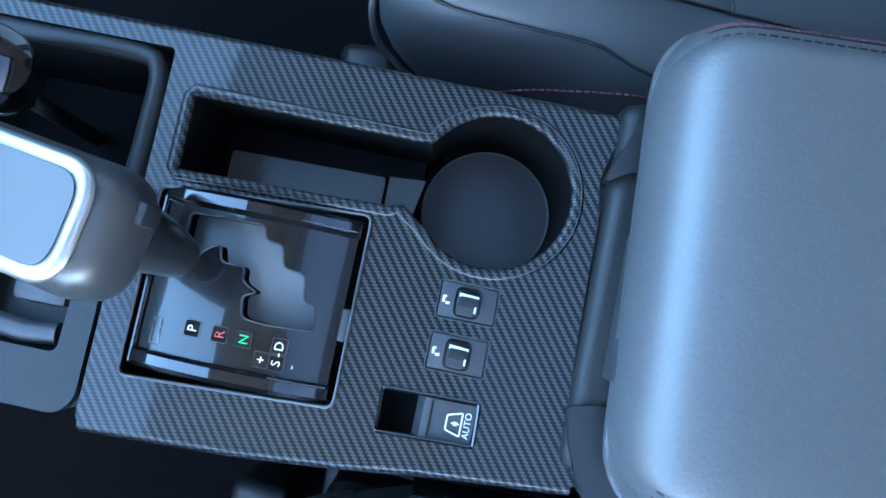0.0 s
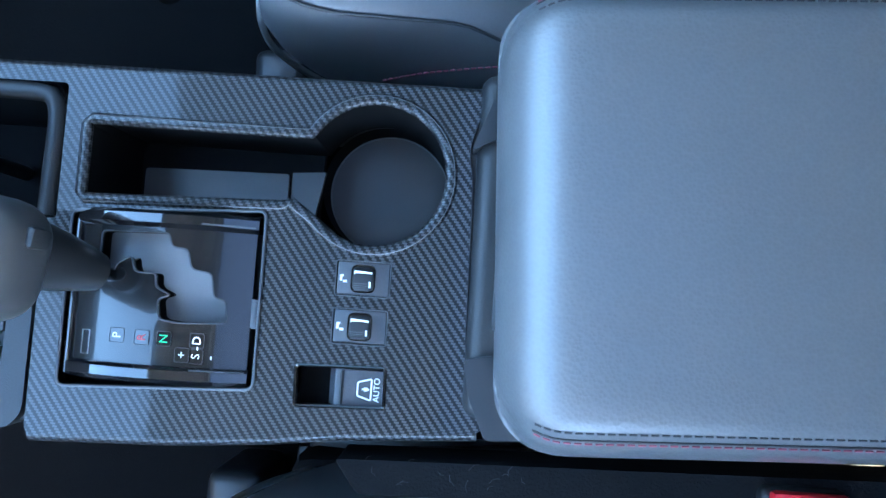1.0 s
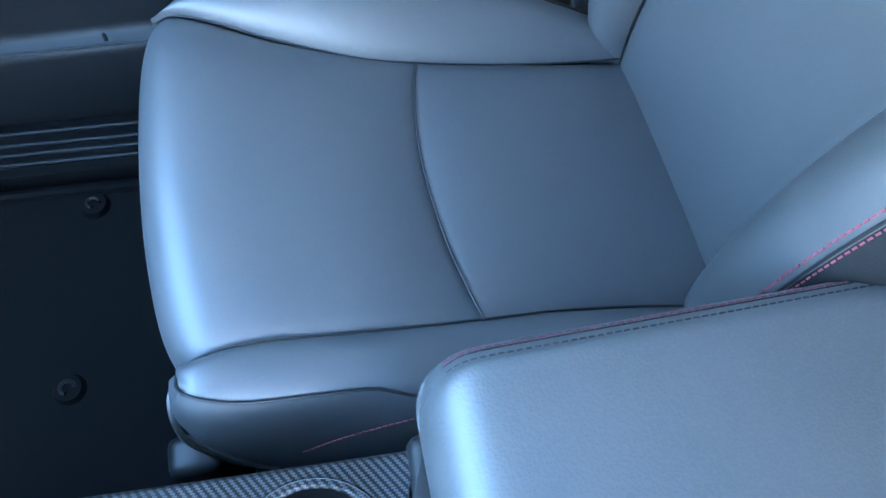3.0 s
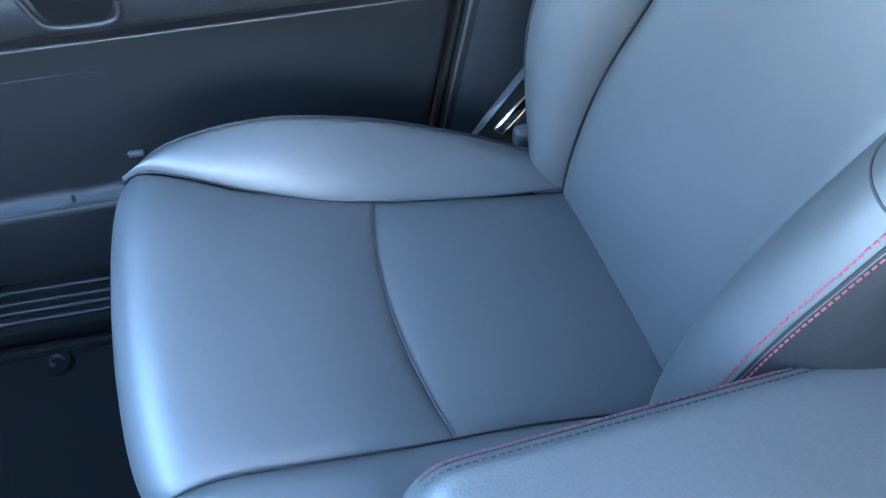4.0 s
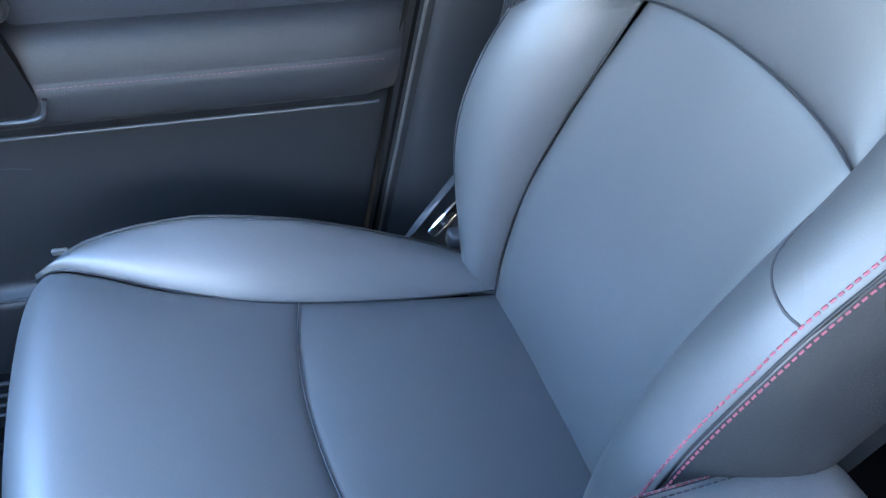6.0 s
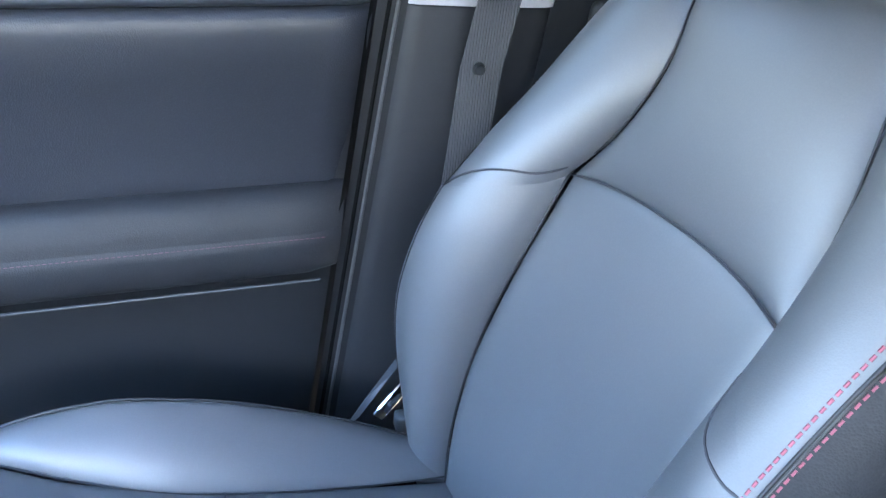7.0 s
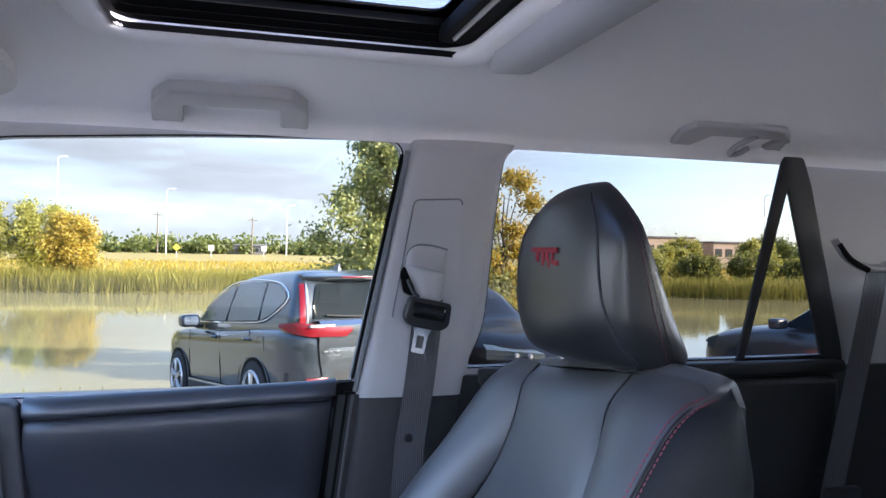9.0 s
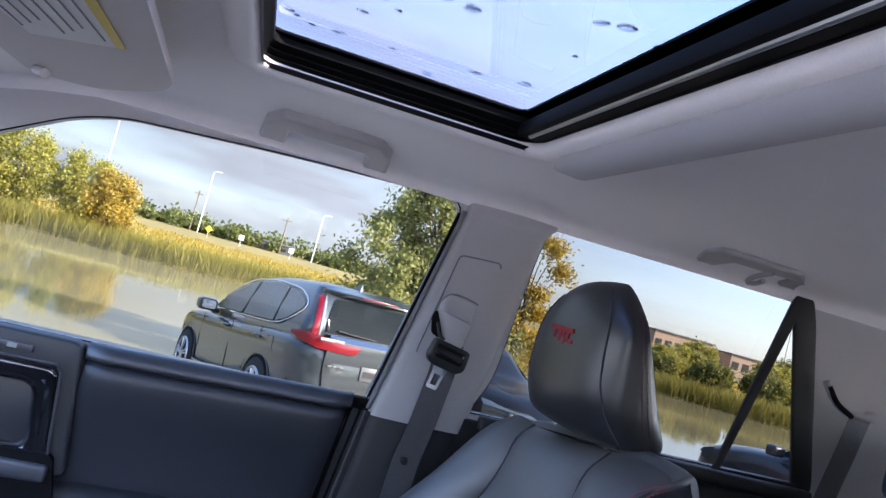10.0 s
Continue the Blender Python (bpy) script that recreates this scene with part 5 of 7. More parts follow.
part("release_button", box(0.056, 0.064, 0.010, 0.022, -0.010, 0.004, 0.003), PLASTIC, kb, "small release button")
transfer = thing("transfer_lever", "black transfer lever with round knob", "gear lever")
part("stem", tube([(-0.358, 0.062, 0.271), (-0.345, 0.062, 0.40), (-0.337, 0.062, 0.43)], 0.006, sides=10), PLASTIC, transfer)
part("knob", tube([(-0.337, 0.062, 0.425), (-0.333, 0.062, 0.44), (-0.325, 0.0625, 0.465), (-0.318, 0.063, 0.482), (-0.316, 0.063, 0.486)], [0.016, 0.021, 0.0235, 0.021, 0.012], sides=20), PIANO, transfer, "gloss black round knob")
part("knob_ring", tube([(-0.3345, 0.062, 0.4395), (-0.3338, 0.062, 0.4415)], 0.0218, sides=24), CHROME, transfer, "bright ring")


# ---- front seats ----
def half_width(s, k=0.0):
    if k < 0:
        return float(np.interp(s, [-0.245, -0.20, -0.126, -0.06, 0.0, 0.12, 0.29], [0.161, 0.154, 0.153, 0.152, 0.150, 0.148, 0.162]))
    return 0.140 + 0.60 * max(0, -0.02 - s) ** 1.9 + 0.35 * max(0, s) ** 2 + (0.020 * max(0, (-s - 0.05) / 0.18) ** 1.4 if k > 0 else 0.0)


def cushion_z(s):
    return 0.324 - 0.325 * s + (0.044 * s - 0.03 * s * s if s > 0 else 0.0) - 0.25 * max(0, -s - 0.12) ** 2


def back_s(z):
    d = z - 0.22
    return 0.250 + 0.150 * d + 0.20 * d * d + 0.008 * max(0.0, 1 - abs(d) / 0.25)


def back_fwd(z):
    return 0.020 * math.sin(math.pi * min(1.0, max(0.0, (z - 0.22) / 0.46))) ** 0.7


def back_half(z, sg=1):
    """Half width of the backrest's insert; the bolster by the console reaches further over it."""
    if sg < 0:
        return float(np.interp(z, [0.21, 0.30, 0.40, 0.50, 0.58, 0.64], [0.138, 0.128, 0.124, 0.124, 0.127, 0.130]))
    return float(np.interp(z, [0.21, 0.28, 0.34, 0.42, 0.50, 0.57, 0.64], [0.158, 0.163, 0.165, 0.162, 0.155, 0.148, 0.146]))


def front_seat(at, label):
    """A leather bucket seat; local axes: x to the rear, y across, z up."""
    seat = thing("front_seat", label, "car seat", "front seats", at=at)
    inner_c = {}
    for_edge = lambda sg, lo: [(s, sg * half_width(s, sg), cushion_z(s)) for s in lo]
    # cushion: front and rear inserts
    vs = np.linspace(-1, 1, 9)
    front_curve = lambda z, s0, amt: [(s0 - amt * (1 - k * k), k * half_width(s0, k), z + 0.006 * (1 - k * k)) for k in vs]
    seam_line = [(0.004 - 0.020 * (1 - k * k), k * half_width(0.0, k), cushion_z(0) + 0.004 * (1 - k * k)) for k in vs]
    rear_line = [(0.290, k * 0.165, 0.234) for k in vs]
    # nose: from the underside up to the front edge
    top_edge = front_curve(cushion_z(-0.235) - 0.030, -0.243, 0.010)
    low_edge = [(x + 0.030, y, 0.200) for x, y, z in top_edge]
    mid_edge = [(x - 0.004, y, z - 0.055) for x, y, z in top_edge]
    brow_edge = front_curve(cushion_z(-0.220) - 0.009, -0.222, 0.013)
    fore_edge = front_curve(cushion_z(-0.185) - 0.001, -0.185, 0.018)
    mid_cush = [(-0.12 - 0.024 * (1 - k * k), k * half_width(-0.12, k), cushion_z(-0.12) + 0.006 * (1 - k * k)) for k in vs]
    part("front_insert", cushion_panel([low_edge, mid_edge, top_edge, brow_edge, fore_edge, mid_cush, seam_line], (-0.6, 0, 1), puff=0.012, tuck=0.0025, across=44, along=40, power=3.0, roll=0.006, skip=("first",)), LEATHER, seat, "smooth black leather cushion front")
    rear_mid = [(0.145 - 0.008 * (1 - k * k), k * half_width(0.145, k), cushion_z(0.145)) for k in vs]
    part("rear_insert", cushion_panel([seam_line, rear_mid, rear_line], (0, 0, 1), puff=0.012, tuck=0.0025, across=26, along=40, power=2.6, roll=0.006), LEATHER, seat, "smooth black leather cushion rear")
    for sg in (-1, 1):
        inner = for_edge(sg, [-0.243, -0.222, -0.185, -0.13, -0.06, 0.0, 0.08, 0.16, 0.23, 0.285])
        inner[0] = (-0.246, sg * (half_width(-0.236, sg) + 0.001), 0.369)
        inner[1] = (-0.222, sg * half_width(-0.222, sg), cushion_z(-0.220) - 0.008)
        if sg < 0:
            pipe = [inner[0], (-0.243, -0.180, 0.388), (-0.232, -0.191, 0.393), (-0.200, -0.200, 0.385), (-0.147, -0.202, 0.373), (-0.100, -0.203, 0.361), (-0.066, -0.213, 0.350), (0.0, -0.221, 0.330), (0.12, -0.222, 0.318), (0.22, -0.214, 0.285), (0.30, -0.205, 0.240)]
        else:
            pipe = [inner[0], (-0.225, 0.197, 0.388), (-0.198, 0.207, 0.398), (-0.155, 0.209, 0.407), (-0.110, 0.210, 0.409), (-0.068, 0.210, 0.405), (0.02, 0.211, 0.380), (0.111, 0.211, 0.341), (0.191, 0.210, 0.300), (0.30, 0.203, 0.240)]
        inner_c[sg] = inner
        part("bolster", cushion_panel([inner, pipe], (0, sg * 0.3, 1), puff=(0.006 if sg < 0 else 0.009), tuck=0.002, across=20, along=44, power=2.0, ends=False), LEATHER, seat, "raised leather cushion bolster")
        low = [(-0.252, sg * 0.160, 0.300), (-0.252, sg * 0.186, 0.270), (-0.232, sg * 0.201, 0.232), (-0.196, sg * 0.215, 0.200), (-0.12, sg * 0.236, 0.185), (-0.05, sg * 0.242, 0.180), (0.02, sg * 0.244, 0.178), (0.10, sg * 0.244, 0.176), (0.18, sg * 0.242, 0.172), (0.25, sg * 0.236, 0.170), (0.30, sg * 0.220, 0.165)]
        part("side_panel", cushion_panel([pipe, low], (0, sg, 0.1), puff=0.012, tuck=0.004, across=14, along=40, power=2.4, ends=False), LEATHER, seat, "leather cushion side")
        part("piping", tube(spline(pipe, 50), 0.0014, sides=8), LEATHER_DARK, seat, "dark piped seam")
        shield = [(-0.22, 0.155), (-0.10, 0.178), (0.10, 0.176), (0.30, 0.170), (0.36, 0.150), (0.34, 0.06), (-0.20, 0.06)]
        part("side_shield", slab(rounded(shield, 0.02), [], sg * 0.222, sg * 0.246, SIDE), PLASTIC, seat, "black plastic seat side shield")
        # silver tube stands in for the sky's reflection on the glossy shield rim
        part("shield_edge", tube(spline([(-0.268, sg * 0.156, 0.312), (-0.269, sg * 0.178, 0.298), (-0.262, sg * 0.192, 0.272), (-0.235, sg * 0.204, 0.232), (-0.200, sg * 0.212, 0.198)], 24), [0.001] + [0.0030] * 22 + [0.001], sides=8), SATIN, seat, "silver glint line on the seat shield's glossy edge")
        part("low_stitching", stitches([(-0.169, sg * 0.2222, 0.285), (-0.139, sg * 0.2224, 0.303), (-0.111, sg * 0.2230, 0.314), (-0.07, sg * 0.2240, 0.326), (-0.02, sg * 0.226, 0.330)], 0.0055, 0.004, 0.0008), THREAD, seat, "red stitching low on the cushion side")
    part("cushion_base", box(-0.225, 0.31, -0.225, 0.225, 0.09, 0.20, 0.02, 2), DEEP, seat, "dark cushion underside")
    for sg in (-1, 1):
        part("rail", box(-0.24, 0.34, sg * 0.19 - 0.02, sg * 0.19 + 0.02, 0.022, 0.09, 0.005), PLASTIC, seat, "dark seat rail")
    for sg in (-1, 1):
        part("rail_cover", box(-0.318, -0.262, sg * 0.168 - 0.022, sg * 0.168 + 0.022, 0.022, 0.150, 0.012, 3), CHARCOAL, seat, "charcoal plastic cover on the seat rail end")
    part("cushion_seam", tube(spline(seam_line, 40), 0.0011, sides=6), THREAD_DARK, seat, "cross seam of the cushion")

    # backrest
    side_of = lambda k, z: k * back_half(z, 1 if k > 0 else -1)
    lower_b = [(back_s(0.215) - 0.004, side_of(k, 0.215), 0.212) for k in vs]
    arch_l = [(back_s(0.640) + 0.004 - back_fwd(0.640) * abs(k) ** 3, side_of(k, 0.645), 0.649 - 0.004 * k + 0.016 * (1 - abs(k) ** 2.2)) for k in vs]
    across_at = lambda z: [(back_s(z) - back_fwd(z) * abs(k) ** 3, side_of(k, z), z) for k in vs]
    part("back_insert", cushion_panel([lower_b, across_at(0.30), across_at(0.37), across_at(0.44), across_at(0.55), arch_l], (-1, 0, 0.3), puff=0.012, tuck=0.0035, across=34, along=36, power=2.6, roll=0.006), LEATHER, seat, "smooth black leather lower backrest")
    part("arch_seam", tube(spline([(x - 0.0012, y, z) for x, y, z in arch_l], 40), 0.0012, sides=6), THREAD_DARK, seat, "dark curved seam across the backrest")
    upper_at = lambda z, near, far: [(back_s(z) - back_fwd(z) * abs(k) ** 3, k * (near if k < 0 else far), z) for k in vs]
    top_b = [(0.440, k * (0.104 if k < 0 else 0.120), 0.854 - 0.012 * k) for k in vs]
    part("back_upper", cushion_panel([arch_l, upper_at(0.70, 0.1231, 0.118), upper_at(0.76, 0.1131, 0.103), upper_at(0.82, 0.098, 0.114), top_b], (-1, 0, 0.3), puff=0.014, tuck=0.0035, across=30, along=36, power=2.6, roll=0.006), LEATHER, seat, "smooth black leather upper backrest")
    for sg in (-1, 1):
        inner = [(back_s(z) - back_fwd(z), sg * back_half(z, sg), z) for z in (0.215, 0.30, 0.40, 0.50, 0.58, 0.653 if sg < 0 else 0.648)]
        ridge = [(0.235, sg * 0.199, 0.235), (0.216, sg * 0.206, 0.310), (0.209, sg * 0.209, 0.40), (0.222, sg * 0.210, 0.48), (0.248, sg * 0.210, 0.55), (0.272, sg * 0.209, 0.598)]
        if sg > 0:
            ridge = [(0.242, 0.212, 0.250), (0.220, 0.219, 0.318), (0.204, 0.222, 0.40), (0.201, 0.224, 0.48), (0.217, 0.225, 0.55), (0.242, 0.225, 0.605)]
        bolster_b = part("back_bolster", cushion_panel([inner, ridge], (-1, sg * -0.2, 0.2), puff=((0.033, 0.022) if sg < 0 else 0.022), tuck=0.003, across=20, along=34, power=2.2, ends=False), LEATHER, seat, "raised leather backrest bolster")
        steps_u = ((0.69, 0.1244), (0.74, 0.1175), (0.79, 0.1044), (0.83, 0.0957)) if sg < 0 else ((0.685, 0.124), (0.735, 0.106), (0.780, 0.104), (0.816, 0.112))
        inner_u = [tuple(Vector(inner[-1]).lerp(Vector(inner[-2]), 0.06))] + [(back_s(z), sg * w, z) for z, w in steps_u] + [(0.440, -0.104, 0.864) if sg < 0 else (0.440, 0.120, 0.842)]
        ridge_u = [(0.274, sg * 0.217, 0.600), (0.312, sg * 0.217, 0.660), (0.348, sg * 0.216, 0.715), (0.386, sg * 0.216, 0.770), (0.420, sg * 0.216, 0.815), (0.458, sg * 0.216, 0.852)]
        if sg < 0:
            ridge_u = [(0.272, -0.209, 0.598), (0.303, -0.212, 0.660), (0.335, -0.215, 0.715), (0.367, -0.216, 0.770), (0.400, -0.216, 0.820), (0.424, -0.215, 0.843), (0.450, -0.213, 0.853), (0.478, -0.208, 0.855)]
        if sg > 0:
            ridge_u = [ridge[-1], (0.288, 0.224, 0.662), (0.332, 0.222, 0.713), (0.372, 0.219, 0.764), (0.403, 0.215, 0.798), (0.432, 0.206, 0.816)]
        wing_b = part("back_wing", cushion_panel([inner_u, [tuple(Vector(ridge[-1]).lerp(Vector(ridge[-2]), 0.08))] + ridge_u[1:]], (-1, sg * 0.1, 0.4), puff=((0.022, 0.012) if sg < 0 else (0.022, 0.016)), tuck=0.003, across=20, along=34, power=2.2, ends=False), LEATHER, seat, "leather shoulder panel")
        if sg < 0:
            wing_line = laid([(0.312, -0.148, 0.634), (0.300, -0.150, 0.616), (0.287, -0.157, 0.603), (0.276, -0.170, 0.598), (0.269, -0.188, 0.596), (0.269, -0.203, 0.597)], [bolster_b, wing_b], 0.0002)
        else:
            wing_line = laid([(0.335, 0.1405, 0.6550), (0.322, 0.1455, 0.6500), (0.309, 0.1515, 0.6460), (0.296, 0.162, 0.6445), (0.276, 0.178, 0.641), (0.258, 0.196, 0.634), (0.244, 0.215, 0.622), (0.240, 0.224, 0.612)], [bolster_b, wing_b], 0.0002)
        part("wing_seam", tube(wing_line, [0.0006] + [0.0013] * (len(wing_line) - 2) + [0.0006], sides=6), THREAD_DARK, seat, "seam under the shoulder panel")
        part("back_seam", tube(spline(inner + inner_u[1:], 50), 0.0010, sides=8), LEATHER_DARK, seat, "dark sewn seam")
        whole = ridge + ridge_u[1:]
        rear = [(max(x + 0.004, min(x + 0.118, 0.486)), sg * ((0.246 if sg < 0 else 0.228) - 0.02 * max(0, (z - 0.78) / 0.08)), z - 0.006) for i, (x, y, z) in enumerate(whole)]
        # the side takes the darker low door vinyl, unlike the front panels
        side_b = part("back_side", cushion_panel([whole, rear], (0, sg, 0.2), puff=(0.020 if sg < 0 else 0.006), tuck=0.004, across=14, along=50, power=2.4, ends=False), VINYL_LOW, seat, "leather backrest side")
        if sg < 0:
            part("back_piping", tube(spline(whole, 60), 0.0014, sides=8), LEATHER_DARK, seat, "piped edge seam")
        for off in ((-0.0075, 0.0065) if sg < 0 else ()):
            line = laid([(x - 0.003, y + 0.0058, z + 0.002) if off < 0 else (x + 0.0056, y - 0.0030, z + 0.001) for x, y, z in spline(whole, 40)], [bolster_b, wing_b] if off < 0 else [side_b], 0.0004, count=60)
            part("red_stitching", stitches(line, 0.0064, 0.0042, 0.0011), THREAD, seat, "red edge stitching")
        part("cushion_side_seam", tube(spline(inner_c[sg], 50), 0.0010, sides=8), LEATHER_DARK, seat, "dark sewn seam")
    # rounded top and rear shell
    outline_f = [(0.272, -0.210, 0.598), (0.335, -0.216, 0.715), (0.400, -0.216, 0.820), (0.450, -0.213, 0.853), (0.470, -0.190, 0.861), (0.445, -0.104, 0.866), (0.440, 0, 0.855), (0.440, 0.104, 0.841), (0.444, 0.160, 0.830), (0.436, 0.198, 0.816), (0.406, 0.213, 0.798), (0.335, 0.216, 0.712), (0.252, 0.217, 0.605)]
    front = spline(outline_f, 50)
    secs = []
    for p in front:
        secs.append([tuple(q) for q in spline([p, (p.x + 0.012, p.y * 1.0, p.z + 0.012 * max(0, (p.z - 0.70) / 0.16)), (p.x + 0.030, p.y * 0.99, p.z + 0.010 * max(0, (p.z - 0.70) / 0.16)), (p.x + 0.050, p.y * 0.96, p.z - 0.02)], 12)])
    part("back_top", loft(secs, closed=False, cap=False), LEATHER, seat, "rounded leather top of the backrest", angle=60)
    part("rear_shell", loft([[(back_s(z) + 0.095, k * w, z) for k in np.linspace(-1, 1, 12)] + [(back_s(z) + 0.05, k * w * 0.9, z) for k in np.linspace(1, -1, 12)] for z, w in ((0.20, 0.21), (0.35, 0.235), (0.6, 0.245), (0.75, 0.23), (0.83, 0.19))]), PLASTIC, seat, "black seat back shell")
    # headrest with chrome posts
    hr = [(0.868, 0.428, 0.490, 0.085), (0.872, 0.412, 0.508, 0.106), (0.884, 0.398, 0.515, 0.121), (0.92, 0.388, 0.494, 0.128), (0.97, 0.388, 0.470, 0.128), (1.01, 0.391, 0.452, 0.127), (1.040, 0.395, 0.443, 0.1250), (1.058, 0.399, 0.438, 0.120), (1.068, 0.404, 0.434, 0.112), (1.0745, 0.409, 0.430, 0.101), (1.0780, 0.414, 0.427, 0.084), (1.0792, 0.418, 0.424, 0.060)]
    fine = spline([(a, b, c) for a, b, c, _ in hr], 44)
    fine_w = spline([(a, w, 0) for a, b, c, w in hr], 44)

    def crowned(x, y, z):
        """The crown falls away in an arc, further towards the door than towards the console."""
        fall = 0.039 * ((y + 0.07) / 0.19) ** 2 if y > -0.07 else 0.005 * ((-0.07 - y) / 0.05) ** 2
        return (x, y - 0.014, z - fall * max(0.0, (z - 0.93) / 0.15) ** 1.5)

    secs, seam_l, back_l = [], [], []
    for q, w_ in zip(fine, fine_w):
        z, xf, xb, w = q.x, q.y, q.z, w_.y
        cx, hx = (xf + xb) / 2, (xb - xf) / 2
        e = 0.55 + 0.20 * max(0.0, (z - 1.03) / 0.0492) ** 1.5
        ring = []
        for a in np.linspace(0, 2 * math.pi, 41)[:-1]:
            ca, sa = math.cos(a), math.sin(a)
            across = math.copysign(abs(sa) ** e, sa)
            px = math.copysign(abs(ca) ** e, ca) * hx - 0.012 * (1 - across ** 2) * (1 if ca < 0 else 0.4)
            ring.append(crowned(cx + px, across * w, z))
        secs.append(ring)
        f = float(np.interp(z, [0.868, 0.885, 0.91, 0.95, 1.0, 1.04, 1.075], [0.99, 0.96, 0.89, 0.81, 0.77, 0.75, 0.74]))
        seam_l.append([crowned(cx - hx * (1 - f ** (2 / e)) ** (e / 2) - 0.012 * (1 - f * f) - 0.0004, sg * w * f, z) for sg in (-1, 1)])
        back_l.append([[crowned(cx + hx * k, sg * (w * (1 - abs(k) ** (2 / e)) ** (e / 2) + 0.0006), z) for k in (0.08, 0.24)] for sg in (-1, 1)])
    head = part("headrest", loft(secs), LEATHER_HEAD_SHADED, seat, "black leather headrest with red badge", angle=70)
    for sg in (-1, 1):
        side = (sg + 1) // 2
        part("seam", tube(spline([q[side] for q in seam_l[2:-4]], 60), 0.0016, sides=6), THREAD_DARK, head, "curved side seam")
        part("side_stitching", stitches([q[side][0] for q in back_l[3:-7]], 0.006, 0.004, 0.0007), THREAD_WINE, head, "dark red side stitching")
        part("side_stitching", stitches([q[side][1] for q in back_l[3:-7]], 0.006, 0.004, 0.0006), THREAD_DARK, head, "dark side stitching")
        part("post", tube([(0.452, sg * 0.074, 0.80), (0.456, sg * 0.074, 0.90)], 0.0065, sides=14), CHROME, seat, "chrome headrest post")
        part("post_sleeve", tube([(0.4525, sg * 0.074, 0.862), (0.4535, sg * 0.074, 0.873)], [0.014, 0.011], sides=18), PLASTIC_GREY, seat, "grey post sleeve")
    # badge of plain red bars
    bx, bz = 0.3775, 0.992
    for (y0, y1, z0, z1) in ((0.030, -0.028, 0.004, 0.010), (0.020, 0.013, -0.006, 0.004), (0.006, -0.001, -0.010, 0.004), (-0.003, -0.010, -0.004, 0.004), (-0.008, -0.013, -0.012, -0.003), (-0.016, -0.021, -0.008, 0.004), (-0.021, -0.031, -0.009, -0.004)):
        part("badge_bar", box(bx - 0.001, bx + 0.006, 1.12 * min(y0, y1) - 0.010, 1.12 * max(y0, y1) - 0.010, bz + 1.1 * z0, bz + 1.1 * z1, 0.0006), RED_BADGE, head, "red embroidered badge bar")
    return seat


passenger = front_seat(pose(0.10, 0.393, 0, 0, 0, 4), "black leather bucket seat with red stitching and headrest")
driver = copy_thing(passenger, pose(0.10, -0.400, 0, 0, 0, 0))
driver["label"] = "black leather bucket seat with red stitching, beside the console"

# red belt buckle beside the driver's cushion
buckle = thing("belt_buckle", "black belt buckle with red release button", "belt buckle")
part("body", box(0.232, 0.292, -0.170, -0.129, 0.30, 0.402, 0.008, 3), PLASTIC, buckle)
part("button", box(0.236, 0.288, -0.167, -0.1305, 0.400, 0.411, 0.004, 2), RED_PLASTIC, buckle, "red release button")

# felt strip with lint between the console and the driver's seat
felt = thing("gap_filler", "black felt gap filler with lint beside the console", "gap filler")
part("strip", slab(rounded([(-0.053, -0.1345), (0.46, -0.118), (0.46, -0.146), (-0.036, -0.157)], 0.004), [], 0.34, 0.392), CARPET, felt)
rng = random.Random(9)
for k in range(14):
    x, y, a = rng.uniform(0.02, 0.10), rng.uniform(-0.148, -0.130), rng.uniform(0, 3.1)
    if k > 8:
        x = rng.uniform(-0.03, 0.02)
    d = Vector((math.cos(a), math.sin(a), 0)) * rng.uniform(0.002, 0.0045)
    bow = Vector((-d.y, d.x, 0.0006)) * 0.4
    part("lint_hair", tube([Vector((x, y, 0.3925)) - d, Vector((x, y, 0.3928)) + bow, Vector((x, y, 0.3925)) + d], 0.00014, sides=4), PLASTIC_GREY, felt)

# ---- rear bench and its belt ----
bench = thing("rear_seat", "black leather rear bench seat", "car seat")
part("cushion", cushion_panel([[(1.02, y, 0.33) for y in np.linspace(-0.66, 0.66, 8)], [(1.44, y, 0.29) for y in np.linspace(-0.66, 0.66, 8)]], (0, 0, 1), puff=0.03, tuck=0.01, across=16, along=40, power=2.4), LEATHER, bench)
part("front_face", box(1.02, 1.06, -0.66, 0.66, 0.03, 0.322, 0.01), LEATHER, bench)
part("base", box(1.06, 1.46, -0.66, 0.66, 0.03, 0.28), DEEP, bench)
part("back", cushion_panel([[(1.37, y, 0.31) for y in np.linspace(-0.64, 0.735, 8)], [(1.56, y, 0.965) for y in np.linspace(-0.62, 0.725, 8)]], (-1, 0, 0.3), puff=0.035, tuck=0.01, across=20, along=40, power=2.6), LEATHER, bench, "black leather backrest")
part("back_shell", slab([(1.385, 0.30), (1.575, 0.972), (1.64, 0.965), (1.50, 0.28)], [], -0.63, 0.735, SIDE), LEATHER, bench)
rear_belt = thing("seat_belt", "dark grey rear seat belt hanging from the roof pillar", "seat belt")
part("guide", tube(spline([(1.205, 0.735, 1.030), (1.225, 0.728, 0.998), (1.262, 0.722, 0.978), (1.31, 0.72, 0.978), (1.33, 0.735, 0.985)], 16), 0.012, sides=10, flat=0.6), PILLAR, rear_belt, "pale grey belt guide")
part("guide_slot", tube(spline([(1.207, 0.727, 1.022), (1.226, 0.718, 0.993), (1.262, 0.712, 0.973)], 12), 0.0055, sides=8), DEEP, rear_belt, "dark guide slot")
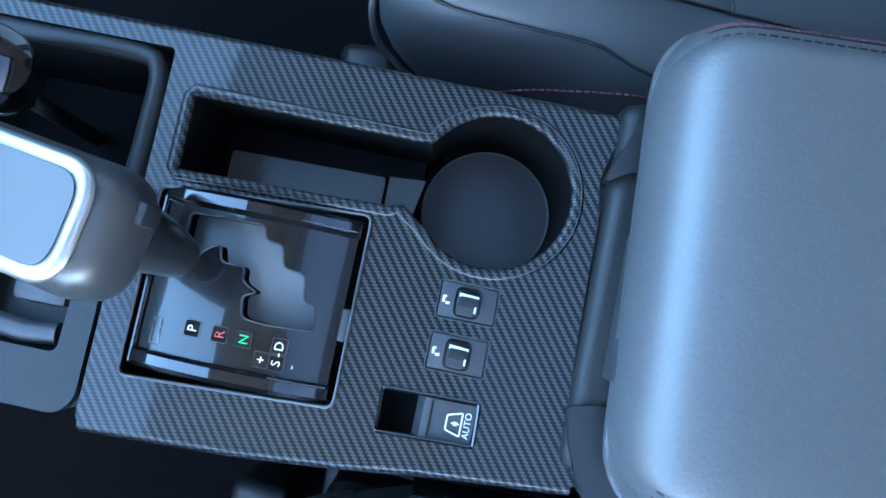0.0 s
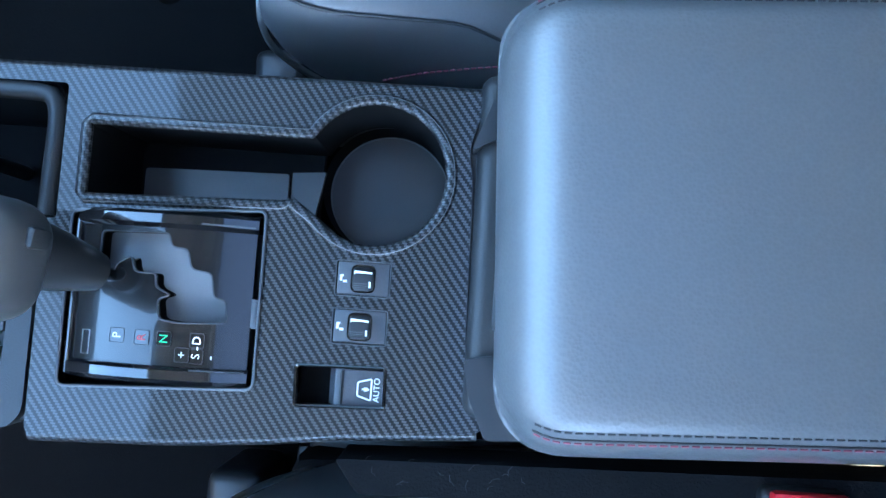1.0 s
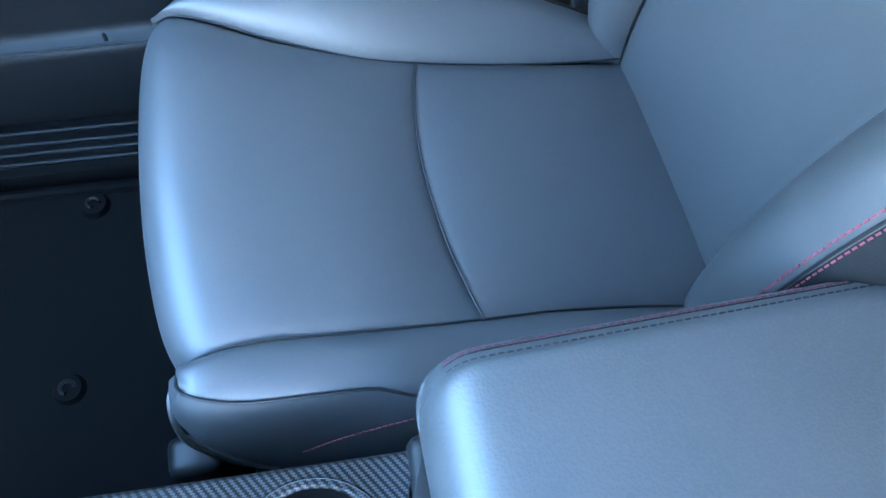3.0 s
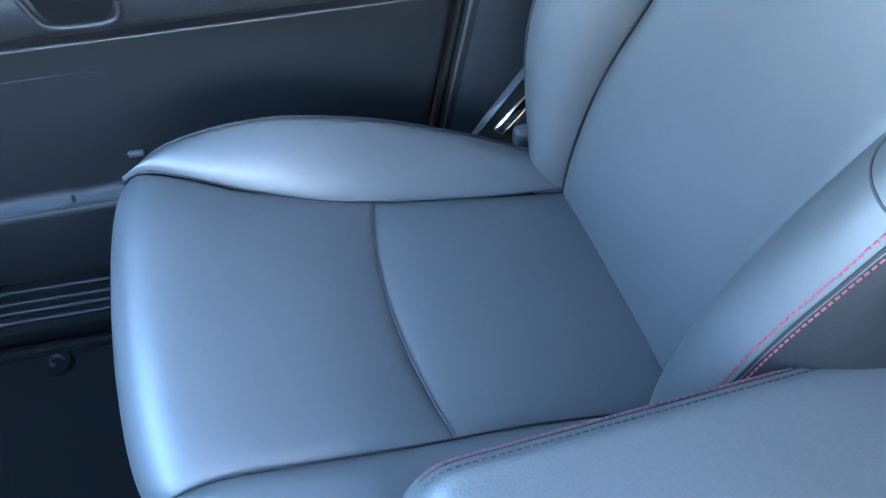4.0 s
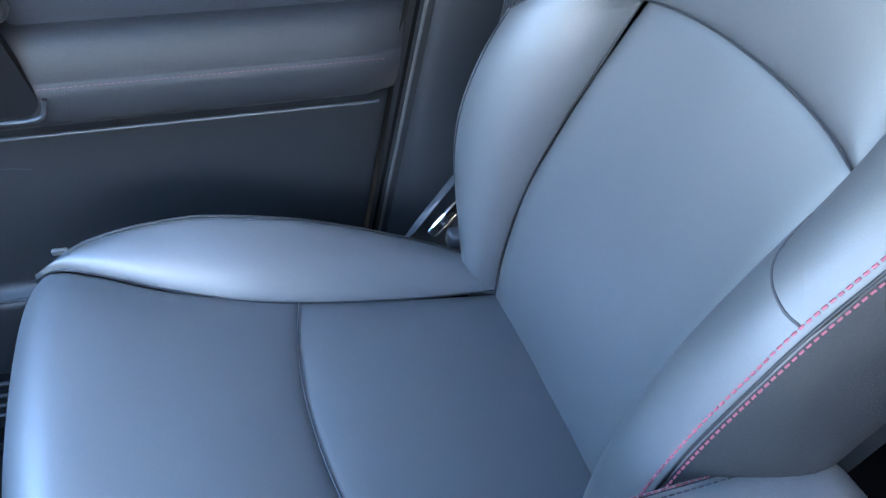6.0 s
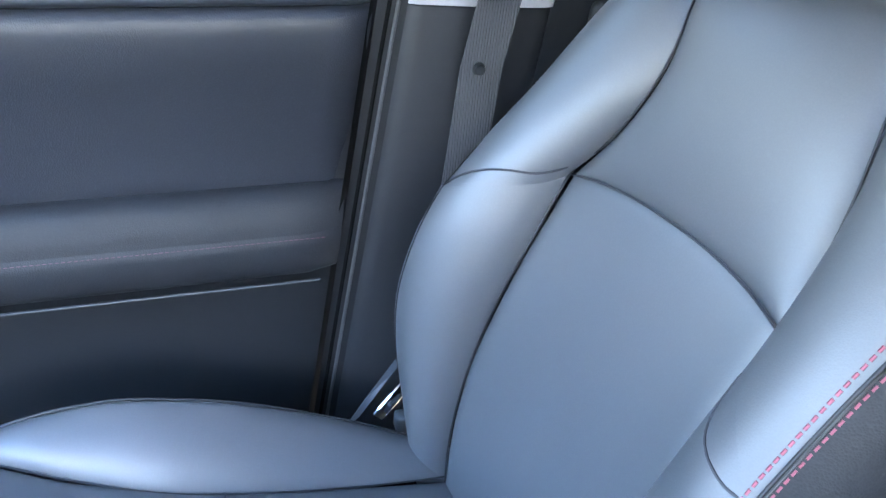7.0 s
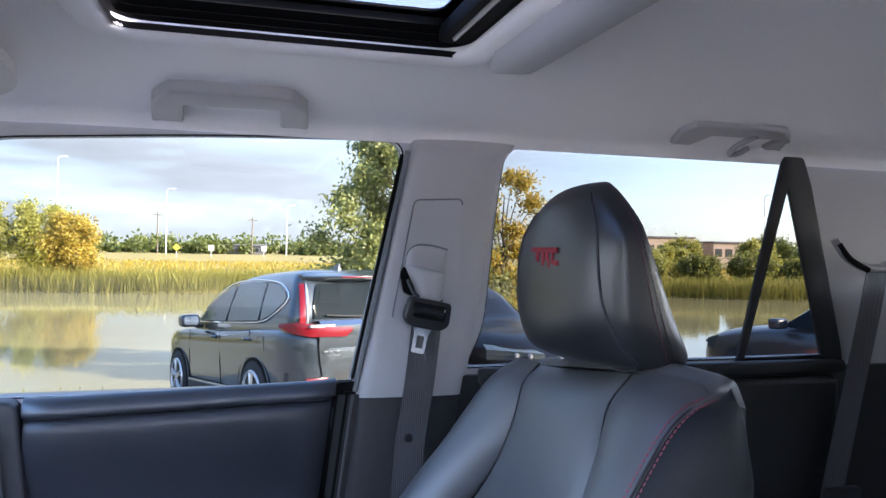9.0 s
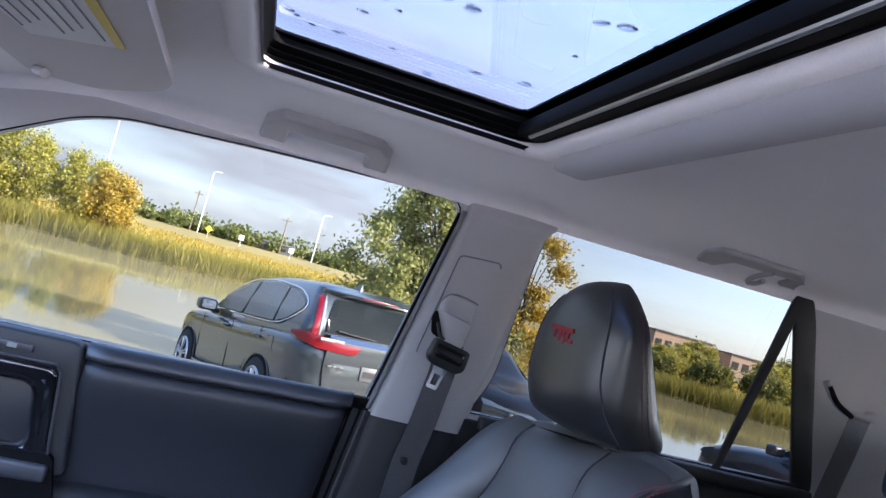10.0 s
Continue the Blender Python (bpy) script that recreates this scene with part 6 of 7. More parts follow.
part("webbing", ribbon([((1.285, 0.713, 0.975), (1, 0, -0.1)), ((1.262, 0.706, 0.90), (1, 0, -0.2)), ((1.215, 0.695, 0.75), (1, 0, -0.25)), ((1.165, 0.68, 0.60), (1, 0, -0.3)), ((1.12, 0.66, 0.47), (1, 0, -0.3)), ((1.10, 0.64, 0.36), (1, 0, -0.3))], [0.050, 0.049, 0.048, 0.048, 0.048, 0.048]), WEBBING, rear_belt)
part("tongue_housing", box(1.125, 1.200, 0.655, 0.672, 0.555, 0.590, 0.006, 3), PLASTIC, rear_belt, "black tongue housing")
part("tongue", slab(rounded([(1.138, 0.552), (1.160, 0.556), (1.154, 0.515), (1.132, 0.512)], 0.003), [rounded([(1.142, 0.540), (1.152, 0.541), (1.149, 0.524), (1.139, 0.523)], 0.002)], 0.655, 0.658, SIDE), CHROME, rear_belt, "bright metal tongue")
rear_door = thing("door_2", "closed rear door panel, black plastic with armrest", "car door", kind="structure")
part("belt_rail", box(0.51, 1.24, 0.735, 0.762, 0.775, 0.803, 0.008, 3), PLASTIC, rear_door, "black window rail")
part("panel", box(0.52, 1.22, 0.730, 0.752, 0.06, 0.772, 0.012, 3), PLASTIC, rear_door)
part("armrest", box(0.55, 1.05, 0.690, 0.735, 0.50, 0.56, 0.015, 4), LEATHER, rear_door, "black armrest")

# ---- outdoors: ground, pond, far bank ----
ASPHALT = material("asphalt", (0.22, 0.21, 0.195), 0.85, grain=0.6, grain_size=0.02, bump=0.3, stain=0.5, stain_size=1.5)
GRASS = material("meadow_grass", (0.24, 0.185, 0.04), 0.9, grain=0.7, grain_size=0.4, stain=0.9, stain_size=6.0)
BARK = material("tree_bark", (0.10, 0.075, 0.05), 0.9, grain=0.5, grain_size=0.03, bump=0.5, stain=0.4, stain_size=0.3)


def leaf_material(name, colour, spread=0.7):
    m = material(name, colour, 0.55, grain=0.3, grain_size=0.3, stain=0.5, stain_size=1.2)
    n, l = m.node_tree.nodes, m.node_tree.links
    b = n["Principled BSDF"]
    g, old = n.new("ShaderNodeNewGeometry"), b.inputs["Base Color"].links[0].from_node
    k = n.new("ShaderNodeMath")
    k.operation, k.inputs[1].default_value, k.inputs[2].default_value = "MULTIPLY_ADD", spread, 1 - spread / 2
    l.new(g.outputs["Random Per Island"], k.inputs[0])
    hue = n.new("ShaderNodeHueSaturation")
    l.new(old.outputs["Color"], hue.inputs["Color"])
    l.new(k.outputs[0], hue.inputs["Value"])
    l.new(hue.outputs["Color"], b.inputs["Base Color"])
    # light that comes through a leaf
    t, add = n.new("ShaderNodeBsdfTranslucent"), n.new("ShaderNodeMixShader")
    add.inputs[0].default_value = 0.52
    l.new(hue.outputs["Color"], t.inputs["Color"])
    l.new(b.outputs[0], add.inputs[1])
    l.new(t.outputs[0], add.inputs[2])
    l.new(add.outputs[0], n["Material Output"].inputs["Surface"])
    return m


LEAF = leaf_material("green_leaves", (0.15, 0.17, 0.040))
LEAF_GOLD = leaf_material("golden_leaves", (0.42, 0.31, 0.040), 0.35)
LEAF_LIGHT = leaf_material("pale_green_leaves", (0.36, 0.34, 0.060), 0.35)
LEAF_TREE = leaf_material("olive_leaves", (0.25, 0.26, 0.080), 0.6)
LEAF_MID = leaf_material("mid_green_leaves", (0.21, 0.215, 0.045))
REED = leaf_material("reed_blades", (0.27, 0.245, 0.045), 0.4)

GZ, WZ = -0.86, -1.50


def near_shore(x):
    return 11.25 + 0.08 * math.sin(x * 0.35) + 0.02 * x + 3.4 * math.exp(-((x - 4.6) / 1.9) ** 2)


def lot(y):
    """The parking lot falls gently towards the pond."""
    return GZ - 0.0857 * max(0.0, y - 7.5)


def far_shore(x):
    return 39.5 + 1.6 * math.sin(x * 0.11 + 1.0) + 0.9 * math.sin(x * 0.37) - 0.10 * x


def ground_height(x, y):
    a, b = near_shore(x), far_shore(x)
    if y < a:
        return lot(min(y, 11.5))
    if y < b:
        d = min(y - a, (b - y) * 0.6)
        return max(-2.4, lot(11.5) - 0.6 * d)
    rise = min(1.0, (y - b) / 4.0)
    return WZ + 0.25 * rise + 0.20 * min(1.0, max(0, (y - b - 20) / 60))


bm = bmesh.new()
gx = [-3000, -1200, -500, -200, -110, -70] + list(np.linspace(-50, 60, 56)) + [75, 110, 200, 500, 1200, 3000]
gy = [-3000, -800, -200, -60, -20, 0, 5, 7.5] + list(np.linspace(8, 17, 46)) + [20, 25, 30] + list(np.linspace(34, 48, 22)) + [52, 58, 66, 80, 100, 130, 180, 260, 500, 1200, 3000]
grid = [[bm.verts.new((x, y, ground_height(x, y))) for y in gy] for x in gx]
for a, b in zip(grid, grid[1:]):
    for j in range(len(gy) - 1):
        bm.faces.new((a[j], a[j + 1], b[j + 1], b[j]))
part("ground", bm, GRASS, kind="structure", label="dry yellow meadow ground", angle=80)
bm = bmesh.new()
lot_x = list(np.linspace(-60, 60, 61))
rows = [[bm.verts.new((x, y, lot(y) + 0.006)) for y in (-40, -5, 5, 7.5, 8.5, 9.5, 10.5, min(near_shore(x), 11.5) - 0.12)] for x in lot_x]
for p, q in zip(rows, rows[1:]):
    for j in range(7):
        bm.faces.new((p[j], p[j + 1], q[j + 1], q[j]))
part("pavement", bm, ASPHALT, kind="structure", label="pale worn asphalt parking lot", smooth=False)


def water_material():
    m = bpy.data.materials.new("pond_water")
    m.use_nodes = True
    n, l = m.node_tree.nodes, m.node_tree.links
    b = n["Principled BSDF"]
    b.inputs["Roughness"].default_value, b.inputs["IOR"].default_value = 0.05, 1.33
    c, w, up = n.new("ShaderNodeTexCoord"), n.new("ShaderNodeTexNoise"), n.new("ShaderNodeBump")
    w.inputs["Scale"].default_value, w.inputs["Detail"].default_value = 2.2, 4
    up.inputs["Strength"].default_value, up.inputs["Distance"].default_value = 0.06, 0.02
    patch, ramp_, mix = n.new("ShaderNodeTexNoise"), n.new("ShaderNodeValToRGB"), n.new("ShaderNodeMix")
    long_ = n.new("ShaderNodeMapping")
    long_.inputs["Scale"].default_value = (0.10, 0.45, 1)
    patch.inputs["Scale"].default_value, patch.inputs["Detail"].default_value = 1.0, 6
    ramp_.color_ramp.elements[0].position, ramp_.color_ramp.elements[1].position = 0.55, 0.68
    mix.data_type = "RGBA"
    mix.inputs[6].default_value, mix.inputs[7].default_value = (0.20, 0.18, 0.095, 1), (0.36, 0.31, 0.14, 1)
    l.new(c.outputs["Object"], w.inputs["Vector"])
    l.new(c.outputs["Object"], long_.inputs["Vector"])
    l.new(long_.outputs["Vector"], patch.inputs["Vector"])
    l.new(patch.outputs["Fac"], ramp_.inputs["Fac"])
    l.new(ramp_.outputs["Color"], mix.inputs[0])
    l.new(mix.outputs[2], b.inputs["Base Color"])
    l.new(w.outputs["Fac"], up.inputs["Height"])
    l.new(up.outputs["Normal"], b.inputs["Normal"])
    return m


bm = bmesh.new()
bm.faces.new([bm.verts.new(p) for p in ((-160, 10.5, WZ), (160, 10.5, WZ), (160, 60, WZ), (-160, 60, WZ))])
part("water", bm, water_material(), kind="structure", label="still pond with patches of weed", smooth=False)


def blades(name, spots, height, width, mat, label, category, seed, lean=0.25, per=1):
    """Upright leaves at spots (x, y, z), one object."""
    r = np.random.RandomState(seed)
    p = np.repeat(np.array(spots), per, axis=0)
    n_ = len(p)
    p = p + np.c_[r.normal(0, 0.25, (n_, 2)), np.zeros(n_)]
    h = height * r.uniform(0.55, 1.15, n_)
    ang = r.uniform(0, math.pi, n_)
    w = width * r.uniform(0.6, 1.4, n_)
    dx, dy = np.cos(ang) * w / 2, np.sin(ang) * w / 2
    lx, ly = r.normal(0, lean, n_) * h, r.normal(0, lean, n_) * h
    v = np.zeros((n_, 5, 3))
    v[:, 0] = p + np.c_[-dx, -dy, np.zeros(n_)]
    v[:, 1] = p + np.c_[dx, dy, np.zeros(n_)]
    v[:, 2] = p + np.c_[dx * 0.8 + lx * 0.4, dy * 0.8 + ly * 0.4, h * 0.6]
    v[:, 3] = p + np.c_[lx, ly, h]
    v[:, 4] = p + np.c_[-dx * 0.8 + lx * 0.4, -dy * 0.8 + ly * 0.4, h * 0.6]
    f = np.arange(n_ * 5).reshape(n_, 5)
    me = bpy.data.meshes.new(name)
    me.from_pydata(v.reshape(-1, 3).tolist(), [], f.tolist())
    me.materials.append(mat)
    return tagged(new(name, me), label, category, kind="stuff")


rr = np.random.RandomState(11)
spots = []
for k in range(70000):
    x = rr.uniform(-34, 62)
    d = abs(rr.normal(0, 1.7))
    y = far_shore(x) - 0.9 + d
    spots.append((x, y, ground_height(x, y) - 0.05))
blades("reeds", spots, 1.10, 0.022, REED, "yellow green reeds along the far bank", "reeds", 5, 0.20)
spots = []
for k in range(26000):
    x, y = rr.uniform(-45, 75), 0
    y = far_shore(x) + 3.5 + rr.uniform(0, 1) ** 1.6 * 45
    spots.append((x, y, ground_height(x, y) - 0.05))
blades("meadow_grass", spots, 0.45, 0.10, LEAF_GOLD, "dry golden meadow grass beyond the pond", "grass", 6, 0.5)
spots = []
for k in range(9000):
    x = rr.uniform(-22, 26)
    y = min(near_shore(x), 11.5) - 0.10 + abs(rr.normal(0, 0.22)) + rr.uniform(0, 1) * max(0.0, near_shore(x) - 11.5)
    spots.append((x, y, ground_height(x, y) - 0.02))
blades("verge_grass", spots, 0.07, 0.010, REED, "strip of grass between the lot and the water", "grass", 9, 0.4)


def tree(name, base, height, spread, leaves, mat, label, category="tree", seed=1, size=0.14, low=0.28, group="", trunk=0.05, tall=1.0, lumps=16, cone=False):
    """A tapered trunk with limbs and a crown of many separate leaves in uneven clumps."""
    r = np.random.RandomState(seed)
    t = thing(name, label, category, group)
    b = Vector(base)
    top = height * 0.86
    bm = tube([b + Vector((0.03 * math.sin(k * 2.1), 0.03 * math.cos(k * 1.7), top * k / 6 - 0.1)) for k in range(7)], [trunk * (1 - 0.13 * k) for k in range(7)], sides=9)
    clumps = []
    for k in range(lumps):
        f = (k + 0.5) / lumps
        z = height * (low + (1 - low) * f)
        reach = spread * (math.sin(math.pi * min(1, 0.22 + 0.78 * (1 - f))) ** 0.8) * r.uniform(0.45, 1.0)
        if cone:
            reach = spread * (1 - f) ** 0.8 * r.uniform(0.35, 1.12)
        a = k * 2.4 + r.uniform(-0.4, 0.4)
        c = Vector((b.x + math.cos(a) * reach * 0.72, b.y + math.sin(a) * reach * 0.72, b.z + z))
        clumps.append((c, spread * r.uniform(0.20, 0.42) * (0.50 - 0.24 * f if cone else 1)))
        start = b + Vector((0, 0, max(0.2, z * 0.62)))
        tube([start, start.lerp(c, 0.5) + Vector((0, 0, 0.10)), c], [trunk * 0.35, trunk * 0.22, trunk * 0.08], sides=6, bm=bm)
    part("trunk", bm, BARK, t, "brown trunk with limbs")
    per = max(20, leaves // len(clumps))
    vs, fs = [], []
    for c, cr_ in clumps:
        d = r.normal(size=(per, 3))
        d /= np.linalg.norm(d, axis=1)[:, None]
        rad = cr_ * np.minimum(1.5, np.abs(r.normal(0.45, 0.42, per)))
        pos = np.array(c) + d * rad[:, None] * np.array((1, 1, 0.78 * tall))
        u = r.normal(size=(per, 3))
        u /= np.linalg.norm(u, axis=1)[:, None]
        w = np.cross(u, r.normal(size=(per, 3)))
        w /= np.linalg.norm(w, axis=1)[:, None]
        s = size * r.uniform(0.6, 1.3, per)[:, None]
        q = np.stack([pos - u * s, pos - w * s * 0.45, pos + u * s, pos + w * s * 0.45], 1)
        k0 = len(vs)
        vs.extend(q.reshape(-1, 3).tolist())
        fs.extend((np.arange(per * 4).reshape(per, 4) + k0).tolist())
    me = bpy.data.meshes.new("crown")
    me.from_pydata(vs, [], fs)
    me.materials.append(mat)
    o = new("crown", me)
    o.parent = t
    return t


tree("tree", (3.35, 13.9, -1.28), 5.5, 3.3, 70000, LEAF_TREE, "young green leafy tree by the water", seed=5, size=0.052, low=0.08, lumps=150, cone=True)
tree("tree", (5.25, 13.6, -1.28), 4.0, 1.05, 11000, LEAF_GOLD, "small tree with brown and golden leaves", seed=8, size=0.05, low=0.18, lumps=18)
bank = lambda x, d: (x, far_shore(x) + d, ground_height(x, far_shore(x) + d))
for k, (x, d, h, s, mat, lab) in enumerate(((-13.4, 4.0, 4.6, 2.4, LEAF_LIGHT, "pale green leafy tree on the far bank"), (-10.4, 5.0, 4.1, 2.2, LEAF_LIGHT, "pale green leafy tree on the far bank"), (-16.8, 5.0, 5.2, 2.6, LEAF_LIGHT, "tall pale green tree on the far bank"),
                                            (-7.9, 1.2, 3.6, 1.75, LEAF_GOLD, "golden willow bush at the water"), (-20.5, 4.0, 5.6, 2.6, LEAF, "green tree on the far bank"), (-24.5, 6.0, 6.5, 2.9, LEAF, "green tree on the far bank"),
                                            (25.5, 6.0, 2.2, 1.5, LEAF_LIGHT, "yellow green bush on the far bank"), (28.0, 9.0, 2.4, 1.6, LEAF_LIGHT, "yellow green bush on the far bank"), (33.0, 7.0, 2.9, 1.7, LEAF_LIGHT, "yellow green bush on the far bank"),
                                            (38.5, 6.0, 3.4, 2.0, LEAF_LIGHT, "yellow green bush on the far bank"), (43.0, 8.0, 4.8, 2.2, LEAF_LIGHT, "pale green tree on the far bank"), (22.0, 8.0, 2.6, 1.6, LEAF, "green bush on the far bank"),
                                            (24.0, 3.0, 1.7, 1.3, LEAF_MID, "low green bush on the far bank"), (27.0, 3.5, 1.9, 1.5, LEAF_MID, "low green bush on the far bank"), (30.2, 4.0, 2.0, 1.6, LEAF_MID, "low green bush on the far bank"),
                                            (33.6, 3.4, 1.8, 1.5, LEAF_MID, "low green bush on the far bank"), (36.4, 9.0, 3.2, 1.8, LEAF, "green bush on the far bank"), (41.0, 4.5, 2.1, 1.7, LEAF_MID, "low green bush on the far bank"),
                                            (46.5, 5.0, 2.4, 1.9, LEAF_MID, "low green bush on the far bank"), (30.8, 12.0, 3.0, 1.7, LEAF_LIGHT, "yellow green bush on the far bank"))):
    tree("bank_tree", bank(x, d), h, s, 15000, mat, lab, seed=20 + k, size=0.10, low=0.10, group="trees on the far bank", trunk=0.08, lumps=34)

# far tree line across the pond, and an unseen row behind the lot: one mass of leaf clumps
r = np.random.RandomState(77)
vs, fs = [], []
for k in range(620):
    x = r.uniform(-120, 210)
    y = r.uniform(150, 175) - 0.10 * max(0, x)
    z0 = -1.1
    # this row is out of view, added to darken reflections in the cars
    if k >= 420:
        x, y = r.uniform(-90, 90), r.uniform(-52, -44)
    h = r.choice((1.8, 2.2, 2.6, 3.4, 4.3)) * r.uniform(0.85, 1.1) * (1.2 if x > 80 else 1.0) * (2.6 if y < 0 else 1.0)
    n_ = 110
    d = r.normal(size=(n_, 3))
    d /= np.linalg.norm(d, axis=1)[:, None]
    pos = np.array((x, y, z0 + h * 0.5)) + d * np.array((h * 0.85, h * 0.6, h * 0.55)) * r.uniform(0.4, 1, (n_, 1))
    u, w = r.normal(size=(n_, 3)), r.normal(size=(n_, 3))
    u /= np.linalg.norm(u, axis=1)[:, None]
    w = np.cross(u, w)
    w /= np.linalg.norm(w, axis=1)[:, None]
    q = np.stack([pos - u * 0.46, pos - w * 0.30, pos + u * 0.46, pos + w * 0.30], 1)
    k0 = len(vs)
    vs.extend(q.reshape(-1, 3).tolist())
    fs.extend((np.arange(n_ * 4).reshape(n_, 4) + k0).tolist())
me = bpy.data.meshes.new("far_woods")
me.from_pydata(vs, [], fs)
me.materials.append(LEAF)
tagged(new("far_woods", me), "distant green tree line and an unseen row behind the lot", "woods", kind="stuff")

# poles, signs, buildings and the hydrant
POLE = material("galvanised_pole", (0.62, 0.62, 0.60), 0.5, stain=0.2, stain_size=1.0)
WOOD = material("weathered_pole", (0.16, 0.13, 0.10), 0.9, grain=0.4, grain_size=0.05, stain=0.3, stain_size=1.0)
BRICK = material("tan_masonry", (0.36, 0.27, 0.20), 0.85, grain=0.3, grain_size=0.3, stain=0.3, stain_size=3.0)
ROOF = material("dark_roofing", (0.10, 0.10, 0.11), 0.8, stain=0.3, stain_size=3.0)
ROOF_RED = material("red_roofing", (0.22, 0.06, 0.04), 0.8, stain=0.3, stain_size=3.0)
DARK_PANE = material("dark_window_pane", (0.02, 0.025, 0.03), 0.1, stain=0.2, stain_size=1.0)
for (x, y, h, rad, mat, lab) in ((-30.5, 146.4, 17.0, 0.17, POLE, "tall pale street lamp pole"), (-12.4, 149.0, 12.1, 0.15, POLE, "tall pale street lamp pole"), (9.8, 149.2, 9.7, 0.15, POLE, "tall pale street lamp pole"),
                                 (95.0, 118.0, 13.0, 0.15, POLE, "tall pale street lamp pole")):
    p = thing("street_lamp", lab, "street lamp", "street lamps")
    part("pole", tube([(x, y, -1.3), (x, y, h * 0.5 - 1.3), (x, y, h - 1.3)], [rad, rad * 0.75, rad * 0.5], sides=10), mat, p)
    part("arm", tube([(x, y, h - 1.4), (x + 0.4, y - 0.1, h - 1.0), (x + 0.9, y - 0.2, h - 0.95)], 0.10, sides=8), mat, p)
    part("head", box(x + 0.8, x + 1.6, y - 0.35, y - 0.05, h - 1.05, h - 0.88, 0.05), mat, p)
for (x, y, h) in ((-14.2, 152.0, 8.2), (3.3, 149.5, 7.6), (-26.0, 156.0, 7.0), (100.0, 121.0, 9.0)):
    p = thing("utility_pole", "weathered wooden utility pole with crossarm", "utility pole", "utility poles")
    part("pole", tube([(x, y, -1.3), (x, y, h - 1.3)], [0.15, 0.11], sides=9), WOOD, p)
    part("crossarm", box(x - 0.9, x + 0.9, y - 0.06, y + 0.06, h - 2.0, h - 1.86), WOOD, p)


def building(x, y, w, d, h, mat, roof, label, bays, z0=-1.4):
    b = thing("building", label, "building")
    part("wall", box(x - w / 2, x + w / 2, y, y + d, z0, z0 + h), mat, b)
    part("roof", box(x - w / 2 - 0.3, x + w / 2 + 0.3, y - 0.3, y + d + 0.3, z0 + h, z0 + h + 0.35, 0.05), roof, b)
    for k in range(bays):
        wx = x - w / 2 + (k + 0.5) * w / bays
        o = part("window", box(wx - w / bays * 0.32, wx + w / bays * 0.32, y - 0.08, y + 0.05, z0 + h * 0.35, z0 + h * 0.72), DARK_PANE, b, "dark window strip")
    return b


building(0.6, 153.0, 11.0, 6.0, 1.75, ROOF, ROOF, "long low dark building across the meadow", 9, z0=-1.1)
building(18.0, 165.0, 9.0, 8.0, 2.6, BRICK, ROOF_RED, "small building with a red roof", 4)
building(88.0, 140.0, 14.0, 10.0, 5.4, BRICK, ROOF, "tan two storey building beyond the bank", 6)
building(107.0, 141.0, 13.0, 10.0, 4.6, BRICK, ROOF, "tan flat roofed building beyond the bank", 5)
YSIGN = material("yellow_sign", (0.65, 0.50, 0.03), 0.5)
for (x, y, mat, lab, turned) in ((-8.3, 118.0, YSIGN, "yellow diamond road sign", 45), (-3.4, 119.5, WHITE, "white roadside sign board", 0), (4.5, 121.0, WHITE, "small white roadside sign", 0)):
    s_ = thing("road_sign", lab, "road sign")
    part("post", tube([(x, y, -1.3), (x, y, 0.4)], 0.05, sides=8), POLE, s_)
    o = part("board", box(-0.4, 0.4, -0.02, 0.02, -0.4, 0.4, 0.01), mat, s_)
    o.matrix_local = pose(x, y - 0.08, 0.3, 0, turned, 0)
HYDRANT = material("orange_paint", (0.50, 0.10, 0.03), 0.45, stain=0.3, stain_size=0.1)
hyd = thing("fire_hydrant", "orange red fire hydrant by the kerb", "fire hydrant")
hx, hy = 4.89, 7.95
HZ = lot(hy)
prof = [(0.0, 0.14), (0.04, 0.14), (0.05, 0.09), (0.40, 0.085), (0.41, 0.12), (0.45, 0.12), (0.46, 0.095), (0.55, 0.085), (0.61, 0.05), (0.63, 0.03), (0.68, 0.028)]
kerb = thing("kerb_block", "yellow painted kerb block by the hydrant", "kerb")
part("block", box(hx - 0.75, hx - 0.18, hy + 0.55, hy + 0.70, lot(hy + 0.6), lot(hy + 0.6) + 0.13, 0.02), YSIGN, kerb)
part("barrel", tube([(hx, hy, HZ + 1.36 * z) for z, q in prof], [1.15 * q for z, q in prof], sides=16), HYDRANT, hyd, angle=30)
part("outlet", tube([(hx - 0.18, hy, HZ + 0.46), (hx + 0.18, hy, HZ + 0.46)], 0.05, sides=12), HYDRANT, hyd)
part("outlet", tube([(hx, hy - 0.19, HZ + 0.42), (hx, hy, HZ + 0.42)], 0.06, sides=12), HYDRANT, hyd)

# ---- parked cars ----
PAINT = material("grey_blue_car_paint", (0.024, 0.030, 0.034), 0.38, spec=0.4, metal=0.3, coat=1.0, coat_rough=0.03, stain=0.1, stain_size=0.8)
PAINT_BLACK = material("black_car_paint", (0.008, 0.008, 0.008), 0.35, spec=0.25, coat=0.32, coat_rough=0.03, stain=0.1, stain_size=0.8)
PAINT_GREY = material("grey_car_paint", (0.045, 0.046, 0.05), 0.4, metal=0.3, coat=0.5, coat_rough=0.03, stain=0.1, stain_size=0.8)
CLADDING = material("wheel_arch_plastic", (0.015, 0.015, 0.015), 0.7, stain=0.2, stain_size=0.2)
TYRE = material("tyre_rubber", (0.015, 0.015, 0.015), 0.85, stain=0.3, stain_size=0.1)
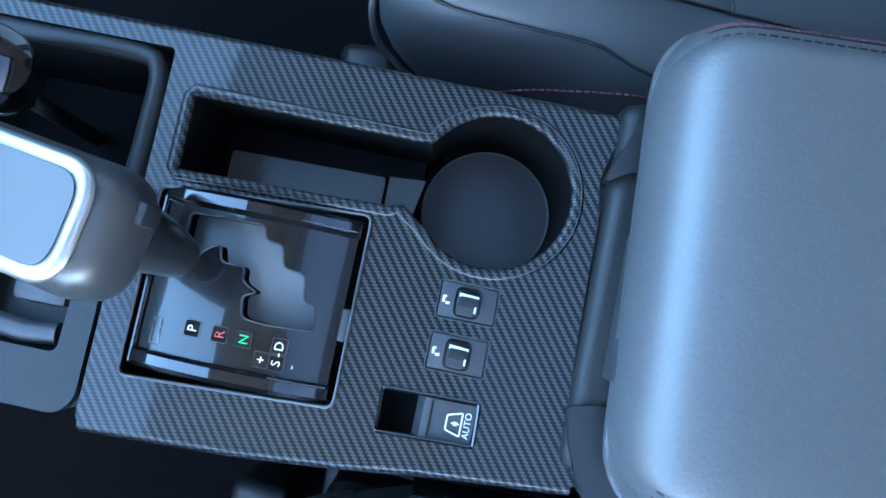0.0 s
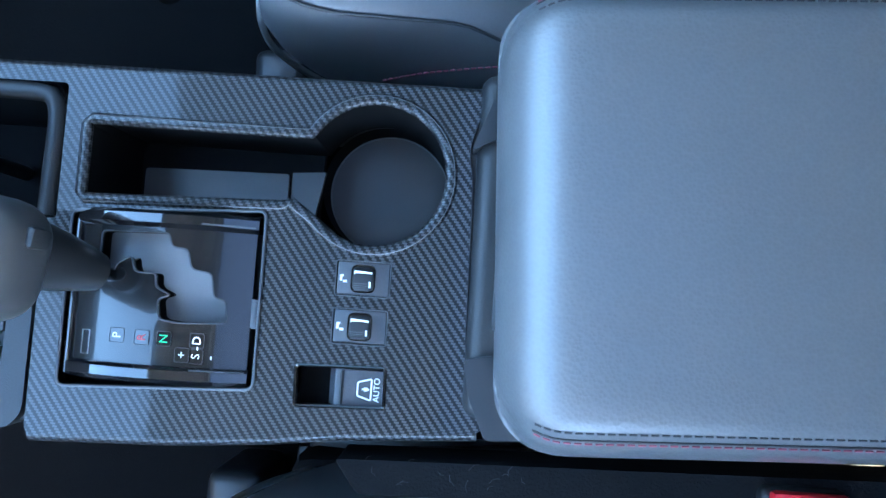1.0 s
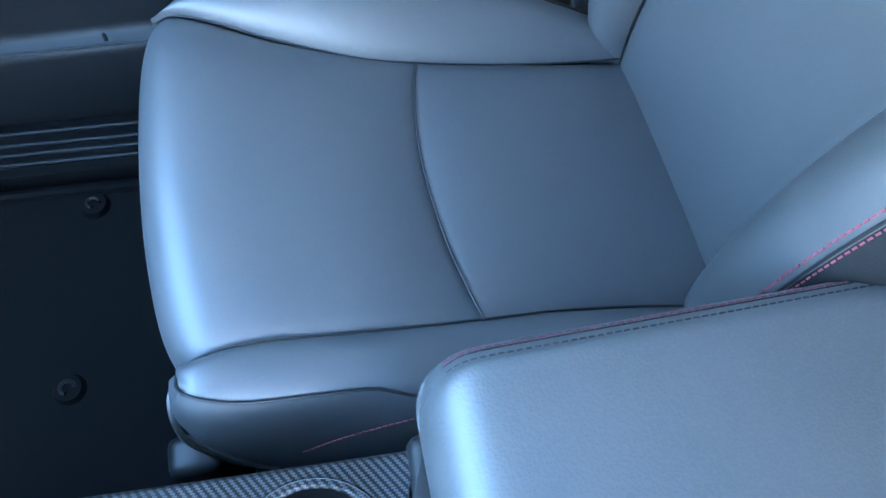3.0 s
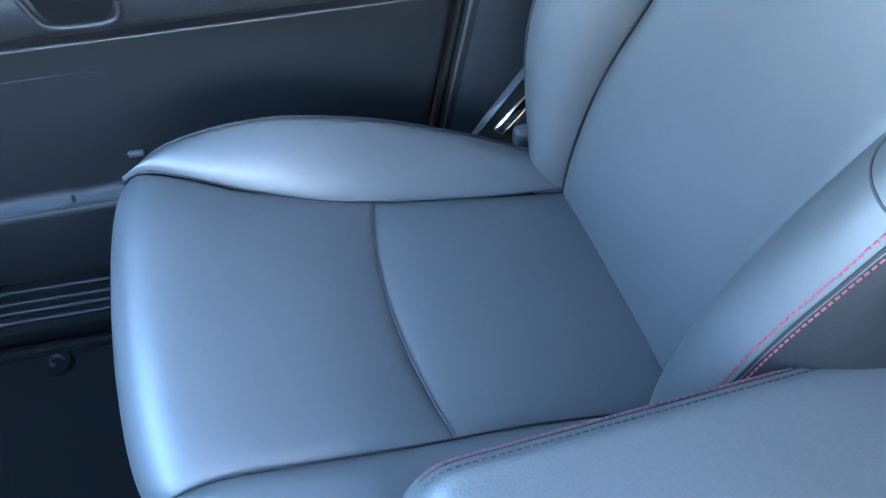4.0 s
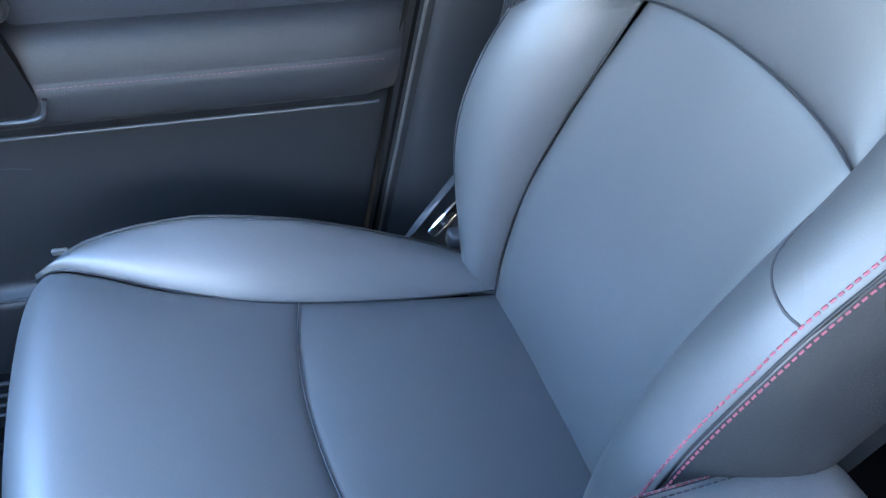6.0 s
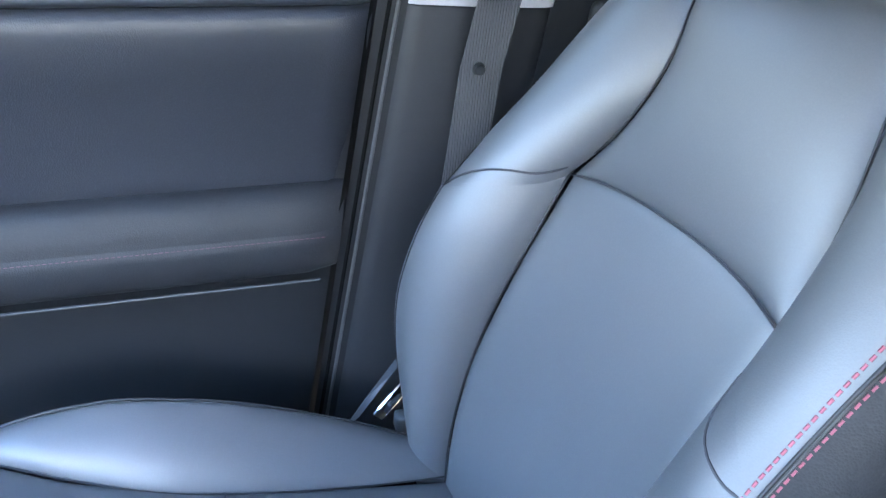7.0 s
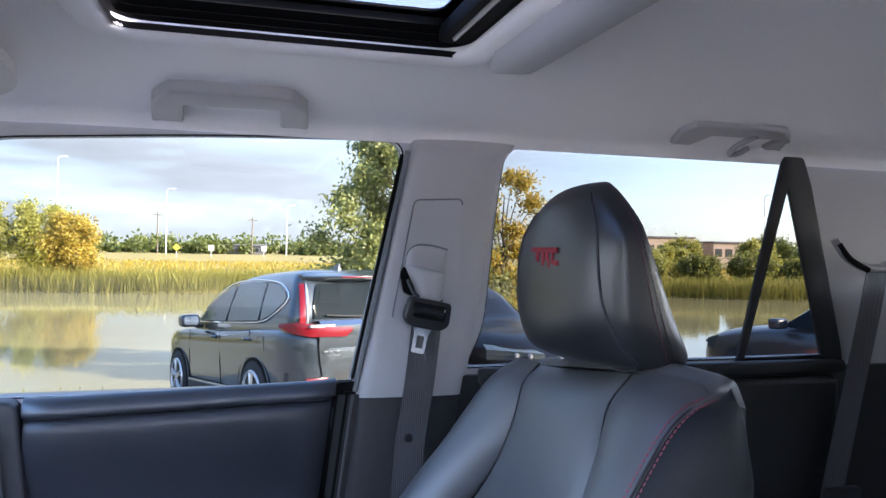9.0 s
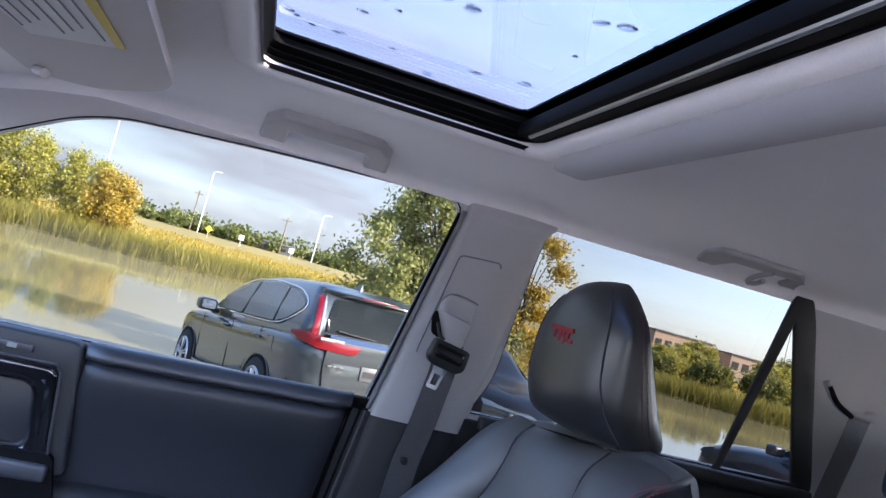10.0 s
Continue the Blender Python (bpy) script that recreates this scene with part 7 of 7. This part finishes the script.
ALLOY = material("alloy_wheel", (0.55, 0.55, 0.56), 0.3, metal=0.9, stain=0.2, stain_size=0.1)
TAIL_RED = material("red_lamp_lens", (0.16, 0.003, 0.006), 0.25, spec=0.3, coat=0.35, stain=0.2, stain_size=0.06)
LAMP_CLEAR = material("clear_lamp_lens", (0.34, 0.34, 0.34), 0.2, coat=0.3, metal=0.4, stain=0.3, stain_size=0.04)
# base colour raised to stand in for daylight seen through the car
SIDE_PANE = material("car_side_pane", (0.060, 0.074, 0.072), 0.03, spec=0.8, stain=0.1, stain_size=0.5)
CAR_PANE = material("car_window_pane", (0.010, 0.013, 0.014), 0.05, spec=0.06, stain=0.1, stain_size=0.5)


def car_skin(stations, paint, parent, name="body"):
    """Body lofted through cross sections: x, half width at sill, belt and roof, heights of sill, belt and roof."""
    secs = []
    for x, w0, w1, w2, z0, z1, z2 in stations:
        half = [(0, z0), (w0 * 0.9, z0), (w0, z0 + 0.08), (w1 * 1.005, z0 + (z1 - z0) * 0.45), (w1 * 1.01, z0 + (z1 - z0) * 0.75), (w1 * 0.985, z1 - 0.03), (w1 * 0.95, z1), (w2 + (w1 * 0.95 - w2) * 0.55, z1 + (z2 - z1) * 0.45), (w2, z2 - 0.07 * min(1, (z2 - z1) / 0.3)), (w2 * 0.80, z2 - 0.015), (w2 * 0.4, z2), (0, z2)]
        ring = [(x, y, z) for y, z in half] + [(x, -y, z) for y, z in reversed(half[1:-1])]
        secs.append(ring)
    smooth_secs = []
    count = len(secs[0])
    lines = [spline([s[k] for s in secs], 44) for k in range(count)]
    smooth_secs = [[tuple(lines[k][i]) for k in range(count)] for i in range(44)]
    return part(name, loft(smooth_secs), paint, parent, angle=50)


def wheel(parent, x, y, r, sg):
    t = part("wheel", tube([(x, y - 0.10, r), (x, y - 0.085, r), (x, y + 0.085, r), (x, y + 0.10, r)], [r * 0.93, r, r, r * 0.93], sides=36), TYRE, parent, "black tyre on an alloy wheel")
    f = y + sg * 0.103
    part("rim", tube([(x + r * 0.68 * math.cos(a), f, r + r * 0.68 * math.sin(a)) for a in np.linspace(0, 2 * math.pi, 33)[:-1]], 0.018, closed=True, sides=8), ALLOY, t, "bright alloy rim")
    part("hub_dish", tube([(x, f - sg * 0.03, r), (x, f - sg * 0.012, r)], r * 0.66, sides=32), CLADDING, t, "dark wheel dish")
    for k in range(5):
        a = k * 2 * math.pi / 5 + 0.3
        for da in (-0.16, 0.16):
            part("spoke", tube([(x + 0.05 * math.cos(a), f + sg * 0.004, r + 0.05 * math.sin(a)), (x + r * 0.66 * math.cos(a + da), f, r + r * 0.66 * math.sin(a + da))], [0.026, 0.018], sides=6, flat=0.6), ALLOY, t)
    part("hub_cap", tube([(x, f - 0.005 * sg, r), (x, f + sg * 0.012, r)], 0.05, sides=14), ALLOY, t)


def suv(at, label, paint):
    """A crossover; local axes: x forward, y to its left, z up; origin on the ground at mid wheelbase."""
    c = thing("parked_car", label, "car", "parked cars", at=at)
    # lower body: half width, sill height and shoulder height along the car
    plan = [(-2.25, 0.50, 0.42, 0.90), (-2.225, 0.68, 0.36, 0.97), (-2.15, 0.80, 0.32, 1.01), (-2.0, 0.873, 0.30, 1.03), (-1.75, 0.905, 0.28, 1.03), (-1.33, 0.918, 0.26, 1.03), (-0.6, 0.912, 0.25, 1.005), (0.2, 0.908, 0.25, 0.99), (0.9, 0.908, 0.25, 0.99),
            (1.33, 0.912, 0.26, 0.975), (1.75, 0.88, 0.28, 0.93), (2.05, 0.80, 0.30, 0.86), (2.25, 0.66, 0.34, 0.76), (2.33, 0.48, 0.40, 0.66)]
    secs = []
    for x, w, z0, z1 in plan:
        h = z1 - z0
        half = [(0, z0), (w * 0.90, z0), (w * 0.975, z0 + 0.05), (w * 0.985, z0 + h * 0.25), (w * 0.99, z0 + h * 0.5), (w, z0 + h * 0.72), (w * 0.995, z1 - 0.09), (w * 0.975, z1 - 0.04), (w * 0.94, z1), (w * 0.6, z1 + 0.03), (0, z1 + 0.045)]
        secs.append([(x, y, z) for y, z in half] + [(x, -y, z) for y, z in reversed(half[1:-1])])
    lines = [spline([s_[k] for s_ in secs], 50) for k in range(len(secs[0]))]
    part("body", loft([[tuple(ln[i]) for ln in lines] for i in range(50)]), paint, c, angle=50)
    # upper body: plan outlines one above the other
    levels = [(0.98, 0.96, -2.10, 0.850), (1.06, 0.88, -2.110, 0.842), (1.16, 0.72, -2.125, 0.820), (1.28, 0.52, -2.090, 0.780), (1.40, 0.27, -2.040, 0.733), (1.50, 0.01, -1.985, 0.690), (1.56, -0.17, -1.935, 0.655), (1.605, -0.36, -1.865, 0.610), (1.640, -0.58, -1.74, 0.52), (1.658, -0.76, -1.55, 0.40)]
    lv = lambda z, k: float(np.interp(z, [q[0] for q in levels], [q[k] for q in levels]))
    rings = []
    for z in list(np.linspace(0.98, 1.56, 14)) + [1.585, 1.605, 1.625, 1.640, 1.650, 1.658]:
        xf, xr, w = lv(z, 1), lv(z, 2), lv(z, 3)
        rings.append([(u, v, z) for u, v in rounded([(xr, -w), (xf, -w), (xf, w), (xr, w)], [0.13, 0.24, 0.24, 0.13], 7)])
    part("cabin", loft(rings), paint, c, "painted roof and pillars", angle=50)

    aft = lambda x: x - 0.14 - 0.20 * min(1.0, max(0.0, (0.8 - x) / 1.6))

    def side_plate(name, loop, mat, lab, sg, proud=0.012, r=0.025):
        loop = [(aft(x), z) for x, z in loop]
        bm = slab(rounded(loop, r, 6), [], 0, 0.008, SIDE)
        for v in bm.verts:
            v.co.y = sg * (0.857 - 0.3636 * (v.co.z - 1.06) + proud - 0.008 + v.co.y)
        return part(name, bm, mat, c, lab)

    for sg in (-1, 1):
        for x in (-1.33, 1.33):
            well = [(x + 0.385 * math.cos(a), 0.345 + 0.385 * math.sin(a)) for a in np.linspace(0, 2 * math.pi, 37)[:-1]]
            part("wheel_well", slab(well, [], sg * 0.80, sg * 0.9195, SIDE), DEEP, c, "dark wheel well")
            lip = [(x + 0.405 * math.cos(a), 0.345 + 0.405 * math.sin(a)) for a in np.linspace(-0.2, math.pi + 0.2, 30)]
            part("arch_cladding", tube([(u, sg * 0.907, v) for u, v in lip], 0.009, sides=10), paint, c, "painted wheel arch lip")
            wheel(c, x, sg * 0.835, 0.345, sg)
        side_plate("front_window", [(0.80, 1.110), (0.62, 1.255), (0.36, 1.405), (0.10, 1.500), (-0.06, 1.530), (-0.06, 1.110)], SIDE_PANE, "dark side window", sg)
        side_plate("rear_window", [(-0.13, 1.110), (-0.13, 1.535), (-0.50, 1.550), (-0.86, 1.530), (-0.96, 1.120)], SIDE_PANE, "dark side window", sg)
        side_plate("quarter_window", [(-1.02, 1.125), (-0.93, 1.525), (-1.22, 1.490), (-1.44, 1.415), (-1.53, 1.350), (-1.45, 1.285), (-1.24, 1.172)], SIDE_PANE, "dark side window", sg, r=0.04)
        loop = [(0.86, 1.092), (0.3, 1.090), (-0.5, 1.092), (-1.0, 1.102), (-1.24, 1.145), (-1.50, 1.270), (-1.58, 1.345), (-1.50, 1.425), (-1.24, 1.515), (-0.9, 1.552), (-0.5, 1.572), (-0.06, 1.553), (0.14, 1.518), (0.40, 1.420), (0.66, 1.255)]
        edge = spline([(aft(u), v, 0) for u, v in loop], 80)
        part("window_trim", tube([(q.x, sg * (0.857 - 0.3636 * (q.y - 1.06) + 0.008), q.y) for q in edge], 0.009, sides=7), CHROME, c, "bright line round the side windows")
        for x in (0.02, -1.06):
            part("door_handle", tube([(x, sg * 0.912, 0.915), (x - 0.03, sg * 0.938, 0.922), (x - 0.10, sg * 0.944, 0.925), (x - 0.17, sg * 0.938, 0.922), (x - 0.20, sg * 0.912, 0.915)], 0.015, sides=8), paint, c, "body coloured door handle")
            part("handle_cup", slab(rounded([(x - 0.05, 0.895), (x - 0.15, 0.895), (x - 0.15, 0.935), (x - 0.05, 0.935)], 0.018), [], sg * 0.900, sg * 0.9085, SIDE), CLADDING, c, "dark handle cup")
        for pts in (((-0.26, 0.34), (-0.26, 0.6), (-0.27, 0.85), (-0.28, 1.0)), ((-0.82, 0.34), (-0.88, 0.55), (-1.12, 0.80), (-1.22, 1.02)), ((0.90, 0.40), (0.88, 0.7), (0.85, 0.98))):
            part("door_gap", tube([(x, sg * (0.904 if z > 0.45 else 0.894), z) for x, z in pts], 0.0045, sides=5), DEEP, c, "door joint")
        part("sill_cladding", box(-0.93, 0.93, sg * 0.885 - 0.03, sg * 0.885 + 0.03, 0.22, 0.36, 0.02), CLADDING, c, "black sill cladding")
        part("sill_strip", box(-0.90, 0.90, sg * 0.915 - 0.006, sg * 0.915 + 0.006, 0.335, 0.365, 0.004), SATIN, c, "bright strip on the sill")
        m_ = part("mirror", box(0.36, 0.54, -0.12, 0.12, 1.03, 1.185, 0.05, 4), paint, c, "door mirror")
        m_.location = (0, sg * 1.04, 0)
        part("mirror_glass", slab(rounded([(sg * 1.04 - 0.088, 1.054), (sg * 1.04 + 0.088, 1.054), (sg * 1.04 + 0.088, 1.162), (sg * 1.04 - 0.088, 1.162)], 0.035), [], 0.354, 0.362, FRONT), CHROME, c, "mirror glass")
        part("mirror_arm", box(0.42, 0.52, sg * 0.91 - 0.05, sg * 0.91 + 0.05, 1.015, 1.065, 0.015), CLADDING, c)
        # tail lamp: a wedge round the corner, a column up the pillar, a bar into the tailgate
        run = spline([(-1.96, 0.892, 0), (-2.04, 0.868, 0), (-2.11, 0.830, 0), (-2.180, 0.775, 0), (-2.238, 0.680, 0), (-2.276, 0.500, 0), (-2.286, 0.230, 0)], 26)
        tops = np.interp(np.linspace(0, 1, 26), [0, 0.25, 0.45, 0.6, 0.75, 1.0], [1.090, 1.100, 1.085, 1.060, 1.045, 1.040])
        lows = np.interp(np.linspace(0, 1, 26), [0, 0.2, 0.45, 0.92, 1.0], [1.060, 0.995, 0.955, 0.945, 1.000])
        part("tail_bar", loft([[(q.x + 0.08, sg * (q.y - 0.06), a), (q.x - 0.004, sg * (q.y + 0.002), a), (q.x - 0.012, sg * (q.y + 0.010), (a + b) / 2), (q.x - 0.004, sg * (q.y + 0.002), b), (q.x + 0.08, sg * (q.y - 0.06), b)] for q, a, b in zip(run, tops, lows)]), TAIL_RED, c, "red tail lamp bar")
        zs = np.linspace(1.04, 1.495, 12)
        # the column follows the rear corner of the cabin and leans out over its taper
        corner = lambda z, o: (lv(z, 2) + 0.13 - 0.13 * math.sqrt(max(0.0, 1 - (max(0.0, 0.13 - o) / 0.13) ** 2)), lv(z, 3) - o)
        rings_, strip = [], []
        for k, z in zip(np.linspace(0, 1, 12), zs):
            face = [corner(z, o) for o in np.linspace(0.105 - 0.072 * k, 0.175 - 0.100 * k, 6)]
            rings_.append([(x - 0.016, sg * (y + 0.004), z) for x, y in face] + [(x + 0.05, sg * (y - 0.01), z) for x, y in (face[-1], face[0])])
            x, y = corner(z, 0.190 - 0.100 * k)
            strip.append((x - 0.010, sg * y, z))
        part("tail_column", loft(rings_), TAIL_RED, c, "red tail lamp column", angle=60)
        part("lamp_strip", tube(strip, [0.017] * 10 + [0.012, 0.006], sides=8), LAMP_CLEAR, c, "clear lamp strip")
        part("lamp_window", loft([[(-2.278 + 0.10 * (abs(y) - 0.45) ** 2, sg * y, z) for z in (1.040 + 0.03 * (abs(y) - 0.40), 1.075)] + [(-2.20, sg * y, z) for z in (1.075, 1.040)] for y in np.linspace(0.42, 0.69, 8)]), LAMP_CLEAR, c, "clear lamp window over the red bar")
        part("reflector", box(-2.262, -2.20, sg * 0.62 - 0.12, sg * 0.62 + 0.12, 0.50, 0.545, 0.008), TAIL_RED, c, "red bumper reflector")
        part("tailgate_gap", tube([(-2.246, sg * 0.60, 0.945), (-2.250, sg * 0.585, 0.70), (-2.252, sg * 0.56, 0.56)], 0.007, sides=6), DEEP, c, "tailgate joint")
    rw = [(-0.60, 1.125), (0.60, 1.125), (0.57, 1.30), (0.50, 1.490), (-0.50, 1.490), (-0.57, 1.30)]
    bm = slab(rounded(rw, 0.05), [], -0.012, 0.0, FRONT)
    bmesh.ops.subdivide_edges(bm, edges=list(bm.edges), cuts=2)
    for v in bm.verts:
        v.co.x += lv(v.co.z, 2) - 0.004
    part("rear_screen", bm, CAR_PANE, c, "dark rear window")
    part("wiper", tube([(-2.165, 0.0, 1.14), (-2.160, 0.25, 1.15), (-2.150, 0.45, 1.165)], 0.012, sides=6), CLADDING, c, "rear wiper")
    part("chrome_bar", loft([[(-2.245, y, 1.055), (-2.205, y, 1.110), (-2.10, y, 1.110), (-2.10, y, 1.055)] for y in np.linspace(-0.56, 0.56, 10)]), DARK_CHROME, c, "bright bar over the tail lamps")
    part("tailgate", loft([[(-2.205, y, 0.62), (-2.240, y, 0.76), (-2.262, y, 0.92), (-2.255, y, 1.058), (-2.10, y, 1.058), (-2.10, y, 0.62)] for y in np.linspace(-0.59, 0.59, 8)]), paint, c, "painted tailgate")
    part("spoiler", loft([[(-2.06 + 0.10 * abs(y / 0.62) ** 3, y, 1.545), (-2.07 + 0.10 * abs(y / 0.62) ** 3, y, 1.565), (-1.95, y, 1.605 - 0.02 * (y / 0.62) ** 2), (-1.66, y, 1.645 - 0.05 * (y / 0.62) ** 2), (-1.66, y, 1.53), (-1.93, y, 1.50)] for y in np.linspace(-0.62, 0.62, 16)]), paint, c, "roof spoiler", angle=35)
    part("stop_lamp", box(-2.078, -2.04, -0.22, 0.22, 1.547, 1.563, 0.004), TAIL_RED, c, "high red stop lamp")
    part("antenna_fin", loft([[(-1.62, -0.03, 1.60), (-1.62, 0.03, 1.60), (-1.30, 0.02, 1.65), (-1.30, -0.02, 1.65)], [(-1.60, -0.012, 1.685), (-1.60, 0.012, 1.685), (-1.46, 0.008, 1.685), (-1.46, -0.008, 1.685)], [(-1.60, -0.004, 1.725), (-1.60, 0.004, 1.725), (-1.54, 0.003, 1.725), (-1.54, -0.003, 1.725)]]), paint, c, "roof antenna fin")
    part("rear_bumper", loft([[(-2.265 + 0.22 * (abs(y) / 0.86) ** 4, y, z) for z in (0.60, 0.56, 0.42, 0.34)] + [(-1.95, y, z) for z in (0.34, 0.60)] for y in np.linspace(-0.86, 0.86, 18)]), CLADDING, c, "black lower bumper")
    part("number_plate", box(-2.268, -2.25, -0.153, 0.153, 0.70, 0.85, 0.006), KNOB_PLATE, c, "blank number plate")
    part("plate_bar", box(-2.274, -2.266, -0.12, 0.12, 0.745, 0.805), CLADDING, c)
    for y0, w in ((0.545, 0.050), (0.485, 0.045), (0.43, 0.012), (0.41, 0.050)):
        part("badge_bar", box(-2.262, -2.250, y0 - w, y0, 0.788, 0.808, 0.004), KNOB_PLATE, c, "plain grey badge bar")
    part("badge_line", box(-2.260, -2.250, 0.36, 0.50, 0.750, 0.756, 0.002), KNOB_PLATE, c, "thin grey badge line")
    part("fuel_flap", slab(rounded([(-1.62, 0.80), (-1.44, 0.80), (-1.44, 0.96), (-1.60, 0.96)], 0.02), [rounded([(-1.615, 0.805), (-1.445, 0.805), (-1.445, 0.955), (-1.597, 0.955)], 0.02)], 0.890, 0.9145, SIDE), paint, c, "joint of the fuel flap")
    return c


def sedan(at, label, paint, tall=0.0):
    """A saloon; local axes: x forward, y to its left, z up."""
    c = thing("parked_car", label, "car", "parked cars", at=at)
    t = tall
    st = [(-2.30, 0.55, 0.65, 0.45, 0.40, 0.80, 0.92), (-2.15, 0.78, 0.82, 0.56, 0.30, 0.92, 1.04), (-1.75, 0.85, 0.88, 0.58, 0.26, 0.95, 1.12 + t), (-1.2, 0.88, 0.90, 0.58, 0.24, 0.95, 1.32 + t), (-0.6, 0.88, 0.90, 0.58, 0.23, 0.93, 1.45 + t), (0.0, 0.88, 0.90, 0.58, 0.23, 0.92, 1.46 + t), (0.45, 0.88, 0.90, 0.56, 0.23, 0.92, 1.36 + t), (0.95, 0.88, 0.90, 0.60, 0.23, 0.93, 1.04 + t * 0.4),
          (1.5, 0.87, 0.88, 0.62, 0.24, 0.86, 0.96 + t * 0.3), (2.0, 0.82, 0.83, 0.56, 0.26, 0.76, 0.86 + t * 0.3), (2.32, 0.55, 0.60, 0.42, 0.32, 0.60, 0.66 + t * 0.3)]
    car_skin(st, paint, c)
    for sg in (-1, 1):
        for x in (-1.38, 1.40):
            part("wheel_well", slab([(x + 0.37 * math.cos(a), 0.33 + 0.37 * math.sin(a)) for a in np.linspace(0, 2 * math.pi, 33)[:-1]], [], sg * 0.80, sg * 0.905, SIDE), CLADDING, c, "dark wheel well")
            wheel(c, x, sg * 0.82, 0.325, sg)
        for nm, loop in (("front_window", [(0.78, 0.99), (0.42, 1.24 + t * 0.8), (0.0, 1.37 + t), (-0.30, 1.385 + t), (-0.30, 0.97)]), ("rear_window", [(-0.36, 0.97), (-0.36, 1.385 + t), (-0.75, 1.35 + t), (-1.25, 1.16 + t), (-1.35, 1.0)])):
            bm = slab(rounded(loop, 0.03), [], 0, 0.010, SIDE)
            for v in bm.verts:
                v.co.y = sg * (0.872 - (0.60 - 0.3 * t) * max(0, v.co.z - 0.95) + v.co.y)
            part(nm, bm, CAR_PANE, c, "dark side window")
        m_ = part("mirror", box(0.62, 0.78, -0.10, 0.10, 0.97, 1.10, 0.04, 4), paint, c, "door mirror")
        m_.location = (0, sg * 1.00, 0)
        part("headlamp", loft([[(2.37 - 0.40 * f ** 1.4, sg * (0.40 + 0.50 * f), z) for z in (0.60 + 0.05 * f + t * 0.25, 0.70 + 0.06 * f + t * 0.25)] + [(2.20 - 0.36 * f, sg * (0.40 + 0.44 * f), z) for z in (0.74 + 0.07 * f + t * 0.25, 0.60 + t * 0.25)] for f in np.linspace(0, 1, 10)]), SIDE_PANE, c, "dark glossy headlamp")
        for dz, r in ((0.008, 0.010), (0.050, 0.005)):
            part("lamp_trim", tube([(2.382 - 0.40 * f ** 1.4, sg * (0.41 + 0.49 * f), 0.60 + 0.05 * f + dz + t * 0.25) for f in np.linspace(0, 0.95, 10)], r, sides=6), CHROME, c, "bright trim line in the headlamp")
        for f in (0.28, 0.52):
            part("lamp_lens", tube([(2.36 - 0.40 * f ** 1.4, sg * (0.41 + 0.49 * f), 0.665 + 0.05 * f + t * 0.25), (2.392 - 0.40 * f ** 1.4, sg * (0.415 + 0.49 * f), 0.665 + 0.05 * f + t * 0.25)], [0.034, 0.022], sides=12), LAMP_CLEAR, c, "round clear lamp lens")
        part("tail_lamp", box(-2.24, -2.05, sg * 0.70 - 0.12, sg * 0.70 + 0.12, 0.78, 0.90, 0.03, 3), TAIL_RED, c, "red tail lamp")
        part("door_handle", box(-0.30, -0.12, sg * 0.90 - 0.02, sg * 0.90 + 0.02, 0.84, 0.87, 0.008), paint, c, "door handle")
    ws = [(-0.66, 0.99), (0.66, 0.99), (0.52, 1.36 + t), (-0.52, 1.36 + t)]
    bm = slab(rounded(ws, 0.05), [], 0.0, 0.012, FRONT)
    for v in bm.verts:
        v.co.x += 1.02 - 1.48 / (1 + t) * max(0, v.co.z - 0.97) - 0.14 * (v.co.y / 0.66) ** 2
    part("windscreen", bm, SIDE_PANE, c, "dark windscreen")
    for k in range(4):
        part("grille_bar", tube([(2.40 - 0.10 * (y / 0.5) ** 2, y, 0.44 + 0.055 * k + t * 0.3) for y in np.linspace(-0.5, 0.5, 7)], 0.012, sides=6), CHROME, c, "bright grille bar")
    part("grille", loft([[(2.385 - 0.10 * (y / 0.5) ** 2, y, 0.40 + t * 0.3), (2.385 - 0.10 * (y / 0.5) ** 2, y, 0.64 + t * 0.3), (2.20 - 0.10 * (y / 0.5) ** 2, y, 0.64 + t * 0.3), (2.20 - 0.10 * (y / 0.5) ** 2, y, 0.40 + t * 0.3)] for y in np.linspace(-0.5, 0.5, 9)]), CLADDING, c, "dark grille")
    return c


suv(pose(0.742, 9.356, -1.045, 0, 4.6, 110.4), "grey blue crossover car with red tail lamps", PAINT)
sedan(pose(3.00, 9.50, lot(9.5), 0, -4.0, -70), "black car with bright headlamps and grille", PAINT_BLACK, tall=0.10)
sedan(pose(7.65, 6.75, lot(7.2), 0, 2.0, 99), "grey hatchback car parked by the water", PAINT_GREY)
